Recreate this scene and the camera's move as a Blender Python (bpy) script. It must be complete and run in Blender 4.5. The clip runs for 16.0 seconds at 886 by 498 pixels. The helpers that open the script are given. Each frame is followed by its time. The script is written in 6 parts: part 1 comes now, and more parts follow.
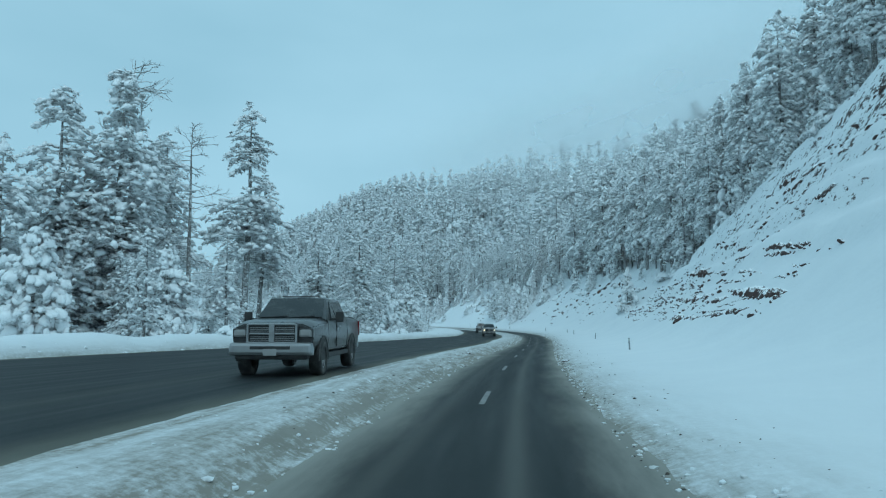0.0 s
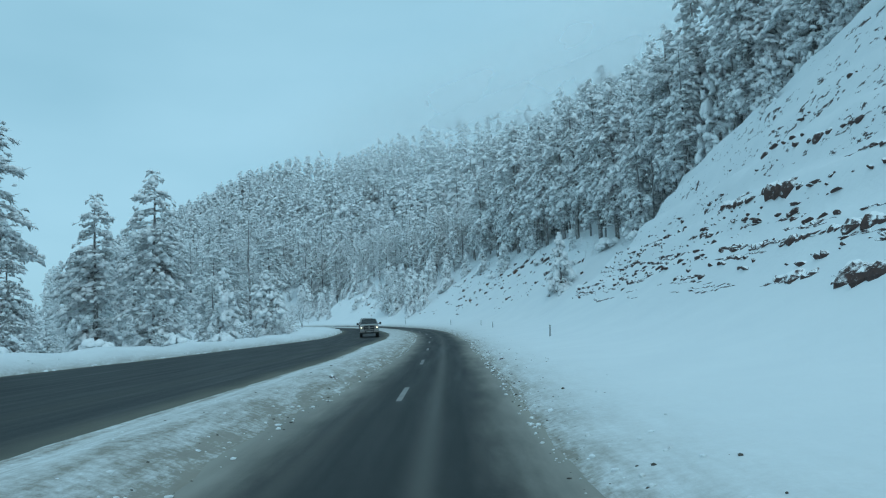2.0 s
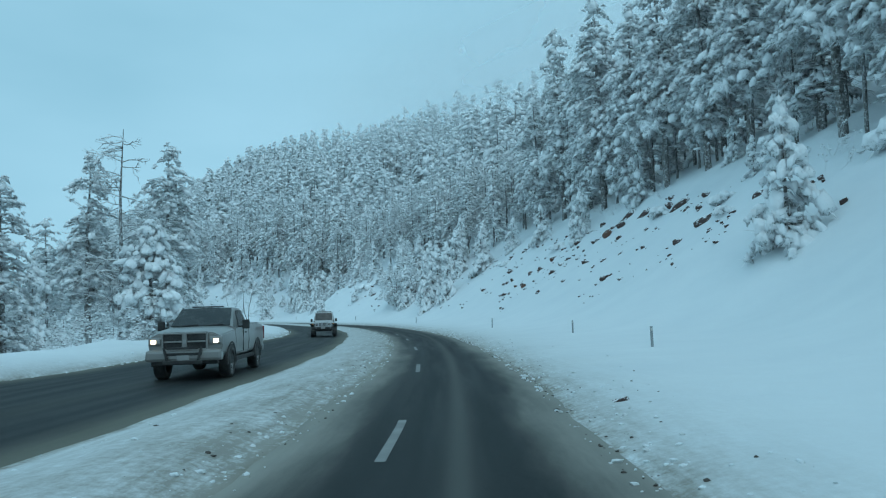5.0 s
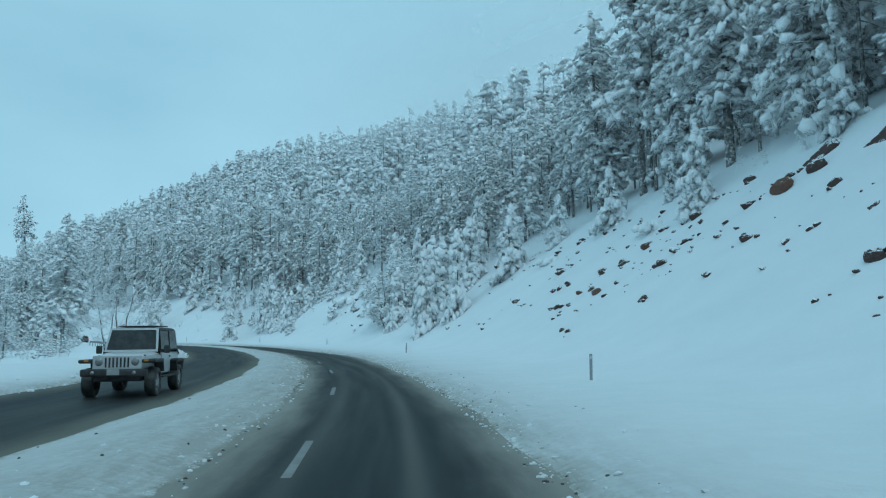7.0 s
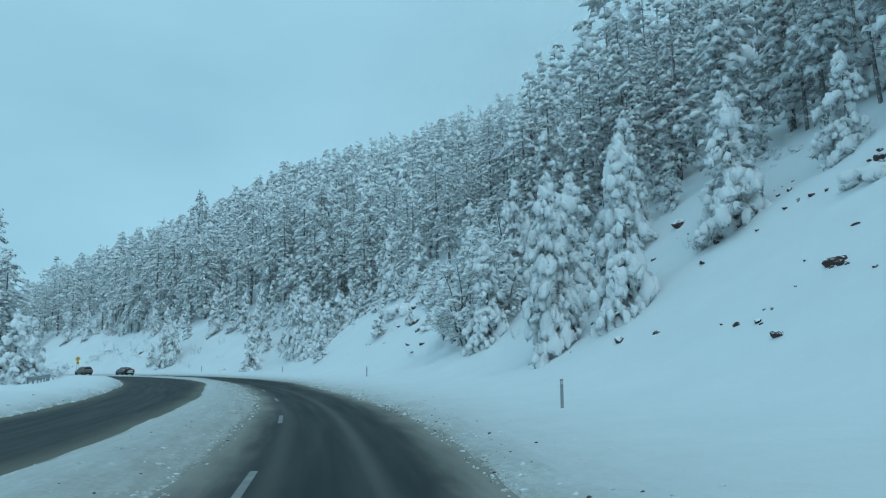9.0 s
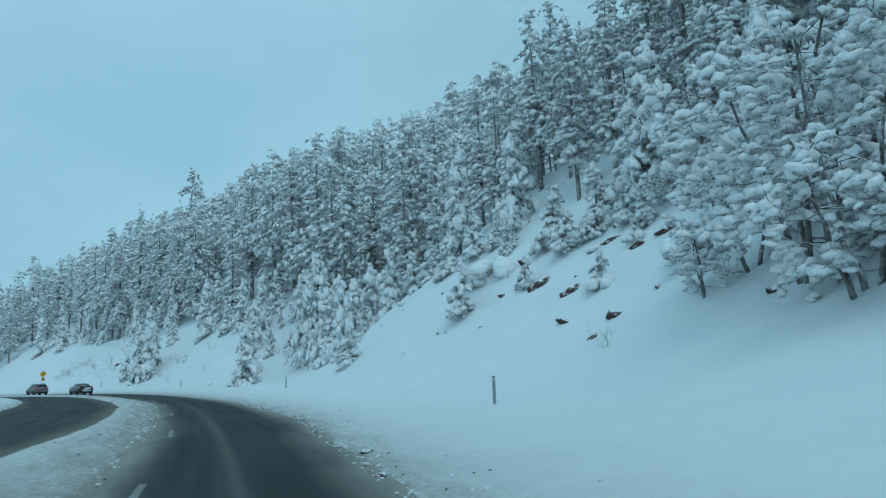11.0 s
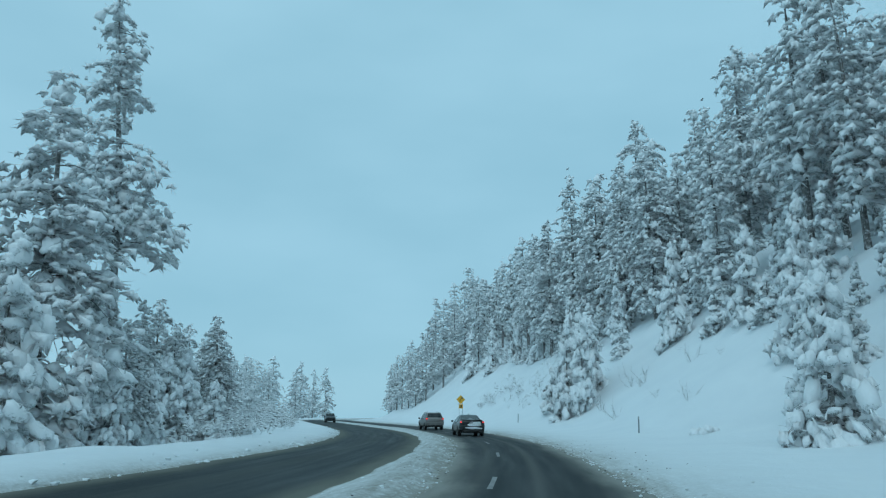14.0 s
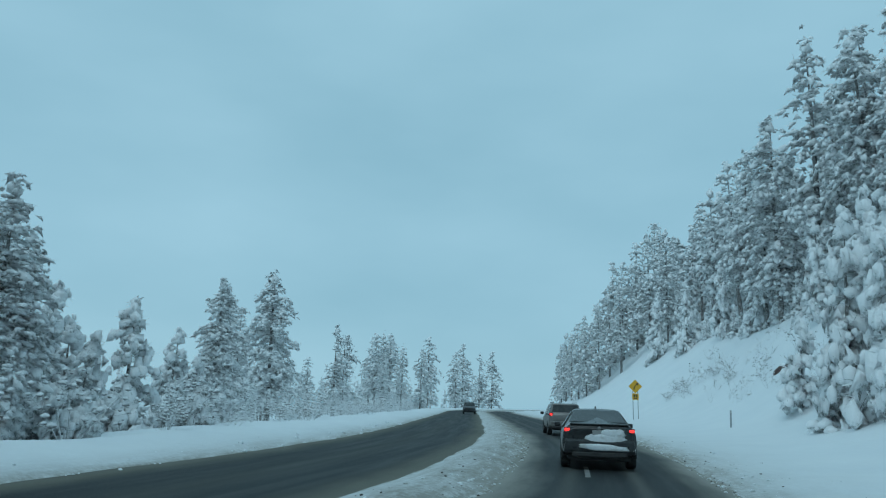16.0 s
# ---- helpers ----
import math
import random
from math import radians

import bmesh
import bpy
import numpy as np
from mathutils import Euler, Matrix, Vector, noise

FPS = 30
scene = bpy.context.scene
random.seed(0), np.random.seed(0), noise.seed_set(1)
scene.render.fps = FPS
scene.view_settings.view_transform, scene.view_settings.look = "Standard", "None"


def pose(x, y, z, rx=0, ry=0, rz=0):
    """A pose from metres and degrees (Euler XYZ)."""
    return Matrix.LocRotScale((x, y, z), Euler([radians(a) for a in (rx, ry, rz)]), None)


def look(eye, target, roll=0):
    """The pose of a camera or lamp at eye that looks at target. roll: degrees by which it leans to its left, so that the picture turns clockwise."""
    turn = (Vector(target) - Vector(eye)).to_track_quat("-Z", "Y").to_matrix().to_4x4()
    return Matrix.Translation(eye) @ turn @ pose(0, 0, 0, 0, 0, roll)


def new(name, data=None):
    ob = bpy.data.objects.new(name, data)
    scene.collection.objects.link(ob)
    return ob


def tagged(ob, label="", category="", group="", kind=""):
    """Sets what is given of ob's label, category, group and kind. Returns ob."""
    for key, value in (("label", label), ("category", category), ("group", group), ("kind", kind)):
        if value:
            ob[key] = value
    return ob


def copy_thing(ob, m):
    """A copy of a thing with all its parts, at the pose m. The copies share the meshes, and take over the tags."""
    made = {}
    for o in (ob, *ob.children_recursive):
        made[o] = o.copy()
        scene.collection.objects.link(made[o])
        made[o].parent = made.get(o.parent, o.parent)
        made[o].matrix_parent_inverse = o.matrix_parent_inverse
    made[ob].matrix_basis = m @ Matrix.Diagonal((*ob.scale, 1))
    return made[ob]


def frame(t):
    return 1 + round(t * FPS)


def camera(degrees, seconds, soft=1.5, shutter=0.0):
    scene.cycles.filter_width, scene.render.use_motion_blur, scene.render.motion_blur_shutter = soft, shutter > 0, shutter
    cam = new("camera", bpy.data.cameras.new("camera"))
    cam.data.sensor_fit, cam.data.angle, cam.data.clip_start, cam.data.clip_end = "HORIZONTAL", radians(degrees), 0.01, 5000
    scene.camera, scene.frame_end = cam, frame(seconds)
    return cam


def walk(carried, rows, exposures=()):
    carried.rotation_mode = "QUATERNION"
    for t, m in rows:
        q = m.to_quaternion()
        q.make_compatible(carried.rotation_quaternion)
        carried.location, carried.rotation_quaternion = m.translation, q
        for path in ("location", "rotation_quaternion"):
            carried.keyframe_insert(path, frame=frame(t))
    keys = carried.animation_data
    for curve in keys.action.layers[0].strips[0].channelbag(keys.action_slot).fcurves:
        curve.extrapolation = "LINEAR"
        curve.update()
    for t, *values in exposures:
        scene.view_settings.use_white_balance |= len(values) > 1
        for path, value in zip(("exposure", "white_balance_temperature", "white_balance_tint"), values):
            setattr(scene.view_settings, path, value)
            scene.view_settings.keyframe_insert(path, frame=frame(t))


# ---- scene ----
cam = camera(62.1, 16.0, soft=1.15)
EXPOSURES = [(0.0, 0.12, 6450, 9.5), (2.0, 0.12, 6370, 9.5), (3.0, 0.11, 6330, 8.5), (5.0, 0.13, 6240, 7.5), (8.5, 0.10, 6240, 7.0), (11.0, 0.02, 6240, 7.5), (11.5, 0.0, 6240, 7.0), (12.0, 0.13, 6270, 9.0), (13.5, 0.08, 6300, 8.5), (14.5, 0.05, 6420, 9.5), (16.0, -0.05, 6500, 10.0)]
METRES, EYE, TILT, LEAN, TURN = 290.0, 1.55, 5.6, 0.0, 0.0
ROWS = [
    (0.0, 0.0, 0.0, 0.0, -0.0, 0.0, 0.0),
    (0.5, 0.003, 0.0315, -0.0034, -2.13, -1.13, -0.28),
    (1.0, 0.0067, 0.0627, -0.0066, -4.34, -0.93, 0.93),
    (1.5, 0.0109, 0.0942, -0.0101, -6.28, -0.58, 2.07),
    (2.0, 0.0155, 0.1256, -0.0135, -7.86, -0.5, 2.05),
    (2.5, 0.0201, 0.1571, -0.0169, -9.19, 0.02, 1.79),
    (3.0, 0.0246, 0.1887, -0.0203, -9.94, 0.41, 2.03),
    (3.5, 0.0288, 0.2202, -0.0237, -10.19, 0.69, 1.84),
    (4.0, 0.0329, 0.2517, -0.027, -9.56, 0.88, 1.81),
    (4.5, 0.0369, 0.2832, -0.0303, -6.83, 0.59, 1.96),
    (5.0, 0.0407, 0.3153, -0.0337, -5.21, -0.6, 1.22),
    (7.5, 0.0512, 0.4683, -0.0487, -4.47, 1.75, -0.3),
    (8.0, 0.0507, 0.4999, -0.0519, -2.47, 2.13, 0.4),
    (8.5, 0.0491, 0.5315, -0.0549, -0.81, 2.8, 0.82),
    (11.0, 0.0246, 0.6837, -0.0692, 0.86, 3.76, 2.86),
    (11.5, 0.0164, 0.7138, -0.0721, 4.18, 0.7, 2.35),
    (12.0, 0.0069, 0.7445, -0.0747, 9.2, -2.79, 3.75),
    (12.5, -0.004, 0.773, -0.0773, 16.69, 2.05, 3.22),
    (13.0, -0.0157, 0.8022, -0.08, 23.1, 5.43, 0.91),
    (13.5, -0.0278, 0.8305, -0.0827, 29.05, 6.32, 2.22),
    (14.0, -0.0407, 0.8575, -0.0852, 34.83, 8.39, 3.17),
    (14.5, -0.0545, 0.8845, -0.0876, 40.05, 10.29, 3.2),
    (15.0, -0.0688, 0.9108, -0.0903, 43.92, 10.29, 3.29),
    (15.5, -0.0843, 0.9367, -0.0923, 47.01, 9.19, 3.13),
    (16.0, -0.1008, 0.962, -0.0947, 49.71, 8.48, 2.49),
]
walk(cam, [(t, pose(0, 0, EYE, TILT, LEAN, TURN) @ pose(METRES * x, METRES * y, METRES * z, 90 + pitch, roll, yaw)) for t, x, y, z, yaw, pitch, roll in ROWS],
     exposures=EXPOSURES)

# ---- world and sun ----
world = bpy.data.worlds.new("overcast_sky")
scene.world = world
world.use_nodes = True
wn, wl = world.node_tree.nodes, world.node_tree.links
wn.clear()
sky = wn.new("ShaderNodeTexSky")
sky.sky_type = 'NISHITA'
sky.sun_disc = False
sky.sun_elevation, sky.sun_rotation = radians(32), radians(200)
sky_dim = wn.new("ShaderNodeVectorMath")
sky_dim.operation = 'SCALE'
sky_dim.inputs['Scale'].default_value = 0.10
wl.new(sky.outputs[0], sky_dim.inputs[0])
wtc = wn.new("ShaderNodeTexCoord")
wmap = wn.new("ShaderNodeMapping")
wmap.inputs['Scale'].default_value = (1.0, 1.0, 2.6)
wl.new(wtc.outputs['Generated'], wmap.inputs['Vector'])
wnoise = wn.new("ShaderNodeTexNoise")
wnoise.inputs['Scale'].default_value = 2.2
wnoise.inputs['Detail'].default_value = 4.0
wnoise.inputs['Roughness'].default_value = 0.45
wl.new(wmap.outputs[0], wnoise.inputs['Vector'])
wramp = wn.new("ShaderNodeValToRGB")
wramp.color_ramp.elements[0].position, wramp.color_ramp.elements[1].position = 0.25, 0.75
wramp.color_ramp.elements[0].color = (0.262, 0.510, 0.638, 1)
wramp.color_ramp.elements[1].color = (0.366, 0.640, 0.780, 1)
wl.new(wnoise.outputs[0], wramp.inputs[0])
wmix = wn.new("ShaderNodeMix")
wmix.data_type = 'RGBA'
wmix.inputs[0].default_value = 0.93
wl.new(sky_dim.outputs[0], wmix.inputs[6])
wl.new(wramp.outputs[0], wmix.inputs[7])
wbg = wn.new("ShaderNodeBackground")
wbg.inputs['Strength'].default_value = 1.0
wl.new(wmix.outputs[2], wbg.inputs['Color'])
wout = wn.new("ShaderNodeOutputWorld")
wl.new(wbg.outputs[0], wout.inputs['Surface'])

sun_data = bpy.data.lights.new("sun", 'SUN')
sun_data.energy, sun_data.angle, sun_data.color = 0.5, radians(35), (0.78, 0.95, 1.0)
sun = new("sun", sun_data)
sun.matrix_basis = look((0, 0, 100), (-25, 60, 0))


# ---- materials ----
def material(name):
    m = bpy.data.materials.new(name)
    m.use_nodes = True
    return m, m.node_tree.nodes, m.node_tree.links, m.node_tree.nodes["Principled BSDF"]


def noise_node(n, l, scale, detail=4.0, rough=0.55, coord='Object', stretch=None):
    tc = n.new("ShaderNodeTexCoord")
    t = n.new("ShaderNodeTexNoise")
    t.inputs['Scale'].default_value, t.inputs['Detail'].default_value, t.inputs['Roughness'].default_value = scale, detail, rough
    if stretch:
        mp = n.new("ShaderNodeMapping")
        mp.inputs['Scale'].default_value = stretch
        l.new(tc.outputs[coord], mp.inputs['Vector'])
        l.new(mp.outputs[0], t.inputs['Vector'])
    else:
        l.new(tc.outputs[coord], t.inputs['Vector'])
    return t.outputs[0]


def math_node(n, l, op, a, b=None, c=None, clamp=False):
    k = n.new("ShaderNodeMath")
    k.operation, k.use_clamp = op, clamp
    for i, v in enumerate((a, b, c)):
        if v is None:
            continue
        if isinstance(v, (int, float)):
            k.inputs[i].default_value = v
        else:
            l.new(v, k.inputs[i])
    return k.outputs[0]


def ramp_node(n, l, fac, stops):
    r = n.new("ShaderNodeValToRGB")
    e = r.color_ramp.elements
    while len(e) < len(stops):
        e.new(0.5)
    for k, (p, c) in zip(e, stops):
        k.position, k.color = p, (*c, 1)
    l.new(fac, r.inputs[0])
    return r.outputs[0]


def mix_node(n, l, fac, a, b):
    k = n.new("ShaderNodeMix")
    k.data_type = 'RGBA'
    for i, v in ((0, fac), (6, a), (7, b)):
        if isinstance(v, (int, float)):
            k.inputs[i].default_value = v
        elif isinstance(v, tuple):
            k.inputs[i].default_value = (*v, 1)
        else:
            l.new(v, k.inputs[i])
    return k.outputs[2]


def bump_node(n, l, bsdf, height, strength, distance):
    b = n.new("ShaderNodeBump")
    b.inputs['Strength'].default_value, b.inputs['Distance'].default_value = strength, distance
    l.new(height, b.inputs['Height'])
    l.new(b.outputs[0], bsdf.inputs['Normal'])


SNOW_A, SNOW_B = (0.75, 0.79, 0.82), (0.85, 0.88, 0.89)


def snow_material(name, dirt=0.0):
    m, n, l, b = material(name)
    big = noise_node(n, l, 0.35, 3.0)
    fine = noise_node(n, l, 9.0, 5.0, 0.65)
    col = mix_node(n, l, big, SNOW_A, SNOW_B)
    if dirt:
        spots = noise_node(n, l, 2.2, 6.0, 0.7)
        f = math_node(n, l, 'MULTIPLY', ramp_node(n, l, spots, [(0.45, (0, 0, 0)), (0.75, (1, 1, 1))]), dirt)
        col = mix_node(n, l, f, col, (0.30, 0.27, 0.22))
    l.new(col, b.inputs['Base Color'])
    b.inputs['Roughness'].default_value = 0.75
    b.inputs['Specular IOR Level'].default_value = 0.2
    h = math_node(n, l, 'ADD', math_node(n, l, 'MULTIPLY', fine, 0.3), noise_node(n, l, 1.6, 3.0))
    bump_node(n, l, b, h, 0.5, 0.12)
    return m


def attr_node(n, name):
    a = n.new("ShaderNodeAttribute")
    a.attribute_name = name
    return a


def ground_material():
    """Deep snow, rock where the cut is too steep to hold it, and slush thrown over it beside the lanes."""
    m, n, l, b = material("snow_ground")
    big, fine, mid = noise_node(n, l, 0.35, 3.0), noise_node(n, l, 9.0, 5.0, 0.65), noise_node(n, l, 1.6, 4.0)
    col = mix_node(n, l, big, SNOW_A, SNOW_B)
    geo = n.new("ShaderNodeNewGeometry")
    sep = n.new("ShaderNodeSeparateXYZ")
    l.new(geo.outputs['True Normal'], sep.inputs[0])
    ragged_noise = noise_node(n, l, 1.3, 6.0, 0.72, stretch=(1.0, 1.0, 2.2))
    bare = n.new("ShaderNodeMapRange")
    bare.interpolation_type = 'SMOOTHSTEP'
    bare.inputs['From Min'].default_value, bare.inputs['From Max'].default_value = 0.31, 0.27
    l.new(math_node(n, l, 'ADD', sep.outputs[2], math_node(n, l, 'MULTIPLY', math_node(n, l, 'SUBTRACT', ragged_noise, 0.5), 1.1)), bare.inputs['Value'])
    stone = mix_node(n, l, noise_node(n, l, 2.5, 4.0), (0.045, 0.040, 0.042), (0.13, 0.085, 0.076))
    col = mix_node(n, l, bare.outputs[0], col, stone)
    slush = attr_node(n, "slush")
    spots = noise_node(n, l, 1.5, 6.0, 0.70, 'UV', (2.0, 0.30, 1.0))
    f = math_node(n, l, 'MULTIPLY', slush.outputs['Fac'], math_node(n, l, 'ADD', math_node(n, l, 'ADD', math_node(n, l, 'MULTIPLY', spots, 2.6), math_node(n, l, 'MULTIPLY', noise_node(n, l, 7.0, 5.0, 0.75), 2.0)), -1.50), clamp=True)
    col = mix_node(n, l, f, col, mix_node(n, l, noise_node(n, l, 0.8, 3.0), (0.20, 0.185, 0.15), (0.33, 0.31, 0.27)))
    film = attr_node(n, "film")
    col = mix_node(n, l, math_node(n, l, 'MULTIPLY', film.outputs['Fac'], math_node(n, l, 'ADD', mid, 0.5)), col, (0.46, 0.465, 0.45))
    l.new(col, b.inputs['Base Color'])
    b.inputs['Roughness'].default_value, b.inputs['Specular IOR Level'].default_value = 0.75, 0.2
    h = math_node(n, l, 'ADD', math_node(n, l, 'MULTIPLY', fine, 0.35), math_node(n, l, 'ADD', mid, math_node(n, l, 'MULTIPLY', noise_node(n, l, 3.6, 3.0), 0.5)))
    bump_node(n, l, b, h, 0.42, 0.12)
    return m


snow_mat = snow_material("snow")
ground_mat = ground_material()
dirty_snow_mat = snow_material("ploughed_snow", 0.75)


def frosted_material(name, dark_a, dark_b, level, detail_scale, soft=0.16, lying=0.55, frost_haze=0.0):
    """Snow lying on whatever faces upward, with the dark stuff showing below it, itself greyed by a share of hoarfrost
    and of haze put into the colour.
    """
    m, n, l, b = material(name)
    geo = n.new("ShaderNodeNewGeometry")
    sep = n.new("ShaderNodeSeparateXYZ")
    l.new(geo.outputs['Normal'], sep.inputs[0])
    grain = noise_node(n, l, detail_scale, 4.0, 0.7)
    needles = noise_node(n, l, detail_scale * 2.2, 3.0, 0.6, stretch=(1.0, 1.0, 0.35))
    big = noise_node(n, l, 0.55, 2.0)
    v = math_node(n, l, 'ADD', math_node(n, l, 'MULTIPLY', sep.outputs[2], lying), math_node(n, l, 'MULTIPLY', grain, 1.2))
    v = math_node(n, l, 'ADD', v, math_node(n, l, 'MULTIPLY', big, 0.5))
    f = n.new("ShaderNodeMapRange")
    f.interpolation_type = 'SMOOTHSTEP'
    f.inputs['From Min'].default_value, f.inputs['From Max'].default_value = level - soft, level + soft
    l.new(v, f.inputs['Value'])
    dark = mix_node(n, l, noise_node(n, l, 6.0, 3.0), dark_a, dark_b)
    if frost_haze:
        pale_flecks = ramp_node(n, l, needles, [(0.32, (0, 0, 0)), (0.60, (1, 1, 1))])
        dark = mix_node(n, l, math_node(n, l, 'MULTIPLY', pale_flecks, frost_haze), dark, (0.62, 0.66, 0.68))
    l.new(mix_node(n, l, f.outputs[0], dark, (0.93, 0.945, 0.955)), b.inputs['Base Color'])
    b.inputs['Roughness'].default_value = 0.8
    b.inputs['Specular IOR Level'].default_value = 0.15
    bump_node(n, l, b, math_node(n, l, 'ADD', grain, math_node(n, l, 'MULTIPLY', needles, 0.6)), 0.7, 0.08)
    return m


# needle darks lifted by hoarfrost and by aerial haze painted into the colour
needle_mat = frosted_material("snowy_pine_needles", (0.085, 0.104, 0.082), (0.16, 0.18, 0.145), 0.48, 7.0, 0.22, 0.52, 1.0)
far_needle_mat = frosted_material("snowy_far_needles", (0.085, 0.10, 0.085), (0.15, 0.165, 0.14), 0.53, 4.2, 0.24, 0.46, 1.0)
bark_mat = frosted_material("snowy_bark", (0.055, 0.046, 0.040), (0.12, 0.098, 0.082), 0.98, 5.0, 0.2, 0.45, 0.25)
twig_mat = frosted_material("frosted_twigs", (0.06, 0.052, 0.045), (0.12, 0.105, 0.09), 0.70, 6.0, 0.3, 0.5, 0.5)
rime_mat = frosted_material("rimed_fine_twigs", (0.09, 0.085, 0.08), (0.18, 0.17, 0.16), 0.55, 9.0, 0.35, 0.35, 0.75)
rock_mat = frosted_material("snowy_red_rock", (0.045, 0.040, 0.042), (0.14, 0.084, 0.072), 1.20, 2.6, 0.10)
red_rock_mat = frosted_material("snowy_red_boulder", (0.10, 0.058, 0.046), (0.22, 0.115, 0.085), 1.40, 2.2, 0.10)


def plain_material(name, a, b, rough, metal=0.0, scale=8.0, coat=0.0, dust=0.0):
    """A painted, plastic or metal surface with faint uneven tone and, where dusted, a film of salt and snow."""
    m, n, l, s = material(name)
    col = mix_node(n, l, noise_node(n, l, scale, 4.0), a, b)
    if dust:
        film = ramp_node(n, l, noise_node(n, l, 2.6, 6.0, 0.7), [(0.42, (0, 0, 0)), (0.72, (1, 1, 1))])
        col = mix_node(n, l, math_node(n, l, 'MULTIPLY', film, dust), col, (0.30, 0.29, 0.27))
    l.new(col, s.inputs['Base Color'])
    l.new(math_node(n, l, 'ADD', math_node(n, l, 'MULTIPLY', noise_node(n, l, scale * 2, 3.0), 0.2), rough - 0.1), s.inputs['Roughness'])
    s.inputs['Metallic'].default_value, s.inputs['Coat Weight'].default_value = metal, coat
    return m


def lit_material(name, colour, strength):
    m, n, l, s = material(name)
    s.inputs['Base Color'].default_value = (*colour, 1)
    s.inputs['Emission Color'].default_value = (*colour, 1)
    s.inputs['Emission Strength'].default_value = strength
    return m


black_paint = plain_material("black_car_paint", (0.010, 0.011, 0.013), (0.018, 0.019, 0.021), 0.30, 0.0, 3.0, 0.3, 0.12)
silver_paint = plain_material("silver_car_paint", (0.24, 0.24, 0.235), (0.31, 0.31, 0.30), 0.36, 0.4, 3.0, 0.2, 0.35)
white_paint = plain_material("white_car_paint", (0.48, 0.49, 0.50), (0.58, 0.59, 0.60), 0.35, 0.0, 3.0, 0.3, 0.3)
grey_paint = plain_material("grey_car_paint", (0.16, 0.15, 0.145), (0.20, 0.19, 0.18), 0.40, 0.3, 3.0, 0.2, 0.4)
chrome_mat = plain_material("dulled_chrome", (0.30, 0.31, 0.32), (0.42, 0.43, 0.44), 0.34, 0.8, 4.0, 0.0, 0.3)
steel_mat = plain_material("galvanised_steel", (0.30, 0.30, 0.30), (0.40, 0.40, 0.40), 0.45, 0.8)
dark_trim = plain_material("black_plastic", (0.018, 0.018, 0.018), (0.032, 0.032, 0.032), 0.6, 0.0, 6.0, 0.0, 0.15)
rubber_mat = plain_material("tyre_rubber", (0.018, 0.018, 0.018), (0.04, 0.04, 0.04), 0.8, 0.0, 9.0, 0.0, 0.35)
car_glass = plain_material("tinted_car_glass", (0.010, 0.013, 0.014), (0.018, 0.021, 0.022), 0.14, 0.0, 2.0, 0.0, 0.12)
plate_mat = plain_material("number_plate", (0.30, 0.31, 0.31), (0.40, 0.40, 0.40), 0.5)
lamp_clear = plain_material("headlight_lens", (0.24, 0.24, 0.24), (0.32, 0.32, 0.31), 0.2, 0.3)
amber_mat = plain_material("amber_lens", (0.55, 0.20, 0.02), (0.6, 0.24, 0.03), 0.3)
tail_red = plain_material("tail_lens", (0.16, 0.010, 0.012), (0.22, 0.014, 0.016), 0.25)
lamp_lit = lit_material("lit_headlight", (1.0, 0.86, 0.62), 2.2)
brake_lit = lit_material("lit_brake_lamp", (1.0, 0.035, 0.03), 1.9)
post_mat = plain_material("weathered_post", (0.20, 0.22, 0.23), (0.34, 0.36, 0.37), 0.7, 0.0, 12.0)
reflector_mat = plain_material("reflector_tab", (0.5, 0.5, 0.48), (0.6, 0.6, 0.58), 0.3)
sign_yellow = plain_material("sign_yellow", (0.72, 0.36, 0.015), (0.80, 0.42, 0.03), 0.45, 0.0, 4.0)
sign_black = plain_material("sign_black", (0.012, 0.012, 0.012), (0.02, 0.02, 0.02), 0.5)
dash_mat = plain_material("worn_road_paint", (0.09, 0.092, 0.09), (0.36, 0.36, 0.345), 0.7, 0.0, 3.0)
dirt_mat = plain_material("road_dirt", (0.05, 0.045, 0.04), (0.12, 0.10, 0.085), 0.9, 0.0, 12.0)


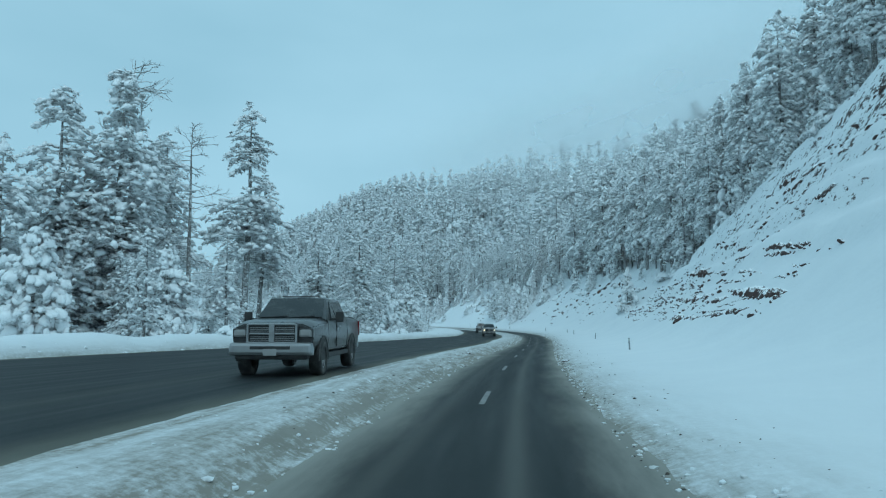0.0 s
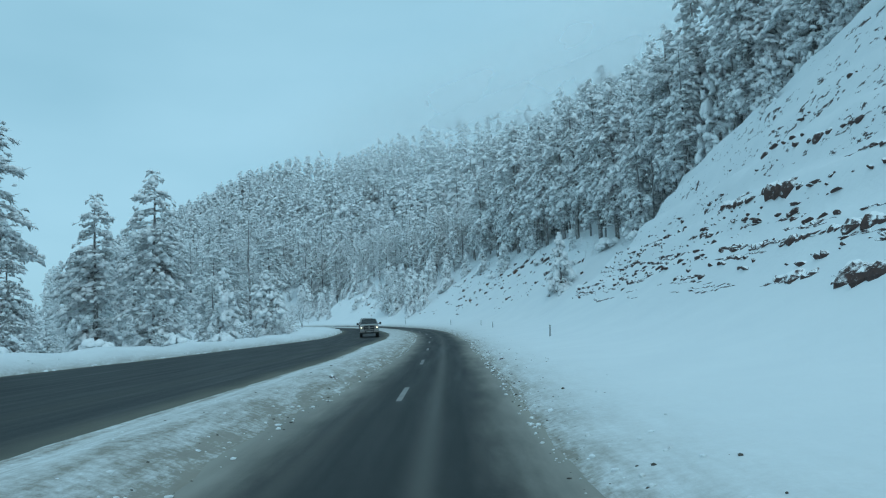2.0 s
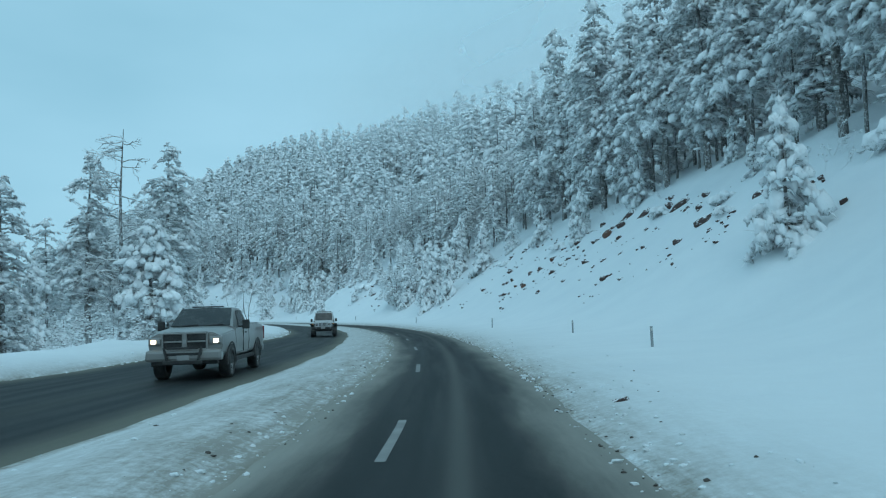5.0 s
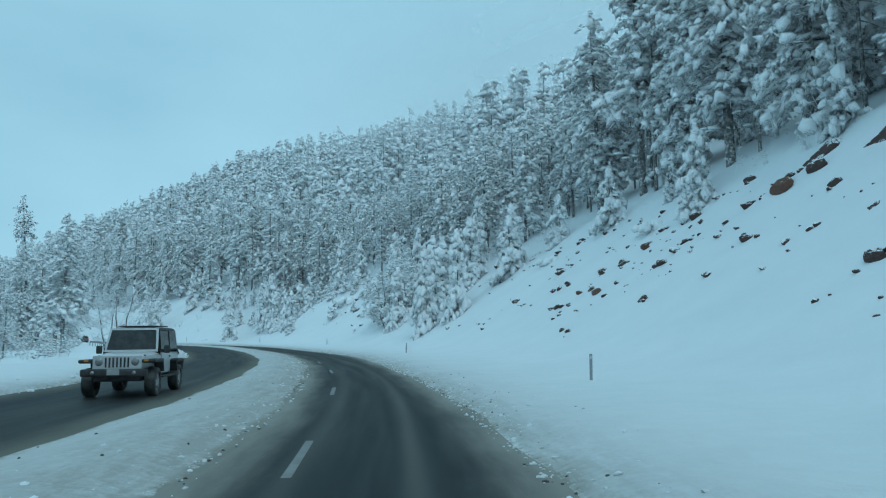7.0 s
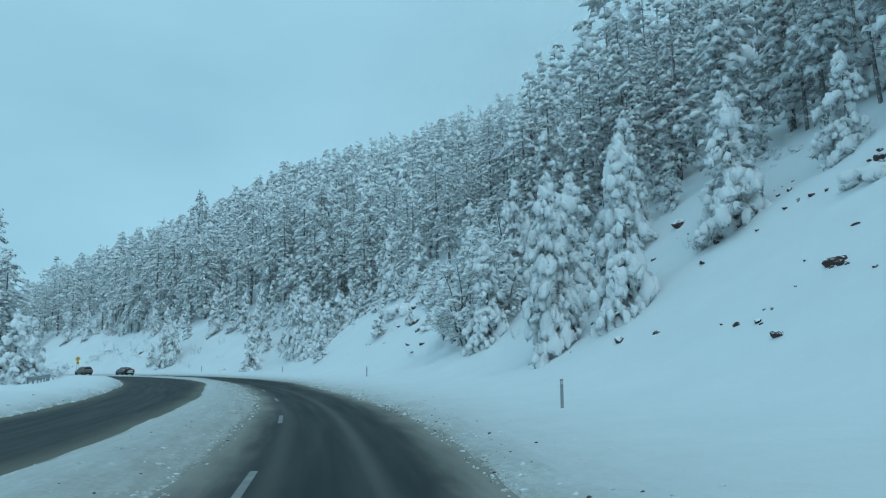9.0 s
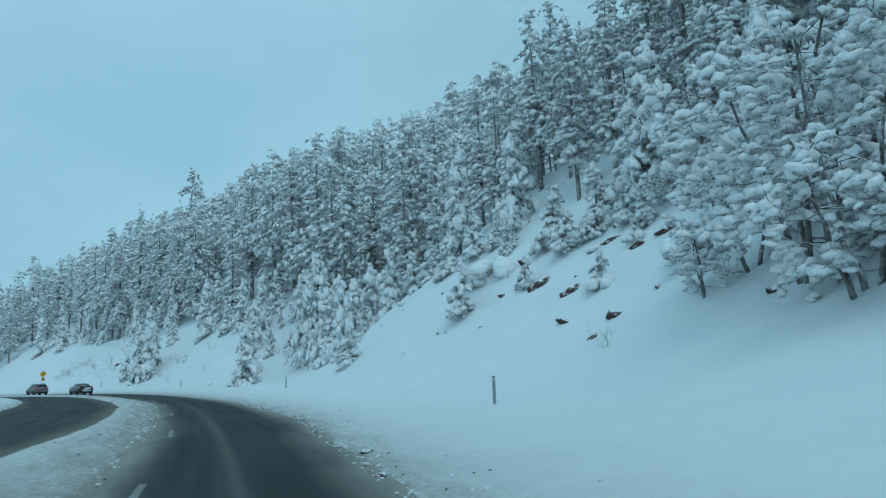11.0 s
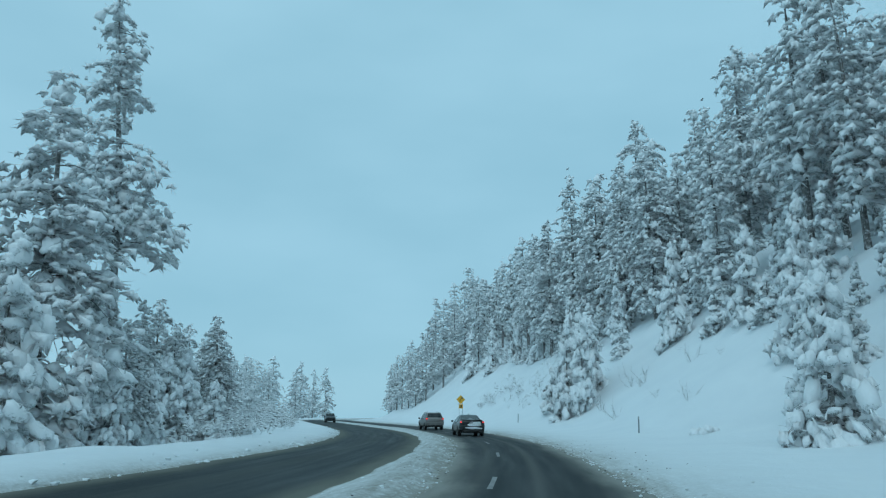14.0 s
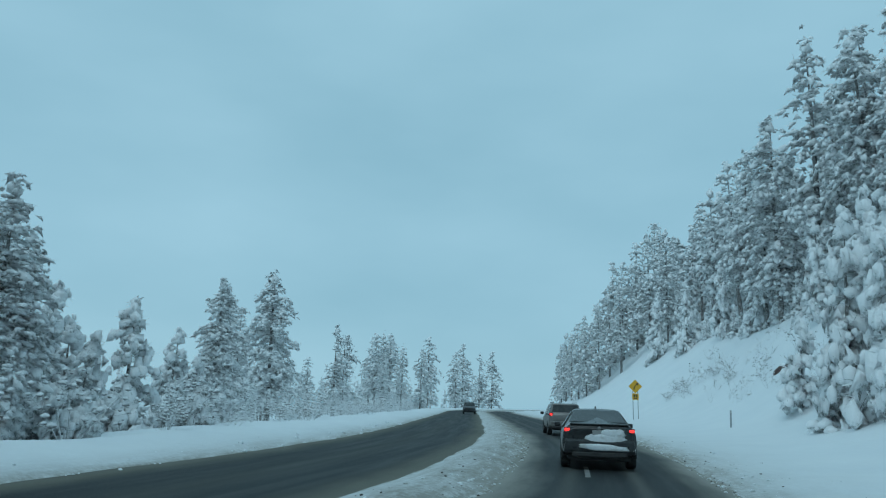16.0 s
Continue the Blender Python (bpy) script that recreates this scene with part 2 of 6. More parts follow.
def haze_sheet_material(name, low, high, thin, thick, centre, reach, top_a, top_b):
    """Sheet that imitates thin fog: lets most light through, thicker higher up the mountain and frayed at its edges."""
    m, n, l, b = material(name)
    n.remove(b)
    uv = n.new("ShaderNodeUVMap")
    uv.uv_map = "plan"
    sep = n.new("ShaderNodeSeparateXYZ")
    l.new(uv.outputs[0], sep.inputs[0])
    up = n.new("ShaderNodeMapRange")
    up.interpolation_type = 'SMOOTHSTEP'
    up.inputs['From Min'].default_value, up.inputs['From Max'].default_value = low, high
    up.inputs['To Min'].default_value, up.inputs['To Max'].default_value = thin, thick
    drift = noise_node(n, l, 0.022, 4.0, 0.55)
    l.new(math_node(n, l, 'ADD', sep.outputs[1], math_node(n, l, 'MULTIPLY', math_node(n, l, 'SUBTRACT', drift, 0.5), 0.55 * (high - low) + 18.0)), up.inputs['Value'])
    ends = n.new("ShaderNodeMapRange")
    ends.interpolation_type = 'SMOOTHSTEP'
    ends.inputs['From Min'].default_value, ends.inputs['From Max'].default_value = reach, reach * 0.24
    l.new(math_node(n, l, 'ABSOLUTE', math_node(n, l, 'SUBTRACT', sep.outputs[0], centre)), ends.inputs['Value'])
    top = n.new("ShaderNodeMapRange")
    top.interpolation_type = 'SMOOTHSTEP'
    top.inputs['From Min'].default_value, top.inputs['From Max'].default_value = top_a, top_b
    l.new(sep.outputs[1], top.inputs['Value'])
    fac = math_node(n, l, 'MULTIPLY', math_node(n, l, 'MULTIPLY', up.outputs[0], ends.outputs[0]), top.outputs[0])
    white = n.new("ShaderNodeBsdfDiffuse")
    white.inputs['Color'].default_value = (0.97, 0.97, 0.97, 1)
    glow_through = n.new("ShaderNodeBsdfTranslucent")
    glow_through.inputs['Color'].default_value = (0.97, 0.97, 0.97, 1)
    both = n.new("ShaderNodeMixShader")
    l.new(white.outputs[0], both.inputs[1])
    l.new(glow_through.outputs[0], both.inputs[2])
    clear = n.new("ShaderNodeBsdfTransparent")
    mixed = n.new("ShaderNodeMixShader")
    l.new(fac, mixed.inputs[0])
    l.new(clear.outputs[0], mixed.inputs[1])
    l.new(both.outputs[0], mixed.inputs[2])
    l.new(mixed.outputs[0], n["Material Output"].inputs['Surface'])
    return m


haze_sheet_mat = haze_sheet_material("low_cloud", 34.0, 92.0, 0.02, 0.27, 262.0, 135.0, 122.0, 84.0)


# ---- the lie of the road ----
HEADINGS = [(-200, -4.6), (0, -5.2), (15, -6.2), (35, -7.7), (55, -8.3), (90, -7.1), (105, -6.0), (125, -3.0), (143, -0.3), (160, 5.0), (180, 10.0),
            (205, 16.5), (225, 20.8), (250, 24.2), (275, 29.2), (290, 33.0), (312, 41.0), (335, 47.0), (430, 48.0), (500, 30.0), (620, 10.0), (1200, 10.0)]
LEVELS = [(-200, 1.6), (0, 0.0), (29, -0.26), (58, -0.54), (87, -0.75), (116, -0.82), (145, -0.82), (174, -0.74), (203, -0.62), (232, -0.42), (261, -0.27),
          (290, -0.11), (330, 0.1), (450, 0.7), (1200, 4.0)]
LINE_S = np.arange(-200, 1200, 0.5)
_h = np.radians(np.interp(LINE_S, *zip(*HEADINGS)))
_x, _y = np.cumsum(-np.sin(_h)) * 0.5, np.cumsum(np.cos(_h)) * 0.5
LINE_X, LINE_Y, LINE_H = _x - np.interp(0, LINE_S, _x), _y - np.interp(0, LINE_S, _y), _h


def at(s, d):
    """The plan's x, y at the distance s along the road and d to its right."""
    h = np.interp(s, LINE_S, LINE_H)
    return np.interp(s, LINE_S, LINE_X) + d * np.cos(h), np.interp(s, LINE_S, LINE_Y) + d * np.sin(h)


def level(s):
    return np.interp(s, *zip(*LEVELS))


def table(s, rows):
    return np.interp(s, *zip(*rows))


def wave(a, b, seed=0.0):
    """A soft rolling number between about -1 and 1."""
    return (np.sin(a * 1.0 + b * 0.63 + seed) + np.sin(a * 0.43 - b * 1.17 + 1.7 * seed) * 0.8 + np.sin(a * 1.9 + b * 1.41 + 2.3 * seed) * 0.45) / 2.0


EDGE_RIGHT = [(-200, 1.65), (50, 1.65), (75, 1.7), (84, 1.9), (100, 1.7), (110, 1.78), (130, 1.65), (146, 1.46), (160, 1.28), (169, 1.4), (183, 2.0), (212, 2.12), (219, 2.35), (227, 2.9), (236, 2.75), (250, 2.65), (258, 2.4), (271, 2.1), (294, 1.85), (305, 1.75), (330, 2.4), (1200, 2.4)]
MEDIAN_RIGHT = [(-200, -2.5), (46, -2.5), (73, -2.1), (100, -2.2), (118, -2.25), (146, -2.85), (162, -3.0), (181, -2.7), (213, -2.15), (234, -1.85), (248, -1.75), (258, -1.9), (270, -2.35), (288, -2.95), (316, -2.95), (1200, -2.8)]
MEDIAN_LEFT = [(-200, -4.1), (23, -4.25), (48, -4.65), (70, -4.7), (87, -5.2), (103, -4.75), (120, -4.9), (149, -5.55), (172, -5.4), (196, -5.2), (218, -4.6), (232, -3.75), (248, -3.5), (262, -4.0), (282, -4.5), (310, -4.85), (1200, -4.8)]
OUTER = [(-200, -20), (40, -20.0), (62, -19.2), (78, -18.0), (92, -16.2), (104, -14.0), (116, -12.2), (130, -11.8), (160, -10.6), (240, -10.4), (1200, -10.6)]
FOOT = [(-200, 8.0), (60, 8.2), (105, 8.4), (122, 11.5), (136, 9.0), (200, 9.0), (225, 8.2), (246, 8.2), (254, 8.8), (260, 12.6), (284, 12.0), (300, 8.5), (330, 8.8), (348, 10.5), (370, 11.5), (400, 10.0), (1200, 9.0)]
STEEP = [(-200, 1.45), (40, 1.45), (57, 1.26), (83, 1.08), (100, 0.95), (114, 0.88), (122, 0.78), (136, 0.80), (180, 0.78), (232, 0.84), (246, 1.0), (255, 0.98), (261, 0.64), (285, 0.62), (305, 0.80), (360, 0.85), (1200, 0.85)]
RISE_LEFT = [(-200, 0.35), (20, 0.35), (80, 0.05), (1200, 0.0)]


def edge(s, rows, seed):
    """A lane edge with the uneven line that ploughs and tyres leave."""
    return table(s, rows) + 0.10 * wave(s * 0.55, s * 0.0, seed) + 0.05 * wave(s * 2.3, s * 0.0, seed + 2.0)


def edges(s):
    return edge(s, OUTER, 1.0), edge(s, MEDIAN_LEFT, 2.0), edge(s, MEDIAN_RIGHT, 3.0), edge(s, EDGE_RIGHT, 4.0)


def height(s, d):
    """The snow's surface, in the world's z."""
    s, d = np.broadcast_arrays(np.asarray(s, float), np.asarray(d, float))
    z = np.zeros(s.shape)
    # right: verge, cut slope, wooded mountain
    o, ml, mr, er = edges(s)
    foot, k = table(s, FOOT), table(s, STEEP)
    e = np.clip(d - er, 0, None)
    z += np.where(d > er, 0.20 * (1 - np.exp(-e * 1.6)) + 0.03 * e.clip(0, 6) + 0.05 * wave(s * 0.9, d * 1.1, 5.0) * np.clip(e, 0, 1), 0)
    u = d - foot
    soft = 1.1
    v = np.where(u / soft > 30, u, soft * np.log1p(np.exp(np.clip(u / soft, -30, 30))))
    w = np.clip(v, 0, 24.0 - foot)
    bow = table(s, [(-200, 0.025), (112, 0.025), (130, 0.010), (250, 0.008), (300, 0.012), (1200, 0.012)])
    rise = k * ((0.95 - 16 * bow) * w + bow * w * w)
    rise = rise + 0.56 * np.clip(v - w, 0, None)
    rise = np.where(d > 150, rise - (d - 150) * 0.45, rise)
    rough = np.clip((u - 2) / 4, 0, 1) * np.clip((26 - d) / 3, 0, 1) * np.maximum(np.clip((118 - s) / 14, 0, 1), 0.7 * np.clip((s - 126) / 10, 0, 1) * np.clip((212 - s) / 14, 0, 1))
    rise = rise + rough * (0.16 * wave(s * 0.85, d * 1.25, 6.0) + 0.10 * wave(s * 1.9, d * 2.6, 8.0))
    ledge = 0.40 * np.sin(rise * 2.4 + 0.5 * wave(s * 0.07, d * 0.1)) * np.clip((u - 3) / 5, 0, 1) * np.clip((25 - d) / 3, 0, 1) * np.clip((118 - s) / 14, 0, 1)
    z += np.where(d > er, rise + ledge, 0)
    z += np.where(d > er, wave(s * 0.22, d * 0.3, 1.0) * 0.28 * np.clip((u + 1) / 4, 0, 1) + wave(s * 0.05, d * 0.07, 4.0) * 0.9 * np.clip((u - 6) / 12, 0, 1), 0)
    # median of ploughed snow
    t = np.clip((d - ml) / (mr - ml), 0, 1)
    lift = table(s, RISE_LEFT)
    z += np.where((d > ml) & (d < mr), (0.15 * np.sin(np.pi * t) ** 1.5 + 0.02 * (1 + wave(s * 0.2, d * 4.5, 2.0)) + 0.015 * (1 + wave(s * 1.7, d * 3.0))) * np.clip(np.minimum(t, 1 - t) * 6, 0, 1), 0)
    z += lift * np.clip((mr - d) / (mr - ml), 0, 1) * 1.0
    # left: ploughed bank, then the ground falls to the trees
    e = np.clip(o - d, 0, None)
    bank = table(s, [(-200, 0.85), (70, 0.85), (105, 0.6), (250, 0.55), (292, 0.36), (1200, 0.38)]) * (1 - np.exp(-e * 1.3)) * (1 + 0.25 * wave(s * 0.5, d * 0.8, 2.0))
    z += np.where(d < o, bank - 0.11 * np.clip(e - 3.5, 0, 30) - 0.20 * np.clip(e - 33, 0, 60) + 0.25 * wave(s * 0.12, d * 0.2, 3.0) * np.clip((e - 3) / 4, 0, 1), 0)
    return z + level(s)


def ground_z(s, d):
    return float(height(s, d))


def ground_at(s, d, sink=0.0):
    x, y = at(s, d)
    return Vector((float(x), float(y), ground_z(s, d) - sink))


# ---- meshes out of arrays ----
def mesh_from(name, verts, faces, mats, index=None, smooth=True):
    """One mesh from arrays: triangles or quads."""
    verts, faces = np.asarray(verts, np.float32), np.asarray(faces, np.int32)
    k = faces.shape[1]
    me = bpy.data.meshes.new(name)
    me.vertices.add(len(verts))
    me.vertices.foreach_set("co", verts.ravel())
    me.loops.add(faces.size)
    me.loops.foreach_set("vertex_index", faces.ravel())
    me.polygons.add(len(faces))
    me.polygons.foreach_set("loop_start", np.arange(0, faces.size, k, dtype=np.int32))
    me.polygons.foreach_set("loop_total", np.full(len(faces), k, dtype=np.int32))
    me.polygons.foreach_set("use_smooth", np.full(len(faces), smooth))
    if index is not None:
        me.polygons.foreach_set("material_index", np.asarray(index, np.int32))
    for m in mats:
        me.materials.append(m)
    me.update(calc_edges=True)
    me.validate()
    return me


def grid_faces(nu, nv):
    a = np.arange(nu * nv).reshape(nu, nv)
    return np.stack([a[:-1, :-1].ravel(), a[:-1, 1:].ravel(), a[1:, 1:].ravel(), a[1:, :-1].ravel()], 1)


def uv_from(me, u, v, name="plan"):
    uv = me.uv_layers.new(name=name)
    idx = np.empty(len(me.loops), np.int32)
    me.loops.foreach_get("vertex_index", idx)
    uv.data.foreach_set("uv", np.stack([np.asarray(u)[idx], np.asarray(v)[idx]], 1).astype(np.float32).ravel())


# ---- ground ----
rows_s = np.concatenate([np.arange(-190, -20, 8), np.arange(-20, 350, 0.9), np.arange(350, 470, 2.5), np.arange(470, 1190, 20)])
left_off = np.concatenate([[120, 95, 78, 64, 53, 44, 37, 31, 26, 22, 18.5, 15.5, 13, 11], np.arange(9.5, 0, -0.5), [0.25, 0.1]])
right_off = np.concatenate([[0.08, 0.2], np.arange(0.4, 6, 0.4), np.arange(6, 23.5, 0.4), np.arange(23.5, 55, 2.2), [60, 68, 78, 90, 104, 122, 142, 165, 200, 260, 340, 460]])
rs = rows_s[:, None]
e_out, e_ml, e_mr, e_er = edges(rs)


def span(a, b, n):
    t = np.linspace(0, 1, n)[None, :]
    return a * (1 - t) + b * t


D = np.concatenate([e_out - left_off[None, :], span(e_out, e_ml, 7), span(e_ml, e_mr, 19)[:, 1:], span(e_mr, e_er, 7)[:, 1:], e_er + right_off[None, :]], 1)
S = np.broadcast_to(rs, D.shape)
inside = np.zeros(D.shape[1], bool)
n1 = len(left_off)
inside[n1 + 1:n1 + 6] = True
inside[n1 + 25:n1 + 30] = True
X, Y = at(S, D)
Z = height(S, D) - 0.12 * inside[None, :] + 0.004
ground_me = mesh_from("ground", np.stack([X.ravel(), Y.ravel(), Z.ravel()], 1), grid_faces(*S.shape)[:, ::-1], [ground_mat])
uv_from(ground_me, D.ravel(), S.ravel())
# how much road slush lies on the snow: most at the lane edges, thinning outwards
slush = np.maximum.reduce([np.where(D > e_er - 0.01, np.exp(-np.clip(D - e_er, 0, None) / 0.6), 0), np.where(D < e_mr + 0.01, 1.3 * np.exp(-np.clip(e_mr - D, 0, None) / 1.8), 0), np.where((D > e_ml - 0.01) & (D < e_mr), 0.9 * np.exp(-np.clip(D - e_ml, 0, None) / 0.18), 0),
                           np.where(D < e_out + 0.01, 0.85 * np.exp(-np.clip(e_out - D, 0, None) / 0.30), 0)])
layer = ground_me.attributes.new("slush", 'FLOAT', 'POINT')
layer.data.foreach_set("value", slush.ravel().astype(np.float32))
# a thin film of thrown spray that reaches further out
film = np.where(D > e_er, table(S, [(-200, 0.12), (90, 0.15), (135, 0.55), (205, 0.55), (225, 0.3), (1200, 0.32)]) * np.exp(-np.clip(D - e_er, 0, None) / 3.0), np.where((D > e_ml) & (D < e_mr), table(S, [(-200, 0.06), (90, 0.12), (135, 0.62), (205, 0.68), (225, 0.3), (1200, 0.4)]), np.where(D < e_out, 0.30 * np.exp(-np.clip(e_out - D, 0, None) / 2.0), 0)))
layer = ground_me.attributes.new("film", 'FLOAT', 'POINT')
layer.data.foreach_set("value", film.ravel().astype(np.float32))
ground = tagged(new("ground", ground_me), "deep fresh snow on road verge and mountain side", "ground", kind="structure")

far_me = bpy.data.meshes.new("valley_floor")
bm = bmesh.new()
bmesh.ops.create_grid(bm, x_segments=20, y_segments=20, size=2500)
bm.to_mesh(far_me)
bm.free()
far_me.materials.append(snow_mat)
tagged(new("valley_floor", far_me), "snow-covered low ground far beyond the road", "ground", kind="structure").location = (0, 200, -22)


# ---- asphalt ----
def asphalt_material(name, tracks, slush_width, tint):
    """Wet asphalt with slush: the map "plan" holds metres across and along the road, the map "edge" metres in from its nearest edge and from its left one."""
    m, n, l, b = material(name)
    uv = n.new("ShaderNodeUVMap")
    uv.uv_map = "plan"
    sep = n.new("ShaderNodeSeparateXYZ")
    l.new(uv.outputs[0], sep.inputs[0])
    uv2 = n.new("ShaderNodeUVMap")
    uv2.uv_map = "edge"
    sep2 = n.new("ShaderNodeSeparateXYZ")
    l.new(uv2.outputs[0], sep2.inputs[0])
    mp = n.new("ShaderNodeMapping")
    mp.inputs['Scale'].default_value = (1.6, 0.07, 1)
    l.new(uv.outputs[0], mp.inputs[0])
    streak = n.new("ShaderNodeTexNoise")
    streak.inputs['Scale'].default_value, streak.inputs['Detail'].default_value = 1.6, 5.0
    l.new(mp.outputs[0], streak.inputs['Vector'])
    grain = noise_node(n, l, 22.0, 4.0, 0.7)
    patch = noise_node(n, l, 0.9, 5.0, 0.65, 'UV', (1.4, 0.22, 1.0))
    rim = n.new("ShaderNodeMapRange")
    rim.interpolation_type = 'SMOOTHSTEP'
    rim.inputs['From Min'].default_value, rim.inputs['From Max'].default_value = slush_width, -0.05
    l.new(math_node(n, l, 'ADD', sep2.outputs[0], math_node(n, l, 'MULTIPLY', math_node(n, l, 'SUBTRACT', patch, 0.5), 1.1)), rim.inputs['Value'])
    slush = rim.outputs[0]
    for c, w, g in tracks:
        away = math_node(n, l, 'DIVIDE', math_node(n, l, 'SUBTRACT', sep.outputs[0], c), w)
        bell = math_node(n, l, 'POWER', 2.718, math_node(n, l, 'MULTIPLY', math_node(n, l, 'MULTIPLY', away, away), -1.0))
        slush = math_node(n, l, 'MAXIMUM', slush, math_node(n, l, 'MULTIPLY', bell, g))
    slush = math_node(n, l, 'MULTIPLY', slush, math_node(n, l, 'ADD', math_node(n, l, 'MULTIPLY', streak.outputs[0], 0.8), 0.50), clamp=True)
    base = ramp_node(n, l, streak.outputs[0], [(0.3, (0.0090, 0.0110, 0.0120)), (0.7, (0.021, 0.0250, 0.0265))])
    base = mix_node(n, l, math_node(n, l, 'MULTIPLY', grain, 0.35), base, (0.043, 0.046, 0.046))
    l.new(mix_node(n, l, slush, base, tint), b.inputs['Base Color'])
    l.new(math_node(n, l, 'ADD', math_node(n, l, 'MULTIPLY', slush, 0.3), math_node(n, l, 'ADD', math_node(n, l, 'MULTIPLY', streak.outputs[0], 0.4), 0.38), clamp=True), b.inputs['Roughness'])
    b.inputs['Specular IOR Level'].default_value = 0.12
    bump_node(n, l, b, math_node(n, l, 'ADD', grain, math_node(n, l, 'MULTIPLY', slush, 1.5)), 0.35, 0.02)
    return m


near_asphalt = asphalt_material("wet_asphalt", [(0.0, 0.16, 0.22), (-1.45, 0.2, 0.16)], 1.15, (0.33, 0.32, 0.285))
far_asphalt = asphalt_material("wet_asphalt_oncoming", [(-7.7, 0.5, 0.14)], 1.35, (0.175, 0.172, 0.142))


def strip(name, left, right, mat, label, s0=-190, s1=470, step=1.0, nd=18):
    s = np.concatenate([np.arange(s0, -20, 6.0), np.arange(-20, s1, step)])
    S, T = np.meshgrid(s, np.linspace(0, 1, nd), indexing='ij')
    a, b = edge(S, *left) - 0.1, edge(S, *right) + 0.1
    D = a * (1 - T) + b * T
    X, Y = at(S, D)
    Z = level(S) + table(S, RISE_LEFT) * np.clip((table(S, MEDIAN_RIGHT) - D) / (table(S, MEDIAN_RIGHT) - table(S, MEDIAN_LEFT)), 0, 1)
    me = mesh_from(name, np.stack([X.ravel(), Y.ravel(), Z.ravel()], 1), grid_faces(*S.shape)[:, ::-1], [mat])
    uv_from(me, D.ravel(), S.ravel())
    uv_from(me, np.minimum(D - a, b - D).ravel() - 0.1, (D - a).ravel(), "edge")
    return tagged(new(name, me), label, "road", kind="structure")


strip("road", (MEDIAN_RIGHT, 3.0), (EDGE_RIGHT, 4.0), near_asphalt, "wet dark asphalt lane with slush along both edges")
strip("road_oncoming", (OUTER, 1.0), (MEDIAN_LEFT, 2.0), far_asphalt, "wet dark asphalt of the oncoming lanes, brown slush at edges", nd=16)


# ---- trees ----
def ico(sub):
    bm = bmesh.new()
    bmesh.ops.create_icosphere(bm, subdivisions=sub, radius=1.0)
    v = np.array([p.co[:] for p in bm.verts])
    f = np.array([[q.index for q in p.verts] for p in bm.faces])
    bm.free()
    return v, f


ICO = {0: ico(1), 1: ico(2)}


class Heap:
    """Gathers vertices and triangles of one mesh."""

    def __init__(self):
        self.v, self.f, self.n = [], [], 0

    def add(self, v, f):
        self.v.append(v)
        self.f.append(f + self.n)
        self.n += len(v)

    def tube(self, pts, radii, sides):
        pts, radii = np.asarray(pts, float), np.asarray(radii, float)
        d = np.gradient(pts, axis=0)
        d /= np.linalg.norm(d, axis=1)[:, None] + 1e-9
        ref = np.where(np.abs(d[:, 2:3]) > 0.9, [[1.0, 0, 0]], [[0, 0, 1.0]])
        a = np.cross(d, ref)
        a /= np.linalg.norm(a, axis=1)[:, None] + 1e-9
        b = np.cross(d, a)
        ang = np.linspace(0, 2 * np.pi, sides, endpoint=False)
        ring = pts[:, None] + radii[:, None, None] * (np.cos(ang)[None, :, None] * a[:, None] + np.sin(ang)[None, :, None] * b[:, None])
        i = np.arange(len(pts) * sides).reshape(len(pts), sides)
        j = np.roll(i, -1, 1)
        q = np.stack([i[:-1].ravel(), j[:-1].ravel(), j[1:].ravel(), i[1:].ravel()], 1)
        self.add(ring.reshape(-1, 3), np.concatenate([q[:, [0, 2, 1]], q[:, [0, 3, 2]]]))

    def arrays(self):
        return np.concatenate(self.v), np.concatenate(self.f)

    def mesh(self, name, mat, smooth=True):
        return mesh_from(name, *self.arrays(), [mat], smooth=smooth)


def puff(heap, rng, at_point, size, along, lod, rough=0.32, tip=0.0):
    """A lump of needles under snow, stretched along its twig and tipped down by tip."""
    v, f = ICO[lod]
    w = v * (1 + rng.uniform(-rough, rough, (len(v), 1)))
    w = w * size
    c, s = np.cos(tip), np.sin(tip)
    w = np.stack([w[:, 0] * c + w[:, 2] * s, w[:, 1], w[:, 2] * c - w[:, 0] * s], 1)
    c, s = np.cos(along), np.sin(along)
    w = np.stack([w[:, 0] * c - w[:, 1] * s, w[:, 0] * s + w[:, 1] * c, w[:, 2]], 1)
    heap.add(w + at_point, f)


def spray(heap, rng, at_point, size, along, tip=0.0):
    """A flat spray of needle tips, jagged at its rim and sagging outwards, with its thickness."""
    i = np.arange(10)
    a = i * 0.6283 + rng.uniform(-0.22, 0.22, 10)
    r = np.where(i % 2 == 0, rng.uniform(0.95, 1.45, 10), rng.uniform(0.42, 0.70, 10))
    rim = np.stack([np.cos(a) * r, np.sin(a) * r, rng.uniform(-0.25, 0.25, 10) - 0.55 * r], 1)
    w = np.concatenate([rim, [[0, 0, 0.62], [0, 0, -0.50]]]) * size
    c, s = np.cos(tip), np.sin(tip)
    w = np.stack([w[:, 0] * c + w[:, 2] * s, w[:, 1], w[:, 2] * c - w[:, 0] * s], 1)
    c, s = np.cos(along), np.sin(along)
    w = np.stack([w[:, 0] * c - w[:, 1] * s, w[:, 0] * s + w[:, 1] * c, w[:, 2]], 1)
    j = (i + 1) % 10
    heap.add(w + at_point, np.concatenate([np.stack([i, j, np.full(10, 10)], 1), np.stack([j, i, np.full(10, 11)], 1)]))


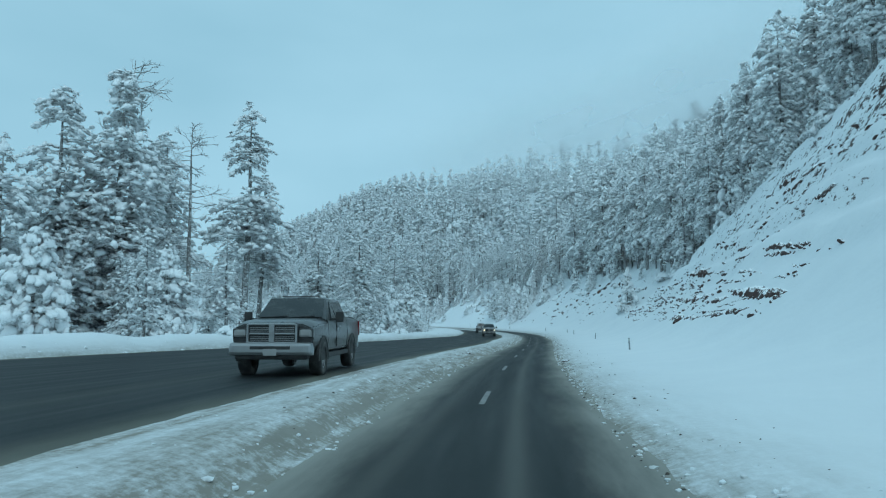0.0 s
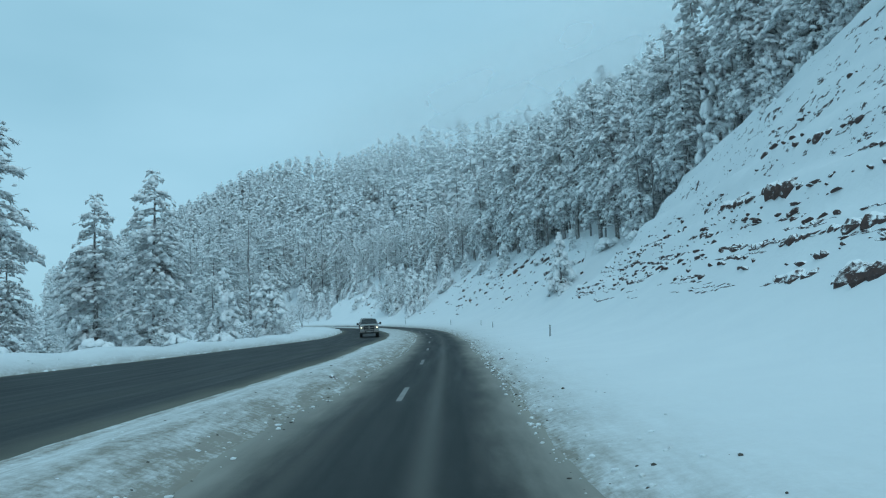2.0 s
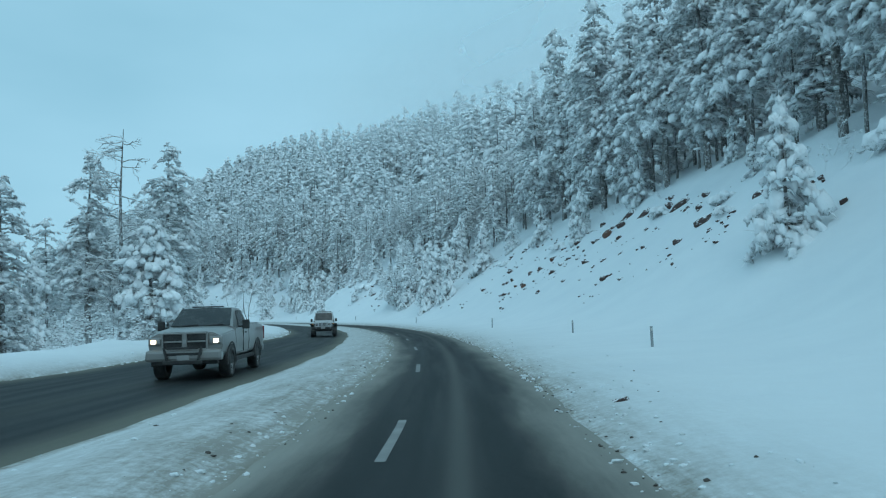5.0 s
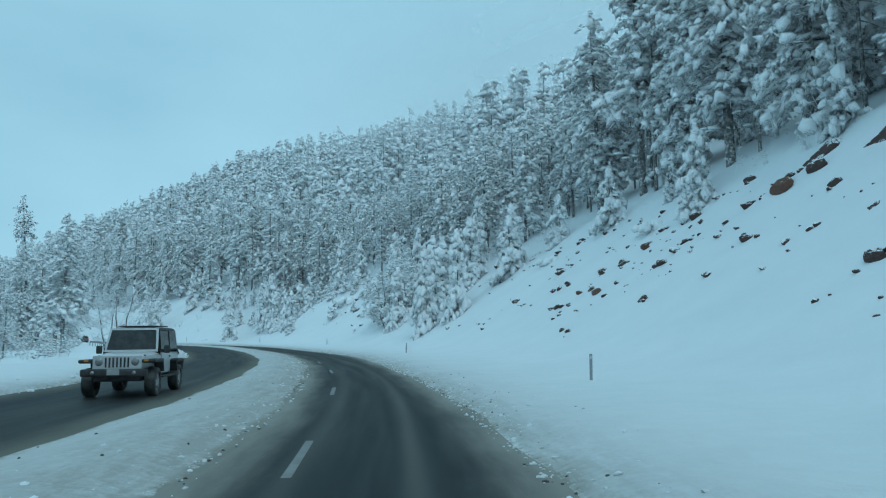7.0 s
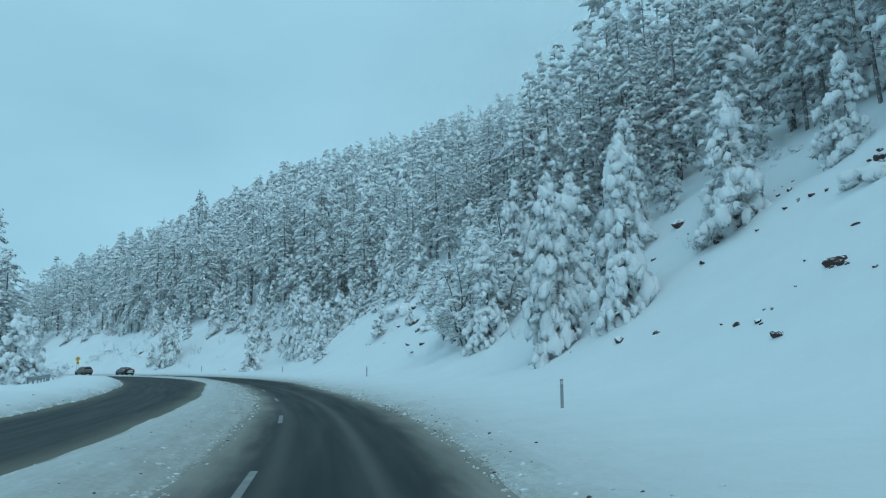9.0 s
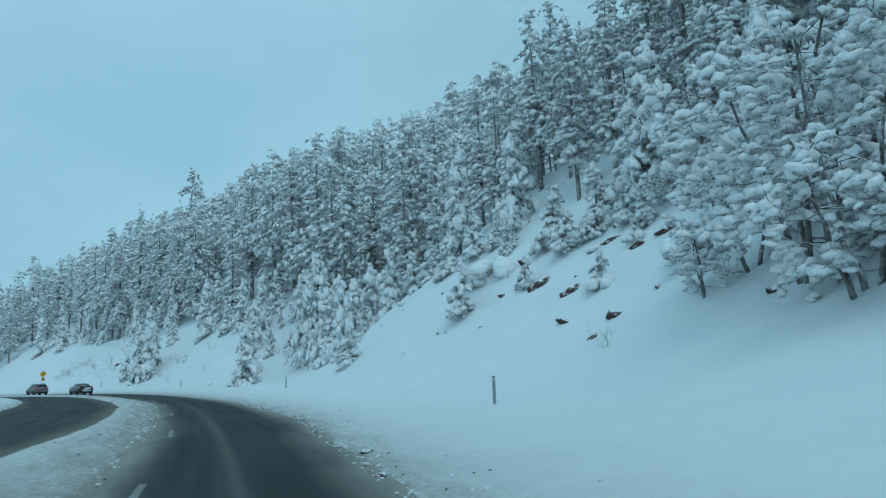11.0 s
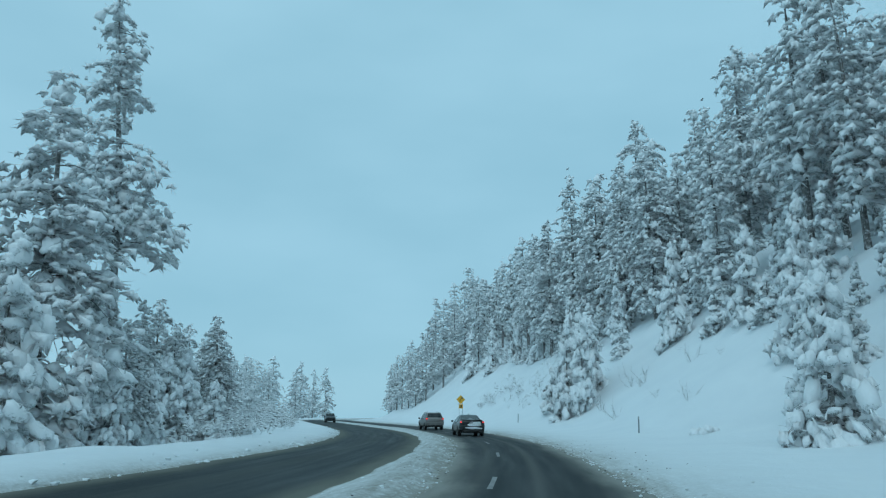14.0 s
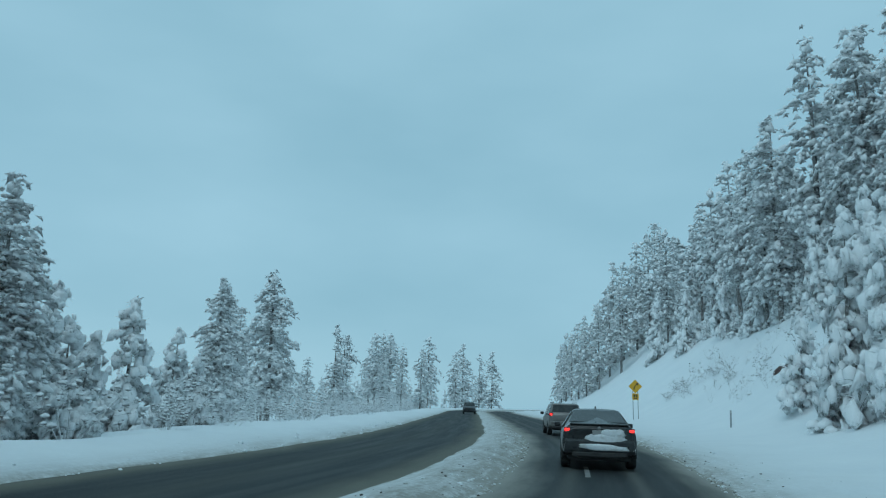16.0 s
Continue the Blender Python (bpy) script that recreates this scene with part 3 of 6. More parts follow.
def spikes(heap, rng, at_point, reach, count, width):
    """Needle tufts: thin triangles that stand out of a lump."""
    d = rng.normal(size=(count, 3))
    d[:, 2] = d[:, 2] * 0.7 - 0.15
    d /= np.linalg.norm(d, axis=1)[:, None]
    side = np.cross(d, rng.normal(size=(count, 3)))
    side /= np.linalg.norm(side, axis=1)[:, None] + 1e-9
    base = at_point + d * reach * 0.35
    tip = at_point + d * reach * rng.uniform(0.8, 1.25, (count, 1))
    v = np.stack([base - side * width, base + side * width, tip], 1).reshape(-1, 3)
    heap.add(v, np.arange(count * 3).reshape(count, 3))


def conifer(seed, H, base, R, shape, boughs, lod, droop, lump, tuft, lean=0.0, bare_low=0, hang=0.0, thick=1.0, outer=0.12):
    """Heaps for trunk, limbs and crown of one conifer of height H. base: where the crown begins; shape(t): its outline; hang: how far lumps hang down; bare_low: dead limbs below the crown."""
    rng = np.random.default_rng(seed)
    trunk, limbs, crown = Heap(), Heap(), Heap()
    n = 9 if lod else 5
    tz = np.linspace(-0.8, H * 0.965, n)
    bend = rng.normal(0, H * 0.006, (n, 2)).cumsum(0) * 0.5
    bend -= bend[0]
    r0 = (H * 0.0115 + 0.05) * thick
    pts = np.stack([bend[:, 0] + lean * (tz / H) ** 2 * H, bend[:, 1], tz], 1)
    trunk.tube(pts, np.maximum(r0 * (1 - tz.clip(0) / H) ** 0.8, 0.02), 8 if lod else 4)

    def axis(z):
        return np.array([np.interp(z, tz, pts[:, 0]), np.interp(z, tz, pts[:, 1]), z])
    # a few gaps in the crown where a bough is missing
    gaps = rng.uniform(0, 1, (7, 2)) * [1.0, 6.28]
    for k in range(boughs):
        t = ((k + rng.uniform(0, 1)) / boughs) ** 1.12
        a = k * 2.4 + rng.uniform(-0.9, 0.9)
        if any(abs(t - g) < 0.07 and math.cos(a - b) > 0.55 for g, b in gaps):
            continue
        z = H * (base + (1 - base) * t) + rng.normal(0, 0.012 * H)
        reach = R * shape(t) * rng.uniform(0.5, 1.22)
        load = rng.uniform(0.68, 1.38)
        root, dirn, perp = axis(z), np.array([np.cos(a), np.sin(a), 0]), np.array([-np.sin(a), np.cos(a), 0])
        lift, sag = rng.uniform(0.0, 0.35), droop * rng.uniform(0.55, 1.3)
        if lod and reach > 0.6:
            q = np.linspace(0, 1, 4)
            bp = root + dirn * (reach * q)[:, None] + np.array([0, 0, 1.0]) * (reach * (lift * q - sag * q ** 2))[:, None]
            limbs.tube(bp, 0.035 * (1 - q * 0.8) * (0.6 + H / 30), 3)
        steps = max(1, int(round(reach / (lump * 0.95))))
        for j in range(steps):
            q = (j + 0.8 + rng.uniform(-0.3, 0.3)) / steps if steps > 1 else rng.uniform(0.45, 0.9)
            for twin in range(2 if (q > 0.45 and lod) else 1):
                side = rng.normal(0, 0.20 * reach + 0.1 * lump)
                p = root + dirn * reach * q + perp * side + np.array([0, 0, reach * (lift * q - sag * q ** 2) + rng.normal(0, 0.25 * lump)])
                g = lump * load * rng.uniform(0.55, 1.15) * (1.05 - 0.35 * t)
                tip = math.atan(max(0.0, 2 * sag * q - lift)) + rng.normal(0, 0.25)
                size = np.array([g * rng.uniform(1.0, 1.4), g * 0.76, g * rng.uniform(0.45, 0.72)])
                if hang:
                    tip += hang * rng.uniform(0.6, 1.2)
                    size = size * np.array([1.05, 1.12, 1.25])
                fine = 1 if lod and q > 0.5 and rng.random() < outer else 0
                if fine or rng.random() < (0.5 if hang else 0.15):
                    puff(crown, rng, p, size, a + rng.normal(0, 0.5), fine, 0.30 if fine else 0.36, tip)
                else:
                    spray(crown, rng, p, size * np.array([1.0, 1.2, 1.55]), a + rng.normal(0, 0.5), tip)
                if tuft:
                    spikes(crown, rng, p - np.array([0, 0, g * 0.25]), g * 1.75, tuft, 0.075 * g)
    top = axis(H * 0.975)
    for j in range(5 if lod else 4):
        puff(crown, rng, top + np.array([rng.normal(0, 0.15 * lump), rng.normal(0, 0.15 * lump), -j * 0.5 * lump]), np.array([1, 1, 1.1]) * min(lump, 0.6) * (0.42 + 0.19 * j), 0, 0)
    for k in range(bare_low if lod else 0):
        z = H * rng.uniform(0.08, base + 0.08)
        a, reach = rng.uniform(0, 6.28), rng.uniform(0.35, 1.0) * R * 0.8
        q = np.linspace(0, 1, 4)
        bp = axis(z) + np.array([np.cos(a), np.sin(a), 0]) * (reach * q)[:, None] + np.array([0, 0, 1.0]) * (rng.uniform(-0.6, 0.15) * reach * q ** 1.5)[:, None]
        limbs.tube(bp, 0.032 * (1 - q * 0.85), 3)
        if rng.random() < 0.45:
            puff(crown, rng, bp[2] + np.array([0, 0, 0.03]), np.array([0.30, 0.14, 0.10]) * rng.uniform(0.6, 1.3), a, 0, 0.3)
    return trunk, limbs, crown


def twigs(heap, rng, root, dirn, length, radius, depth, sides=3, ends=None):
    """A limb that forks into thinner ones; ends gathers the places where snow can lodge."""
    q = np.linspace(0, 1, 4)
    bow = rng.normal(0, 0.14, 3) * length
    pts = root + dirn * (length * q)[:, None] + bow * (q * (1 - q) * 2)[:, None]
    heap.tube(pts, radius * (1 - 0.6 * q), sides)
    if ends is not None:
        ends.append((pts[2], length))
    if not depth:
        return
    for k in range(rng.integers(3, 6)):
        u = rng.uniform(0.3, 1.0)
        d = dirn + rng.normal(0, 0.55, 3)
        d /= np.linalg.norm(d)
        twigs(heap, rng, pts[0] + (pts[-1] - pts[0]) * u + bow * u * (1 - u) * 2, d, length * rng.uniform(0.35, 0.6), radius * 0.55, depth - 1, 3, ends)


def snag(seed, H, spread):
    """A bare tree: trunk and forked dead limbs with hoarfrost on them."""
    rng = np.random.default_rng(seed)
    trunk, limbs, crown = Heap(), Heap(), Heap()
    z = np.linspace(-0.5, H, 8)
    wob = rng.normal(0, 0.06, (8, 2)).cumsum(0)
    wob -= wob[0]
    pts = np.stack([wob[:, 0], wob[:, 1], z], 1)
    trunk.tube(pts, np.maximum((0.010 * H + 0.05) * (1 - z.clip(0) / H) ** 0.7, 0.025), 7)
    for k in range(int(H * 3.2)):
        t = rng.uniform(0.18, 0.98)
        a = rng.uniform(0, 6.28)
        root = np.array([np.interp(t * H, z, pts[:, 0]), np.interp(t * H, z, pts[:, 1]), t * H])
        d = np.array([np.cos(a), np.sin(a), rng.uniform(-0.35, 0.45)])
        twigs(crown, rng, root, d / np.linalg.norm(d), spread * (1.1 - 0.75 * t) * rng.uniform(0.5, 1.1), 0.06, 2)
    return trunk, limbs, crown


def shrub(seed, H, stems):
    rng = np.random.default_rng(seed)
    trunk, limbs, crown, ends = Heap(), Heap(), Heap(), []
    for k in range(stems):
        a = rng.uniform(0, 6.28)
        d = np.array([np.cos(a) * rng.uniform(0.1, 0.7), np.sin(a) * rng.uniform(0.1, 0.7), 1.0])
        twigs(crown, rng, np.array([np.cos(a), np.sin(a), 0]) * 0.12 - np.array([0, 0, 0.2]), d / np.linalg.norm(d), H * rng.uniform(0.34, 0.52), 0.018, 2, 3, ends)
    for p, length in ends:
        if rng.random() < 0.55:
            g = rng.uniform(0.04, 0.10) * (0.7 + H / 9)
            puff(crown, rng, p + np.array([0, 0, g * 0.2]), np.array([g * 1.2, g * 0.9, g * 0.8]), rng.uniform(0, 6.28), 0, 0.35)
    return trunk, limbs, crown


def loaded_tree(seed, H, stems):
    """A small crooked leafless tree whose boughs carry pillows of snow."""
    rng = np.random.default_rng(seed)
    trunk, limbs, crown = Heap(), Heap(), Heap()
    for k in range(stems):
        a = 6.28 * k / stems + rng.uniform(-0.5, 0.5)
        z = np.linspace(-0.3, H * rng.uniform(0.7, 0.95), 7)
        out = 0.10 + 0.22 * H * (z.clip(0) / H) ** 1.4 * rng.uniform(0.6, 1.2)
        kink = rng.normal(0, 0.035 * H, (7, 2)).cumsum(0) * 0.6
        pts = np.stack([np.cos(a) * out + kink[:, 0], np.sin(a) * out + kink[:, 1], z], 1)
        trunk.tube(pts, np.maximum((0.035 + 0.009 * H) * (1 - z.clip(0) / H) ** 0.7, 0.02), 6)
        for j in range(11):
            t = rng.uniform(0.15, 1.0)
            root = np.array([np.interp(t * z[-1], z, pts[:, c]) for c in range(3)])
            b = a + rng.normal(0, 1.3)
            d = np.array([np.cos(b), np.sin(b), rng.uniform(-0.25, 0.55)])
            ends = []
            twigs(limbs, rng, root, d / np.linalg.norm(d), H * rng.uniform(0.16, 0.34), 0.022, 2, 3, ends)
            for p, length in ends:
                if rng.random() < 0.62:
                    g = rng.uniform(0.07, 0.17) * (0.6 + H / 10)
                    puff(crown, rng, p + np.array([0, 0, g * 0.15]), np.array([g * 1.6, g * 0.9, g * 0.75]), rng.uniform(0, 6.28), 0, 0.3, rng.normal(0.2, 0.3))
    return trunk, limbs, crown


def pole_pine(seed, H):
    """A thin shaded pine: tall bare stem with short dead limbs and a meagre crown at its top."""
    trunk, limbs, crown = conifer(seed, H, 0.66, 1.7, pillar, 22, 0, 0.6, 0.50, 2, thick=0.62)
    rng = np.random.default_rng(seed + 500)
    for k in range(34):
        z, a, reach = H * rng.uniform(0.06, 0.7), rng.uniform(0, 6.28), rng.uniform(0.3, 1.5)
        q = np.linspace(0, 1, 3)
        bp = np.array([0, 0, z]) + np.array([np.cos(a), np.sin(a), 0]) * (reach * q)[:, None] + np.array([0, 0, 1.0]) * (rng.uniform(-0.5, 0.1) * reach * q ** 1.5)[:, None]
        limbs.tube(bp, 0.026 * (1 - q * 0.8), 3)
    return trunk, limbs, crown


def brush(seed, H, stems):
    """A thicket of fine frosted twigs."""
    rng = np.random.default_rng(seed)
    trunk, limbs, crown, ends = Heap(), Heap(), Heap(), []
    for k in range(stems):
        a = rng.uniform(0, 6.28)
        lean = rng.uniform(0.15, 0.8)
        d = np.array([np.cos(a) * lean, np.sin(a) * lean, 1.0])
        foot = np.array([rng.normal(0, 0.4), rng.normal(0, 0.4), -0.2])
        twigs(crown, rng, foot, d / np.linalg.norm(d), H * rng.uniform(0.4, 0.65), 0.014, 3 if k % 2 else 2, 3, ends)
    for p, length in ends:
        if rng.random() < 0.25:
            g = rng.uniform(0.03, 0.075)
            puff(crown, rng, p, np.array([g * 1.6, g, g * 0.8]), rng.uniform(0, 6.28), 0, 0.35)
    return trunk, limbs, crown


def open_tree(seed, H, droop):
    """A spreading leafless tree: a crooked forked stem, long boughs and a haze of rimed twigs."""
    rng = np.random.default_rng(seed)
    trunk, limbs, crown = Heap(), Heap(), Heap()
    for k in range(2):
        a = 2.2 * k + 0.6
        z = np.linspace(-0.4, H * 0.8, 8)
        out = 0.12 + 0.2 * H * (z.clip(0) / H) ** 1.2
        kink = rng.normal(0, 0.02 * H, (8, 2)).cumsum(0) * 0.7
        pts = np.stack([np.cos(a) * out + kink[:, 0], np.sin(a) * out + kink[:, 1], z], 1)
        trunk.tube(pts, np.maximum(0.075 * (1 - z.clip(0) / H) ** 0.8, 0.018), 7)
        for j in range(9):
            t = rng.uniform(0.25, 1.0)
            root = np.array([np.interp(t * z[-1], z, pts[:, c]) for c in range(3)])
            b = a + rng.normal(0, 1.4)
            d = np.array([np.cos(b), np.sin(b), rng.uniform(0.1, 0.9)])
            twigs(crown, rng, root, d / np.linalg.norm(d), H * rng.uniform(0.24, 0.42), 0.042, 3)
    if droop:
        twigs(crown, rng, np.array([0.1, 0, H * 0.28]), np.array([1.0, 0.0, -0.05]), H * 0.42, 0.05, 2)
    return trunk, limbs, crown


def twig_tuft(seed):
    r = np.random.default_rng(seed)
    trunk, limbs, crown = Heap(), Heap(), Heap()
    for k in range(5):
        d = np.array([r.normal(0, 0.45), r.normal(0, 0.45), 1.0])
        twigs(crown, r, np.array([r.normal(0, 0.05), r.normal(0, 0.05), -0.15]), d / np.linalg.norm(d), r.uniform(0.6, 1.2), 0.016, 1)
    return trunk, limbs, crown


def mound(seed, R):
    """A low bush buried in lumps of snow."""
    rng = np.random.default_rng(seed)
    trunk, limbs, crown = Heap(), Heap(), Heap()
    for k in range(16):
        a, r = rng.uniform(0, 6.28), R * rng.random() ** 0.6
        g = R * rng.uniform(0.22, 0.42)
        p = np.array([r * np.cos(a), r * np.sin(a), (R * 1.1 - r * 0.7) * rng.uniform(0.3, 1.0)])
        puff(crown, rng, p, np.array([g * 1.2, g, g * 0.85]), a, 1, 0.2, 0.4)
        spikes(crown, rng, p - np.array([0, 0, g * 0.5]), g * 1.6, 8, 0.03)
    for k in range(7):
        a = rng.uniform(0, 6.28)
        d = np.array([np.cos(a), np.sin(a), 0.8])
        twigs(limbs, rng, np.array([0, 0, -0.1]), d / np.linalg.norm(d), R * 0.75, 0.014, 1)
    return trunk, limbs, crown


def cone(t):
    return (1 - t ** 1.25) ** 0.85 * 0.9 + 0.10


def dome(t):
    return min(1.0, 0.62 + 1.6 * t) * (1 - t ** 2.1) ** 0.75 * 0.9 + 0.13


def pillar(t):
    return min(1.0, 0.5 + 1.7 * t) * (1 - t ** 3.0) ** 0.6 * 0.86 + 0.14


def ragged(t):
    return (0.78 + 0.22 * math.sin(9 * t)) * (1 - t ** 2.2) ** 0.7 * 0.95 + 0.13


def tree_thing(name, label, category, built, group="", foliage=None, crown_name="crown"):
    trunk, limbs, crown = built
    ob = tagged(new(name), label, category, group)
    if trunk.n:
        p = new("trunk", trunk.mesh("trunk", bark_mat))
        p.parent = ob
        p["label"] = "dark bark dusted with snow"
    cv, cf = crown.arrays()
    index = np.zeros(len(cf), np.int32)
    if limbs.n:
        lv, lf = limbs.arrays()
        cf, index = np.concatenate([cf, lf + len(cv)]), np.concatenate([index, np.ones(len(lf), np.int32)])
        cv = np.concatenate([cv, lv])
    p = new(crown_name, mesh_from(crown_name, cv, cf, [foliage or needle_mat, bark_mat], index))
    p.parent = ob
    return ob


TALL = "tall pine with bare lower trunk and snow-laden crown on the slope"
YOUNG = "young conifer bowed under heavy snow, branches down to the ground"
LEFT_TALL = "tall snow-covered pine in the stand beside the road"
near_kinds = [conifer(11, 19.0, 0.17, 2.9, pillar, 150, 1, 0.66, 0.37, 4, bare_low=26, outer=0.06), conifer(12, 21.0, 0.25, 3.1, ragged, 145, 1, 0.66, 0.38, 4, bare_low=30, outer=0.06),
              conifer(13, 18.0, 0.10, 3.1, dome, 150, 1, 0.70, 0.37, 4, bare_low=14, outer=0.06)]
big_kinds = [conifer(61, 30.0, 0.26, 4.0, pillar, 230, 1, 0.70, 0.37, 5, bare_low=40, outer=0.22), conifer(62, 26.0, 0.08, 4.3, dome, 255, 1, 0.72, 0.37, 5, bare_low=10, outer=0.22),
             conifer(63, 31.0, 0.42, 3.6, ragged, 125, 1, 0.66, 0.38, 6, bare_low=60, outer=0.22)]
mid_kinds = [conifer(41, 19.0, 0.16, 2.8, pillar, 108, 0, 0.66, 0.48, 2), conifer(42, 21.0, 0.24, 3.0, ragged, 104, 0, 0.66, 0.50, 2), conifer(43, 17.0, 0.08, 2.9, dome, 106, 0, 0.70, 0.48, 2),
             conifer(44, 20.0, 0.28, 2.7, pillar, 96, 0, 0.64, 0.48, 2), conifer(45, 18.0, 0.08, 3.0, ragged, 106, 0, 0.70, 0.48, 2), conifer(46, 22.0, 0.18, 2.9, dome, 114, 0, 0.68, 0.48, 2)]
young_kinds = [conifer(21, 7.0, 0.02, 1.9, cone, 62, 1, 0.75, 0.36, 5, hang=0.55, outer=0.28), conifer(22, 5.0, 0.02, 1.5, cone, 50, 1, 0.8, 0.30, 5, hang=0.6, outer=0.28),
               conifer(23, 9.5, 0.04, 2.3, cone, 74, 1, 0.7, 0.42, 5, lean=0.05, hang=0.5, outer=0.28), conifer(24, 7.0, 0.02, 1.7, ragged, 60, 1, 0.8, 0.40, 5, lean=-0.08, hang=0.6, outer=0.28), conifer(28, 12.0, 0.03, 2.9, dome, 125, 1, 0.75, 0.42, 5, hang=0.55, outer=0.6)]
young_mid_kinds = [conifer(25, 7.0, 0.02, 1.8, cone, 50, 0, 0.75, 0.40, 2, hang=0.55), conifer(26, 9.0, 0.03, 2.1, cone, 56, 0, 0.7, 0.48, 2, hang=0.5), conifer(27, 5.0, 0.02, 1.5, ragged, 40, 0, 0.8, 0.36, 2, hang=0.6)]
far_kinds = [conifer(31, 18.0, 0.14, 2.7, pillar, 44, 0, 0.55, 0.92, 2, thick=0.75), conifer(32, 20.0, 0.18, 2.9, ragged, 44, 0, 0.55, 0.92, 2, thick=0.75), conifer(33, 15.0, 0.08, 2.8, cone, 44, 0, 0.55, 0.9, 2, thick=0.75),
             conifer(34, 19.0, 0.20, 2.6, pillar, 42, 0, 0.55, 0.92, 2, thick=0.75), conifer(35, 8.0, 0.02, 2.1, cone, 30, 0, 0.6, 0.7, 2)]
back_kinds = [conifer(36, 16.0, 0.06, 2.7, pillar, 20, 0, 0.55, 1.35, 0), conifer(37, 18.0, 0.10, 2.9, dome, 21, 0, 0.55, 1.4, 0), conifer(38, 14.0, 0.04, 2.8, cone, 20, 0, 0.55, 1.3, 0)]
near_trees = [tree_thing("pine_tree", TALL, "tree", k, "pines on the slope") for k in near_kinds]
big_trees = [tree_thing("pine_tree", LEFT_TALL, "tree", k) for k in big_kinds]
mid_trees = [tree_thing("pine_tree", TALL, "tree", k, "pines on the slope") for k in mid_kinds]
young_trees = [tree_thing("young_conifer", YOUNG, "tree", k, "young conifers on the slope") for k in young_kinds]
young_mid = [tree_thing("young_conifer", YOUNG, "tree", k, "young conifers on the slope") for k in young_mid_kinds]
snags = [tree_thing("bare_tree", "bare frosted tree with thin dead limbs among the pines", "tree", snag(51, 22.0, 4.6), foliage=twig_mat),
         tree_thing("bare_tree", "bare frosted tree with thin dead limbs among the pines", "tree", snag(52, 16.0, 4.2), foliage=twig_mat)]
shrubs = [tree_thing("shrub", "leafless frosted shrub beside the snow bank", "shrub", shrub(60 + k, h, st), "frosted shrubs", twig_mat, "crown") for k, (h, st) in enumerate([(4.0, 6), (3.0, 7), (5.2, 6)])]
loaded = [tree_thing("small_bare_tree", "small crooked tree with snow piled along its boughs", "tree", loaded_tree(110 + k, h, st), "snow-loaded small trees") for k, (h, st) in enumerate([(5.0, 3), (4.0, 2), (6.0, 3)])]
open_trees = [tree_thing("bare_tree", "spreading leafless tree with rimed twigs behind the snow bank", "tree", open_tree(140 + k, h, k == 0), "frosted bare trees at the bend", rime_mat) for k, h in enumerate([6.5, 5.5])]
poles = [tree_thing("pole_pine", "thin pine with bare stem and dead lower limbs", "tree", pole_pine(120 + k, h), "thin pines inside the wood") for k, h in enumerate([17.0, 19.0, 15.0])]
brushes = [tree_thing("thicket", "thicket of fine frosted twigs below the pines", "shrub", brush(130 + k, h, 5), "frosted thickets", rime_mat) for k, h in enumerate([3.2, 2.6])]
mounds = [tree_thing("buried_bush", "low bush buried under lumps of fresh snow", "bush", mound(70 + k, r), "buried bushes") for k, r in enumerate([1.0, 0.8])]
shrubs_low = [tree_thing("twig_tuft", "thin dry twigs", "twig tuft", twig_tuft(90 + k), foliage=twig_mat, crown_name="twig_tuft") for k in range(3)]
tree_log = []


def plant(proto, s, d, scale=1.0, turn=0.0, tilt=0.0, label="", wide=1.0):
    p = ground_at(s, d, 0.05)
    ob = copy_thing(proto, Matrix.Translation(p) @ Euler((radians(tilt), 0, turn)).to_matrix().to_4x4())
    ob.scale = (scale * wide, scale * wide, scale)
    if label:
        ob["label"] = label
    tree_log.append((s, d))
    return ob


def clear_of(s, d, gap):
    return all((s - a) ** 2 + (d - b) ** 2 > gap * gap for a, b in tree_log)


rng = np.random.default_rng(7)
near_h, mid_h, young_h = (19.0, 21.0, 18.0), (19.0, 21.0, 17.0, 20.0, 18.0, 22.0), (7.0, 5.0, 9.5, 7.0, 12.0)
# young conifers on the cut and in its gullies: along, right, kind, height
CUT_YOUNG = [(126.9, 16.6, 0, 7.2), (197, 11.0, 2, 8.4), (194.6, 13.4, 0, 8.2), (200, 13.2, 3, 6.5), (203, 15.2, 0, 7.5), (193.3, 18.2, 1, 5.9), (202.6, 18.2, 0, 7.3), (194.9, 19.4, 3, 6.2),
             (191, 22.3, 1, 4.6), (209.5, 12.4, 0, 6.6), (214, 16.5, 2, 8.5), (210.0, 17.0, 0, 7.0), (182, 22, 1, 5.0), (170, 21.5, 0, 5.5), (205, 20.5, 2, 8.0)]
GULLY_YOUNG = [(275.2, 16.3, 4, 11.2), (278.2, 15.9, 4, 10.2), (272.6, 16.3, 0, 7.5), (263, 14.5, 3, 8.0), (265.5, 16.5, 0, 7.4), (282.2, 10.6, 0, 6.6), (288.7, 13.3, 3, 6.0), (269.9, 20.0, 0, 7.6),
               (231.4, 20.9, 1, 4.8), (296.7, 16.7, 0, 6.4), (264, 19.5, 2, 8.8), (283.5, 18.5, 2, 9.0), (222, 20, 0, 6.0), (228, 19.5, 2, 7.5), (242, 19.5, 0, 6.5),
               (248, 18.5, 2, 8.0)]
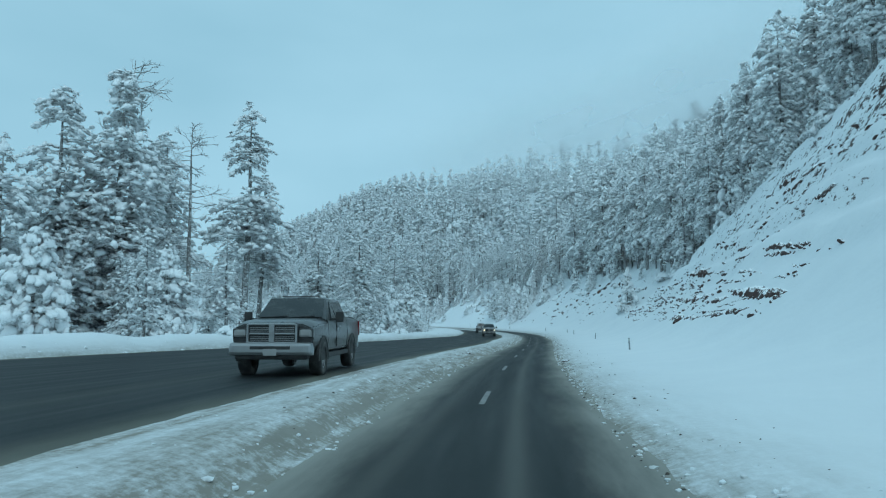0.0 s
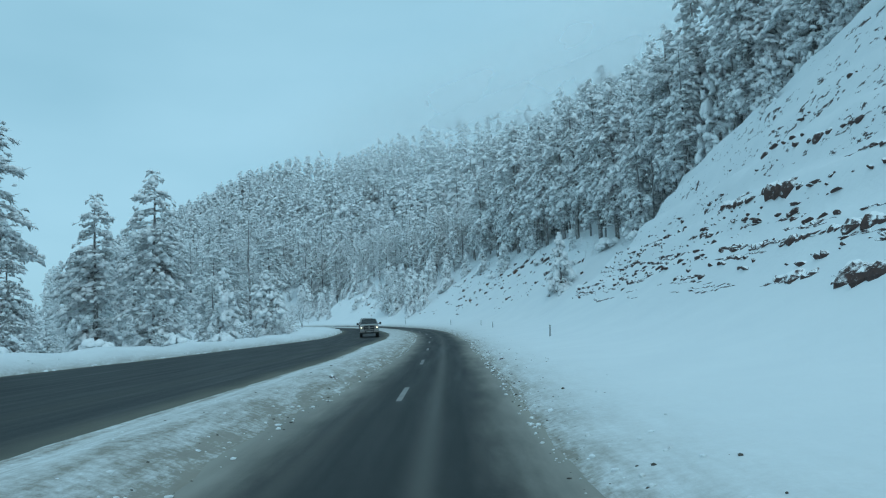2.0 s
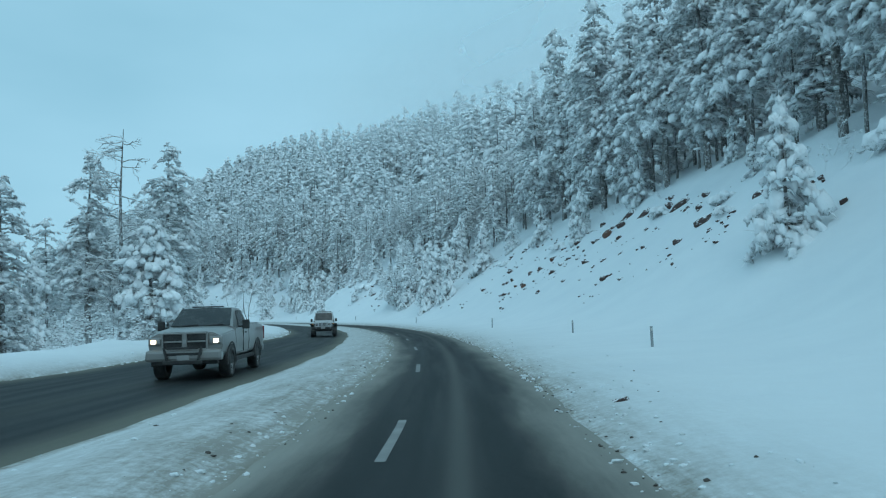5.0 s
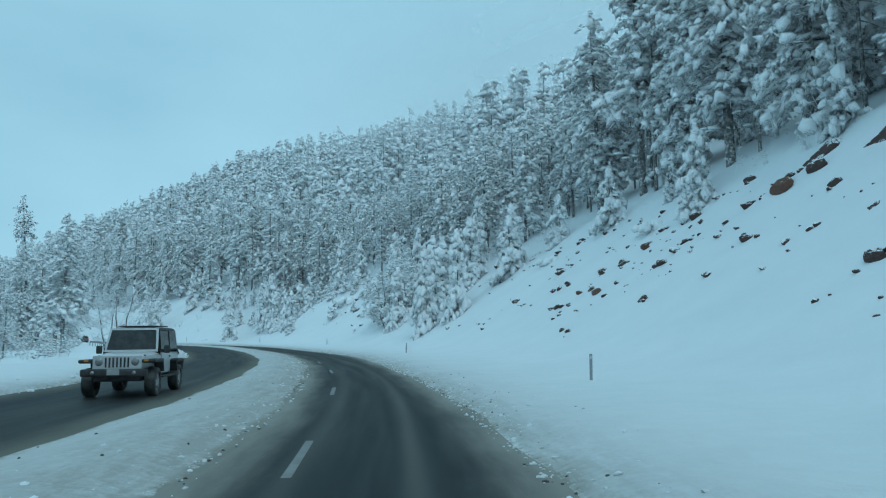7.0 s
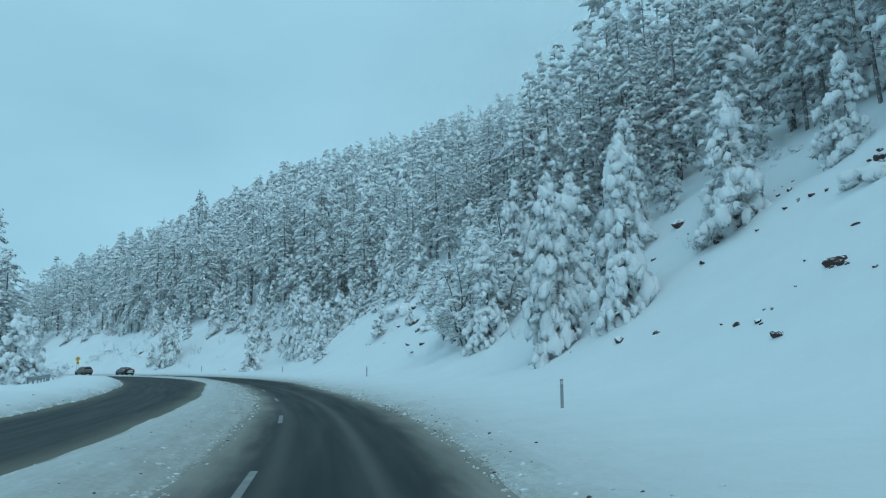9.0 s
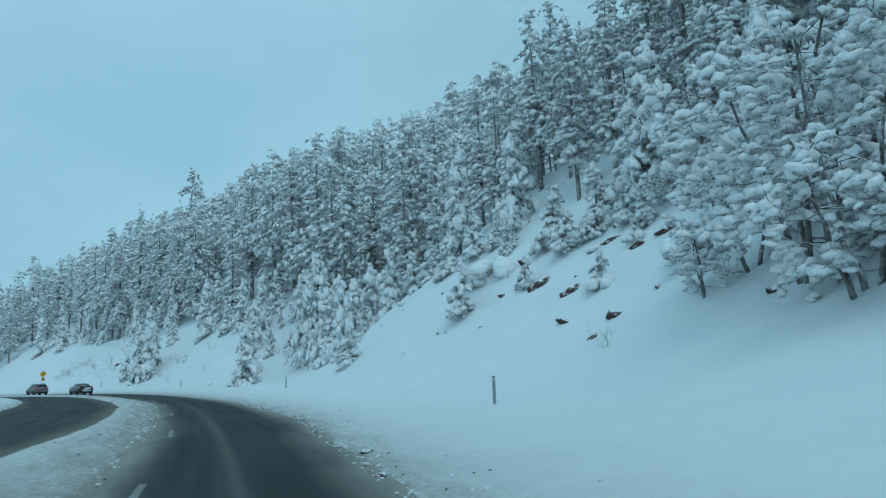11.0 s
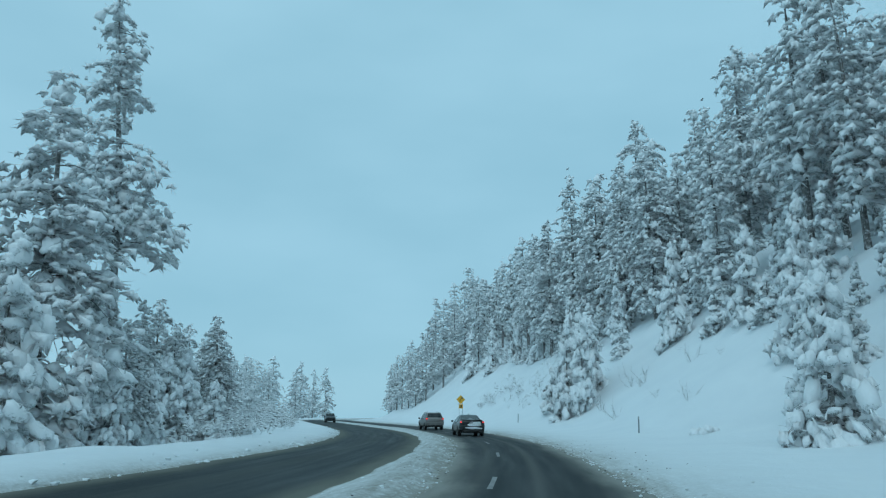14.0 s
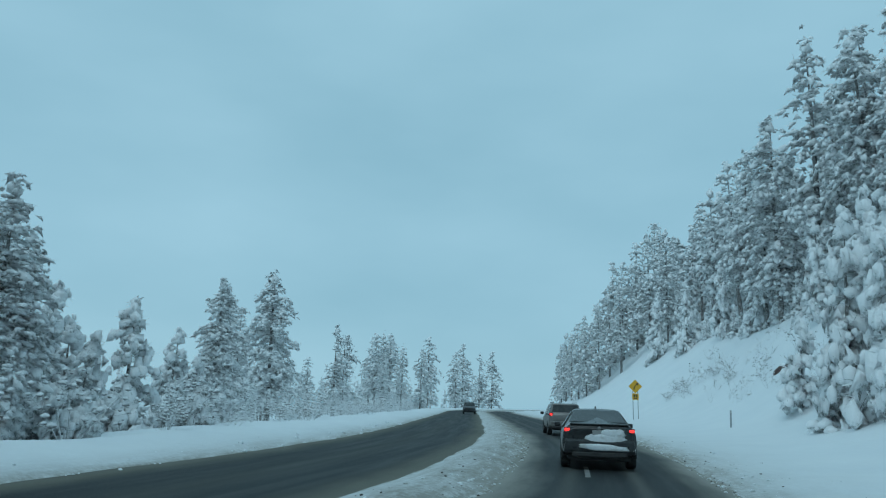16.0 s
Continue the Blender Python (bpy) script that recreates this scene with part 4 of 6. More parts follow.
BEND_YOUNG = [(323.5, 12.3, 2, 9.0), (321, 11.0, 0, 8.0), (318.8, 19.3, 2, 9.2), (322.3, 26, 2, 10.5), (329, 11.0, 1, 4.6), (321.6, 9.9, 2, 8.8), (319.6, 10.6, 3, 8.0), (324.5, 13.5, 0, 7.4),
              (300, 19, 2, 8.0), (308, 20, 0, 7.0), (336, 22, 2, 8.0), (343, 21.5, 0, 6.5), (350, 22, 2, 8.0), (372, 25, 0, 7.5), (380, 24, 2, 9), (390, 22.5, 0, 8),
              (400, 21, 2, 9)]
for s, d, k, h in CUT_YOUNG + GULLY_YOUNG + BEND_YOUNG:
    plant(young_trees[k], s, d, h / young_h[k], s * 1.7, 0.0, wide=0.95 if h < 8 else 0.76)
for s, d, k, h in [(236.5, 13.1, 1, 2.9), (239.5, 17.6, 0, 2.0), (234.5, 17.6, 3, 3.2), (232.6, 17.2, 1, 2.4), (231.5, 18.4, 0, 3.6), (242, 18.2, 3, 2.0), (245.7, 16.4, 1, 2.6), (251.7, 16.4, 3, 2.8), (250.4, 17.0, 1, 2.2),
                   (229, 18.4, 1, 2.4), (226.5, 17.4, 3, 2.2), (224.3, 13.6, 1, 1.3), (246.6, 9.9, 1, 2.6), (244, 17.6, 1, 3.0), (233, 15.0, 1, 1.6), (288.5, 18.0, 1, 3.0), (292, 17.0, 3, 3.2), (304, 19.0, 1, 3.4), (312, 19.5, 3, 4.2), (328, 18.5, 1, 3.4)]:
    plant(young_trees[k], s, d, h / young_h[k], s * 1.7, 0.0, "small conifer bent to a hump by the snow on it", 1.25)
for k in range(18):
    s = rng.uniform(328, 374)
    plant(brushes[k % 2], s, table(s, FOOT) + rng.uniform(3, 11), rng.uniform(0.45, 0.85), rng.uniform(0, 6.28), label="thicket of fine frosted twigs on the open slope")
for s, d, r in [(127.6, 23.4, 2.2), (220, 14.5, 1.6), (322.0, 9.2, 1.1), (112, 21.5, 1.5), (238, 16.0, 2.0), (238.8, 15.2, 1.2), (224, 13.4, 0.8), (250, 14.8, 0.6), (116, 16.5, 1.0), (132, 20, 1.2), (138, 19, 1.0), (226, 16.6, 0.8), (229.6, 16.9, 0.5), (293, 9.6, 0.8), (174, 20.5, 1.3), (152, 21, 1.4), (141, 20.5, 1.2), (187, 19, 1.2)]:
    ob = plant(mounds[0], s, d, r * 0.75, s)
    ob.location.z -= 0.18 * r
for s, d, k, g in [(214.3, 12.6, 2, 0.95), (212.3, 11.9, 0, 0.9), (216.6, 13.2, 1, 0.85), (215.0, 14.6, 2, 1.05), (217.4, 12.2, 1, 0.6), (221, 16.2, 1, 0.75), (210.4, 13.6, 0, 1.0), (229, 20.2, 2, 0.8), (224.5, 19.5, 0, 1.0), (219.5, 18.5, 2, 1.0)]:
    plant(loaded[k], s, d, g, s * 1.9)
for s, d, g in [(219, 17.5, 0.9), (226, 18.5, 0.9), (240, 18.0, 0.8), (262, 18.5, 0.9)]:
    plant(shrubs[int(s) % 3], s, d, g, s, label="leafless snow-loaded shrub on the slope above the verge")
for k in range(16):
    s = rng.uniform(334, 372)
    plant(shrubs[int(rng.integers(0, 3))], s, table(s, FOOT) + rng.uniform(3, 10), rng.uniform(0.4, 0.75), rng.uniform(0, 6.28), label="leafless frosted shrub on the open snowy slope")
# wooded edge above the cut, tree by tree
LOWER = [(0, 1), (188, 1), (198, 0.78), (228, 0.76), (236, 0.64), (258, 0.66), (268, 1.05), (285, 1.14), (340, 1.14), (400, 1.12), (600, 1.12)]
WOOD_EDGE = [(-20, 25), (60, 25.0), (100, 24.5), (125, 22.5), (180, 23.5), (240, 21.5), (262, 22), (290, 22), (315, 22), (335, 24), (380, 25), (430, 22), (480, 18)]
CUT_PINES = [(107, 27, 1, 20), (114, 26.5, 0, 20), (119, 27, 2, 19), (128, 24.6, 0, 21), (134, 24.5, 1, 22), (139, 26.5, 2, 20), (145, 25, 1, 22), (152, 25.5, 0, 21),
             (158, 25, 1, 23), (165, 26, 2, 21), (172, 25.5, 0, 26), (184, 26.5, 1, 26), (178, 27, 2, 20), (190, 26, 0, 20), (86, 26.5, 2, 18), (78, 29, 0, 17),
             (68, 28, 1, 18), (97, 27.5, 2, 19), (60, 30, 2, 18)]
BEND_PINES = [(296.3, 29, 1, 23), (274, 27, 0, 21), (282, 26, 2, 18), (339, 24.5, 1, 20), (310, 30, 0, 22), (350, 26.5, 2, 22), (376, 26, 1, 21), (345, 28, 0, 22),
              (363, 24, 0, 21), (331, 24, 2, 20), (320, 28, 1, 24), (362.5, 39.3, 1, 31)]
for s, d, k, h in CUT_PINES + BEND_PINES:
    plant(near_trees[k], s, d, h / near_h[k], s, rng.normal(0, 1.2))
n0, tries = len(tree_log), 0
while len(tree_log) < n0 + 150 and tries < 8000:
    tries += 1
    s, d = rng.uniform(50, 440), rng.uniform(0, 12)
    d += table(s, WOOD_EDGE)
    if not clear_of(s, d, 3.0):
        continue
    if rng.random() < 0.25:
        plant(young_mid[rng.integers(0, 3)], s, d, rng.uniform(0.7, 1.1), rng.uniform(0, 6.28))
    else:
        plant(mid_trees[rng.integers(0, 6)], s, d, rng.uniform(0.72, 1.08) * table(s, LOWER), rng.uniform(0, 6.28), rng.normal(0, 1.2))

for k in range(90):
    s, d = rng.uniform(206, 264), rng.uniform(20.0, 34)
    if clear_of(s, d, 2.3):
        plant(mid_trees[k % 6], s, d, rng.uniform(0.75, 1.05) * table(s, LOWER), rng.uniform(0, 6.28))
# thin pines that fill the shaded inside of the wood
n0, tries = len(tree_log), 0
while len(tree_log) < n0 + 120 and tries < 4000:
    tries += 1
    s, d = rng.uniform(96, 262), rng.uniform(1.5, 12)
    d += table(s, WOOD_EDGE)
    if clear_of(s, d, 1.5):
        plant(poles[rng.integers(0, 3)], s, d, rng.uniform(0.8, 1.1) * table(s, LOWER), rng.uniform(0, 6.28), rng.normal(0, 1.5))
n0, tries = len(tree_log), 0
while len(tree_log) < n0 + 40 and tries < 4000:
    tries += 1
    s, d = rng.uniform(120, 300), rng.uniform(-1.0, 4)
    d += table(s, WOOD_EDGE)
    if clear_of(s, d, 1.5):
        plant(brushes[rng.integers(0, 2)], s, d, rng.uniform(0.6, 1.0), rng.uniform(0, 6.28))
n0, tries = len(tree_log), 0
while len(tree_log) < n0 + 60 and tries < 4000:
    tries += 1
    s, d = rng.uniform(60, 420), rng.uniform(-1.8, 6)
    d += table(s, WOOD_EDGE)
    if clear_of(s, d, 1.7):
        plant(young_mid[rng.integers(0, 3)], s, d, rng.uniform(0.3, 0.75), rng.uniform(0, 6.28), wide=1.1)

for s, d, h in [(419.3, 15.9, 15), (415.3, 18.9, 15), (424, 14.5, 13), (430, 14.0, 14), (437, 13.5, 13), (444, 13.0, 14), (452, 13.0, 12), (460, 12.5, 13), (426, 19, 15), (434, 18, 15), (447, 17, 15), (470, 13, 13)]:
    plant(mid_trees[int(s) % 6], s, d, h / mid_h[int(s) % 6], s)
# far woods up the mountain
woods_v, woods_f, woods_n, spots, tries = [], [], 0, [], 0
while len(spots) < 900 and tries < 30000:
    tries += 1
    s, d = rng.uniform(60, 620), 12 + 105 * rng.random() ** 1.25
    d += table(s, WOOD_EDGE)
    if any((s - a) ** 2 + (d - b) ** 2 < 11 for a, b in spots[-300:]):
        continue
    spots.append((s, d))
back = []
while len(back) < 1150:
    s, d = rng.uniform(150, 620), 34 + 100 * rng.random()
    back.append((s, d + table(s, WOOD_EDGE)))
for i, (s, d) in enumerate(spots + back):
    k = far_kinds[rng.integers(0, 5)] if i < len(spots) else back_kinds[rng.integers(0, 3)]
    p, c, g = ground_at(s, d, 0.3), rng.uniform(0, 6.28), rng.uniform(0.75, 1.15)
    m = np.array([[np.cos(c), -np.sin(c), 0], [np.sin(c), np.cos(c), 0], [0, 0, 1]]) * g
    for heap, tag in ((k[0], 1), (k[2], 0)):
        v, f = heap.arrays()
        v = v @ m.T + np.array(p)
        woods_v.append(v), woods_f.append((f + woods_n, tag))
        woods_n += len(v)
woods_me = mesh_from("far_woods", np.concatenate(woods_v), np.concatenate([f for f, _ in woods_f]), [far_needle_mat, bark_mat], np.concatenate([np.full(len(f), t) for f, t in woods_f]))
tagged(new("far_woods", woods_me), "dense snow-covered pine forest climbing the mountain", "forest", kind="stuff")

# left side: stands of trees beyond the bank: along, left, kind, height
for s, d, k, h in [(103.1, -25.5, 2, 16.5), (70, -55.7, 0, 25), (95, -34, 2, 10.5), (107, -32, 2, 16), (124, -34, 0, 15),
                   (132, -26.5, 2, 13), (163, -27.7, 1, 17.5), (166.8, -22, 0, 18.5), (137.4, -24.9, 2, 11), (220, -22, 1, 15), (312, -23.8, 2, 10.5),
                   (346, -24.6, 2, 11), (357, -24, 0, 14), (337.7, -22, 2, 9.5), (288.9, -22.2, 2, 19.0), (378, -29.7, 1, 16.5), (382, -36, 2, 16.0), (326.4, -30.6, 2, 12.3), (294.4, -20.2, 2, 7.0), (309.4, -22, 2, 8.2), (310.8, -19.1, 2, 8.6), (305, -23, 1, 9.5), (318, -24, 2, 9)]:
    plant(near_trees[k], s, d, h / near_h[k], s * 2.3, rng.normal(0, 1.0), LEFT_TALL, 1.15)
for s, d, k, h in [(160.3, -22.2, 4, 10.5), (63.8, -47.4, 4, 13), (75, -39.6, 4, 11), (150.5, -28.4, 0, 7.3), (119.5, -22.7, 2, 8.3), (321.2, -24, 2, 7), (312.5, -17.1, 3, 3.4), (322.7, -21, 0, 6.2), (330, -22, 2, 5.5),
                   (293, -20.5, 0, 5.2), (296, -19.5, 1, 4.4), (302.5, -20.5, 0, 5.8), (304, -17.8, 1, 3.8), (307, -20.5, 0, 6.2), (290, -19.0, 1, 4.2), (302, -24.5, 2, 9.0), (304, -19.5, 1, 4.5), (316, -20, 1, 4.4), (326, -19, 1, 3.6), (281, -19.5, 2, 8.5), (276, -21, 0, 9.5), (270, -20, 2, 8)]:
    plant(young_trees[k], s, d, h / young_h[k], s * 1.3, 0.0, "snow-laden young conifer behind the ploughed road bank", 1.25 if h > 10 else 1.05)
for s, d, k, h in [(90.3, -37, 2, 32), (82, -57, 1, 35), (85.3, -52, 1, 37), (107, -56, 0, 36), (283.5, -26.0, 1, 18.0), (98, -38.0, 2, 24)]:
    plant(big_trees[k], s, d, h / (30.0, 26.0, 31.0)[k], s * 2.3, rng.normal(0, 0.8), LEFT_TALL, 1.3 if s < 200 else 1.0)
for s, d, h in [(399, -20, 12), (425, -22, 14), (440, -26, 15), (452, -25, 17), (461, -27, 18), (470, -22, 15), (483, -24, 20), (492, -19, 16), (500, -20, 19), (512, -15, 17), (520, -22, 18), (410, -26, 13), (388, -24, 12), (431, -19, 12)]:
    plant(mid_trees[int(s) % 6], s, d, h / mid_h[int(s) % 6], s, 0.0, LEFT_TALL, 1.2)
plant(big_trees[2], 299.5, -22.65, 29.0 / 31.0, -0.93, 4.5, "tall leaning pine with bare trunk and snow-laden crown")
plant(big_trees[2], 293.6, 34.7, 22.0 / 31.0, 1.2, 0.0, "tall dark-trunked pine standing above the young conifers")
plant(snags[0], 88, -43.5, 1.32, 1.0)
plant(snags[0], 89, -52.3, 1.8, 2.0)
plant(snags[1], 161.5, -24.8, 1.2, 0.5)
for s, d, g in [(186.0, -14.4, 1.1), (191, -16.2, 1.15)]:
    plant(open_trees[int(s > 187)], s, d, g * 0.8, {186.0: 0.2}.get(s, s))
plant(snags[0], 395, -24, 0.52, 0.7)
for s, d in [(70, -24), (64, -22), (77, -26), (58, -27), (84, -24), (93, -22), (100, -20.5)]:
    plant(mounds[s % 2], s, d + 2, 0.9, s, label="small bush buried in snow behind the road bank")
for k in range(34):
    s = 298 + 3.4 * k + rng.uniform(-1.2, 1.2)
    plant(brushes[k % 2], s, table(s, OUTER) - rng.uniform(4.0, 11.0), rng.uniform(0.7, 1.25), s, wide=1.15)
for k in range(26):
    s = 296 + 4.4 * k + rng.uniform(-1.5, 1.5)
    plant(shrubs[k % 3], s, table(s, OUTER) - rng.uniform(3.6, 8.5), rng.uniform(0.55, 1.0), s, wide=1.2)
n0, tries = len(tree_log), 0
while len(tree_log) < n0 + 70 and tries < 4000:
    tries += 1
    s, d = rng.uniform(60, 380), -5.0 - 16 * rng.random()
    d += table(s, OUTER)
    if clear_of(s, d, 2.6):
        plant(shrubs[rng.integers(0, 3)], s, d, rng.uniform(0.6, 1.1), rng.uniform(0, 6.28))
n0, tries = len(tree_log), 0
while len(tree_log) < n0 + 110 and tries < 4000:
    tries += 1
    s, d = rng.uniform(60, 560), -12 - 38 * rng.random()
    d += table(s, OUTER)
    if not clear_of(s, d, 3.6):
        continue
    if rng.random() < 0.3:
        plant(young_mid[rng.integers(0, 3)], s, d, rng.uniform(0.7, 1.2), rng.uniform(0, 6.28), label="snow-laden young conifer behind the ploughed road bank")
    else:
        plant(mid_trees[rng.integers(0, 6)], s, d, rng.uniform(0.42, 0.68), rng.uniform(0, 6.28), rng.normal(0, 1.5), label=LEFT_TALL, wide=1.25)
dry_twig_meshes = [t.children[0].data for t in shrubs_low]
for proto in shrubs_low + young_mid + big_trees + near_trees + mid_trees + young_trees + snags + shrubs + mounds + loaded + open_trees + poles + brushes:
    for o in (*proto.children_recursive, proto):
        bpy.data.objects.remove(o)

# three upright see-through sheets that stand in for haze in the upper woods
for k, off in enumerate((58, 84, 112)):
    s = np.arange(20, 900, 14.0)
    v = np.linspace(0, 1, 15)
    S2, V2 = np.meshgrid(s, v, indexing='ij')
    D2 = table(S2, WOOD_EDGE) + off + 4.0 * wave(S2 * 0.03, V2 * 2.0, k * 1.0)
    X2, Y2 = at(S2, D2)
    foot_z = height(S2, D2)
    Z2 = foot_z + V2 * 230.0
    me = mesh_from("low_cloud", np.stack([X2.ravel(), Y2.ravel(), Z2.ravel()], 1), grid_faces(*S2.shape), [haze_sheet_mat])
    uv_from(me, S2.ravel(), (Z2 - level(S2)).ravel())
    tagged(new("low_cloud", me), "upright see-through sheet imitating fog in the upper forest", "cloud", kind="structure")


# ---- rocks in the cut ----
def rock_mesh(seed):
    r = np.random.default_rng(seed)
    v, f = ICO[1]
    w = v.copy()
    for k in range(7):
        n = r.normal(size=3)
        n /= np.linalg.norm(n)
        cut = r.uniform(0.45, 0.8)
        over = np.clip(w @ n - cut, 0, None)
        w -= over[:, None] * n
    w *= 1 + r.uniform(-0.06, 0.06, (len(w), 1))
    me = mesh_from("rock", w, f, [rock_mat], smooth=False)
    return me


rock_meshes = [rock_mesh(80 + k) for k in range(8)]
red_rock_meshes = [rock_mesh(95 + k) for k in range(4)]
for me in red_rock_meshes:
    me.materials[0] = red_rock_mat
ROCK_LABEL = "dark reddish ledge rock showing through the snow on the cut"


def rock(s, d, size, turn=0.0, sink=0.25, label=ROCK_LABEL, group="rocks in the road cut"):
    """A rock set into the slope: its length along the road, its breadth down the slope, its height out of it."""
    ob = tagged(new("rock", rock_meshes[int(rng.integers(0, 8))]), label, "rock", group)
    h = float(np.interp(s, LINE_S, LINE_H))
    p = ground_at(s, d)
    fall = math.atan2(ground_z(s, d + 0.6) - ground_z(s, d - 0.6), 1.2)
    n = Vector((-math.sin(fall) * math.cos(h), -math.sin(fall) * math.sin(h), math.cos(fall)))
    ob.location = p - n * (size[2] * sink)
    ob.rotation_euler = (-fall + rng.normal(0, 0.1), rng.normal(0, 0.1), h + turn + math.pi / 2)
    ob.scale = size
    return ob


def d_at_height(s, z):
    """How far right of the road the slope reaches z above it."""
    d = np.arange(8, 34, 0.1)
    return float(np.interp(z, height(s, d) - level(s), d))


rng = np.random.default_rng(19)
def ledge(s0, length, z, thick, dip=0.03, whole=0.66):
    """A ragged band of bedrock that breaks through the snow at the height z, rising by dip along the road."""
    n = max(6, int(length / 0.22))
    s = s0 + np.linspace(0, length, n)
    t = np.linspace(0, 1, n)
    half = thick * np.clip(np.sin(np.pi * t) ** 0.4 * (0.55 + 0.9 * rng.random(n)) * (rng.random(n) < whole), 0.010, None)
    line = z + dip * (s - s0) + np.cumsum(rng.normal(0, 0.028, n)) + 0.10 * np.sin(s * 0.3 + z)
    verts = []
    for i in range(n):
        d = d_at_height(s[i], line[i])
        h = float(np.interp(s[i], LINE_S, LINE_H))
        p = np.array(ground_at(s[i], d))
        fall = math.atan2(ground_z(s[i], d + 0.6) - ground_z(s[i], d - 0.6), 1.2)
        right = np.array([math.cos(h), math.sin(h), 0.0])
        up = right * math.cos(fall) + np.array([0, 0, math.sin(fall)])
        out = -right * math.sin(fall) + np.array([0, 0, math.cos(fall)])
        bulge = half[i] * rng.uniform(0.35, 0.8)
        for a, b in ((-1.3, -0.12), (-1.0, 0.45), (-0.35, 0.9), (0.45, 1.0), (1.0, 0.5), (1.25, -0.12)):
            verts.append(p + up * a * half[i] * rng.uniform(0.8, 1.2) + out * (b * bulge + rng.normal(0, 0.012)))
    me = mesh_from("rock_ledge", np.array(verts), grid_faces(n, 6), [rock_mat], smooth=False)
    return tagged(new("rock_ledge", me), "ragged dark red bedrock ledge breaking through the snow", "rock ledge", "ledges in the road cut")


for z, count, s0, s1, thick in [(2.2, 6, 38, 84, 0.05), (2.7, 8, 34, 100, 0.07), (3.2, 9, 32, 104, 0.09), (3.7, 10, 34, 106, 0.10), (4.3, 10, 34, 108, 0.10), (4.9, 8, 36, 104, 0.11), (5.6, 6, 36, 100, 0.13), (6.5, 5, 38, 96, 0.15), (7.6, 4, 38, 94, 0.15),
                                (8.8, 4, 38, 90, 0.17), (10.1, 4, 38, 86, 0.16), (11.6, 3, 38, 80, 0.17), (13.3, 3, 36, 70, 0.18), (15.1, 3, 36, 60, 0.18)]:
    for k in range(count):
        long = rng.uniform(1.0, 6.5)
        ledge(s0 + (s1 - s0 - long) * rng.random(), long, z + rng.normal(0, 0.12), thick * rng.uniform(0.6, 1.2))
# the bold beds low in the face
for s0, long, z, thick, dip in [(36.5, 9.0, 2.45, 0.13, 0.0), (46.0, 5.5, 2.28, 0.12, 0.0), (53.5, 3.2, 2.26, 0.30, 0.01), (57.4, 3.6, 2.30, 0.20, 0.02), (33.0, 10.5, 3.08, 0.26, 0.04), (43.8, 6.0, 3.5, 0.18, 0.03), (51.0, 5.0, 3.55, 0.16, 0.03),
                                (56.0, 4.2, 3.66, 0.24, 0.03), (60.6, 3.2, 3.85, 0.18, 0.03), (64.0, 7.0, 3.95, 0.15, 0.03), (37.5, 9.0, 5.75, 0.15, 0.05), (66.5, 4.0, 6.2, 0.34, 0.08), (71.5, 8.0, 6.7, 0.22, 0.10), (82.0, 6.5, 3.3, 0.13, 0.08),
                                (89.0, 7.0, 3.9, 0.11, 0.09), (86.0, 8.0, 2.5, 0.11, 0.05), (96.0, 8.5, 3.0, 0.12, 0.05), (86.5, 9.0, 5.7, 0.12, 0.14), (90.5, 5.0, 4.9, 0.16, 0.04), (97.0, 8.0, 5.0, 0.10, 0.03)]:
    ledge(s0, long, z, thick, dip, 0.86)
# broken stone scattered in level bands
stones = []
for k in range(150):
    s0 = rng.uniform(33, 111)
    top = 17.0 - 0.16 * (s0 - 40)
    z0 = (2.2 + 0.55 * rng.integers(0, 7) + 0.02 * (s0 - 33) if rng.random() < 0.55 else rng.uniform(3.0, max(4.0, top))) + rng.normal(0, 0.08)
    for j in range(rng.integers(2, 6)):
        s = s0 + rng.normal(0, 0.9)
        g = 0.05 + 0.17 * rng.random() ** 2
        stones.append(rock(s, d_at_height(s, z0 + rng.normal(0, 0.07)), (g * rng.uniform(1.2, 3.0), g * rng.uniform(0.35, 0.8), g), rng.normal(0, 0.3), 0.1))


def strew(obs, label):
    """Joins small stones into one."""
    heap = Heap()
    for ob in obs:
        v, f = np.array([p.co[:] for p in ob.data.vertices]), np.array([p.vertices[:] for p in ob.data.polygons])
        m = np.array(Matrix.LocRotScale(ob.location, ob.rotation_euler, ob.scale))
        heap.add(v @ m[:3, :3].T + m[:3, 3], f)
        bpy.data.objects.remove(ob)
    tagged(new("broken_stone", heap.mesh("broken_stone", rock_mat, False)), label, "stones", kind="stuff")


strew(stones, "broken dark red stone strewn in level bands on the cut")
stones = []
for k in range(60):
    s0 = rng.uniform(132, 206)
    d0 = d_at_height(s0, rng.uniform(2.0, 10.5))
    for j in range(rng.integers(1, 5)):
        g = 0.05 + 0.12 * rng.random() ** 2
        stones.append(rock(s0 + rng.normal(0, 0.6), d0 + rng.normal(0, 0.4), (g * rng.uniform(1.0, 2.0), g * rng.uniform(0.6, 1.0), g), rng.uniform(0, 3), 0.0))
strew(stones, "small dark stones scattered over the snowy slope")
for k in range(50):
    s = rng.uniform(44, 110)
    zz = rng.uniform(2.4, 6.5) if rng.random() < 0.7 else rng.uniform(6, 15 - 0.08 * (s - 44))
    g = 0.07 + 0.22 * rng.random() ** 2
    rock(s, d_at_height(s, zz), (g * rng.uniform(1.0, 2.2), g * rng.uniform(0.5, 0.9), g), rng.normal(0, 0.3), 0.15)
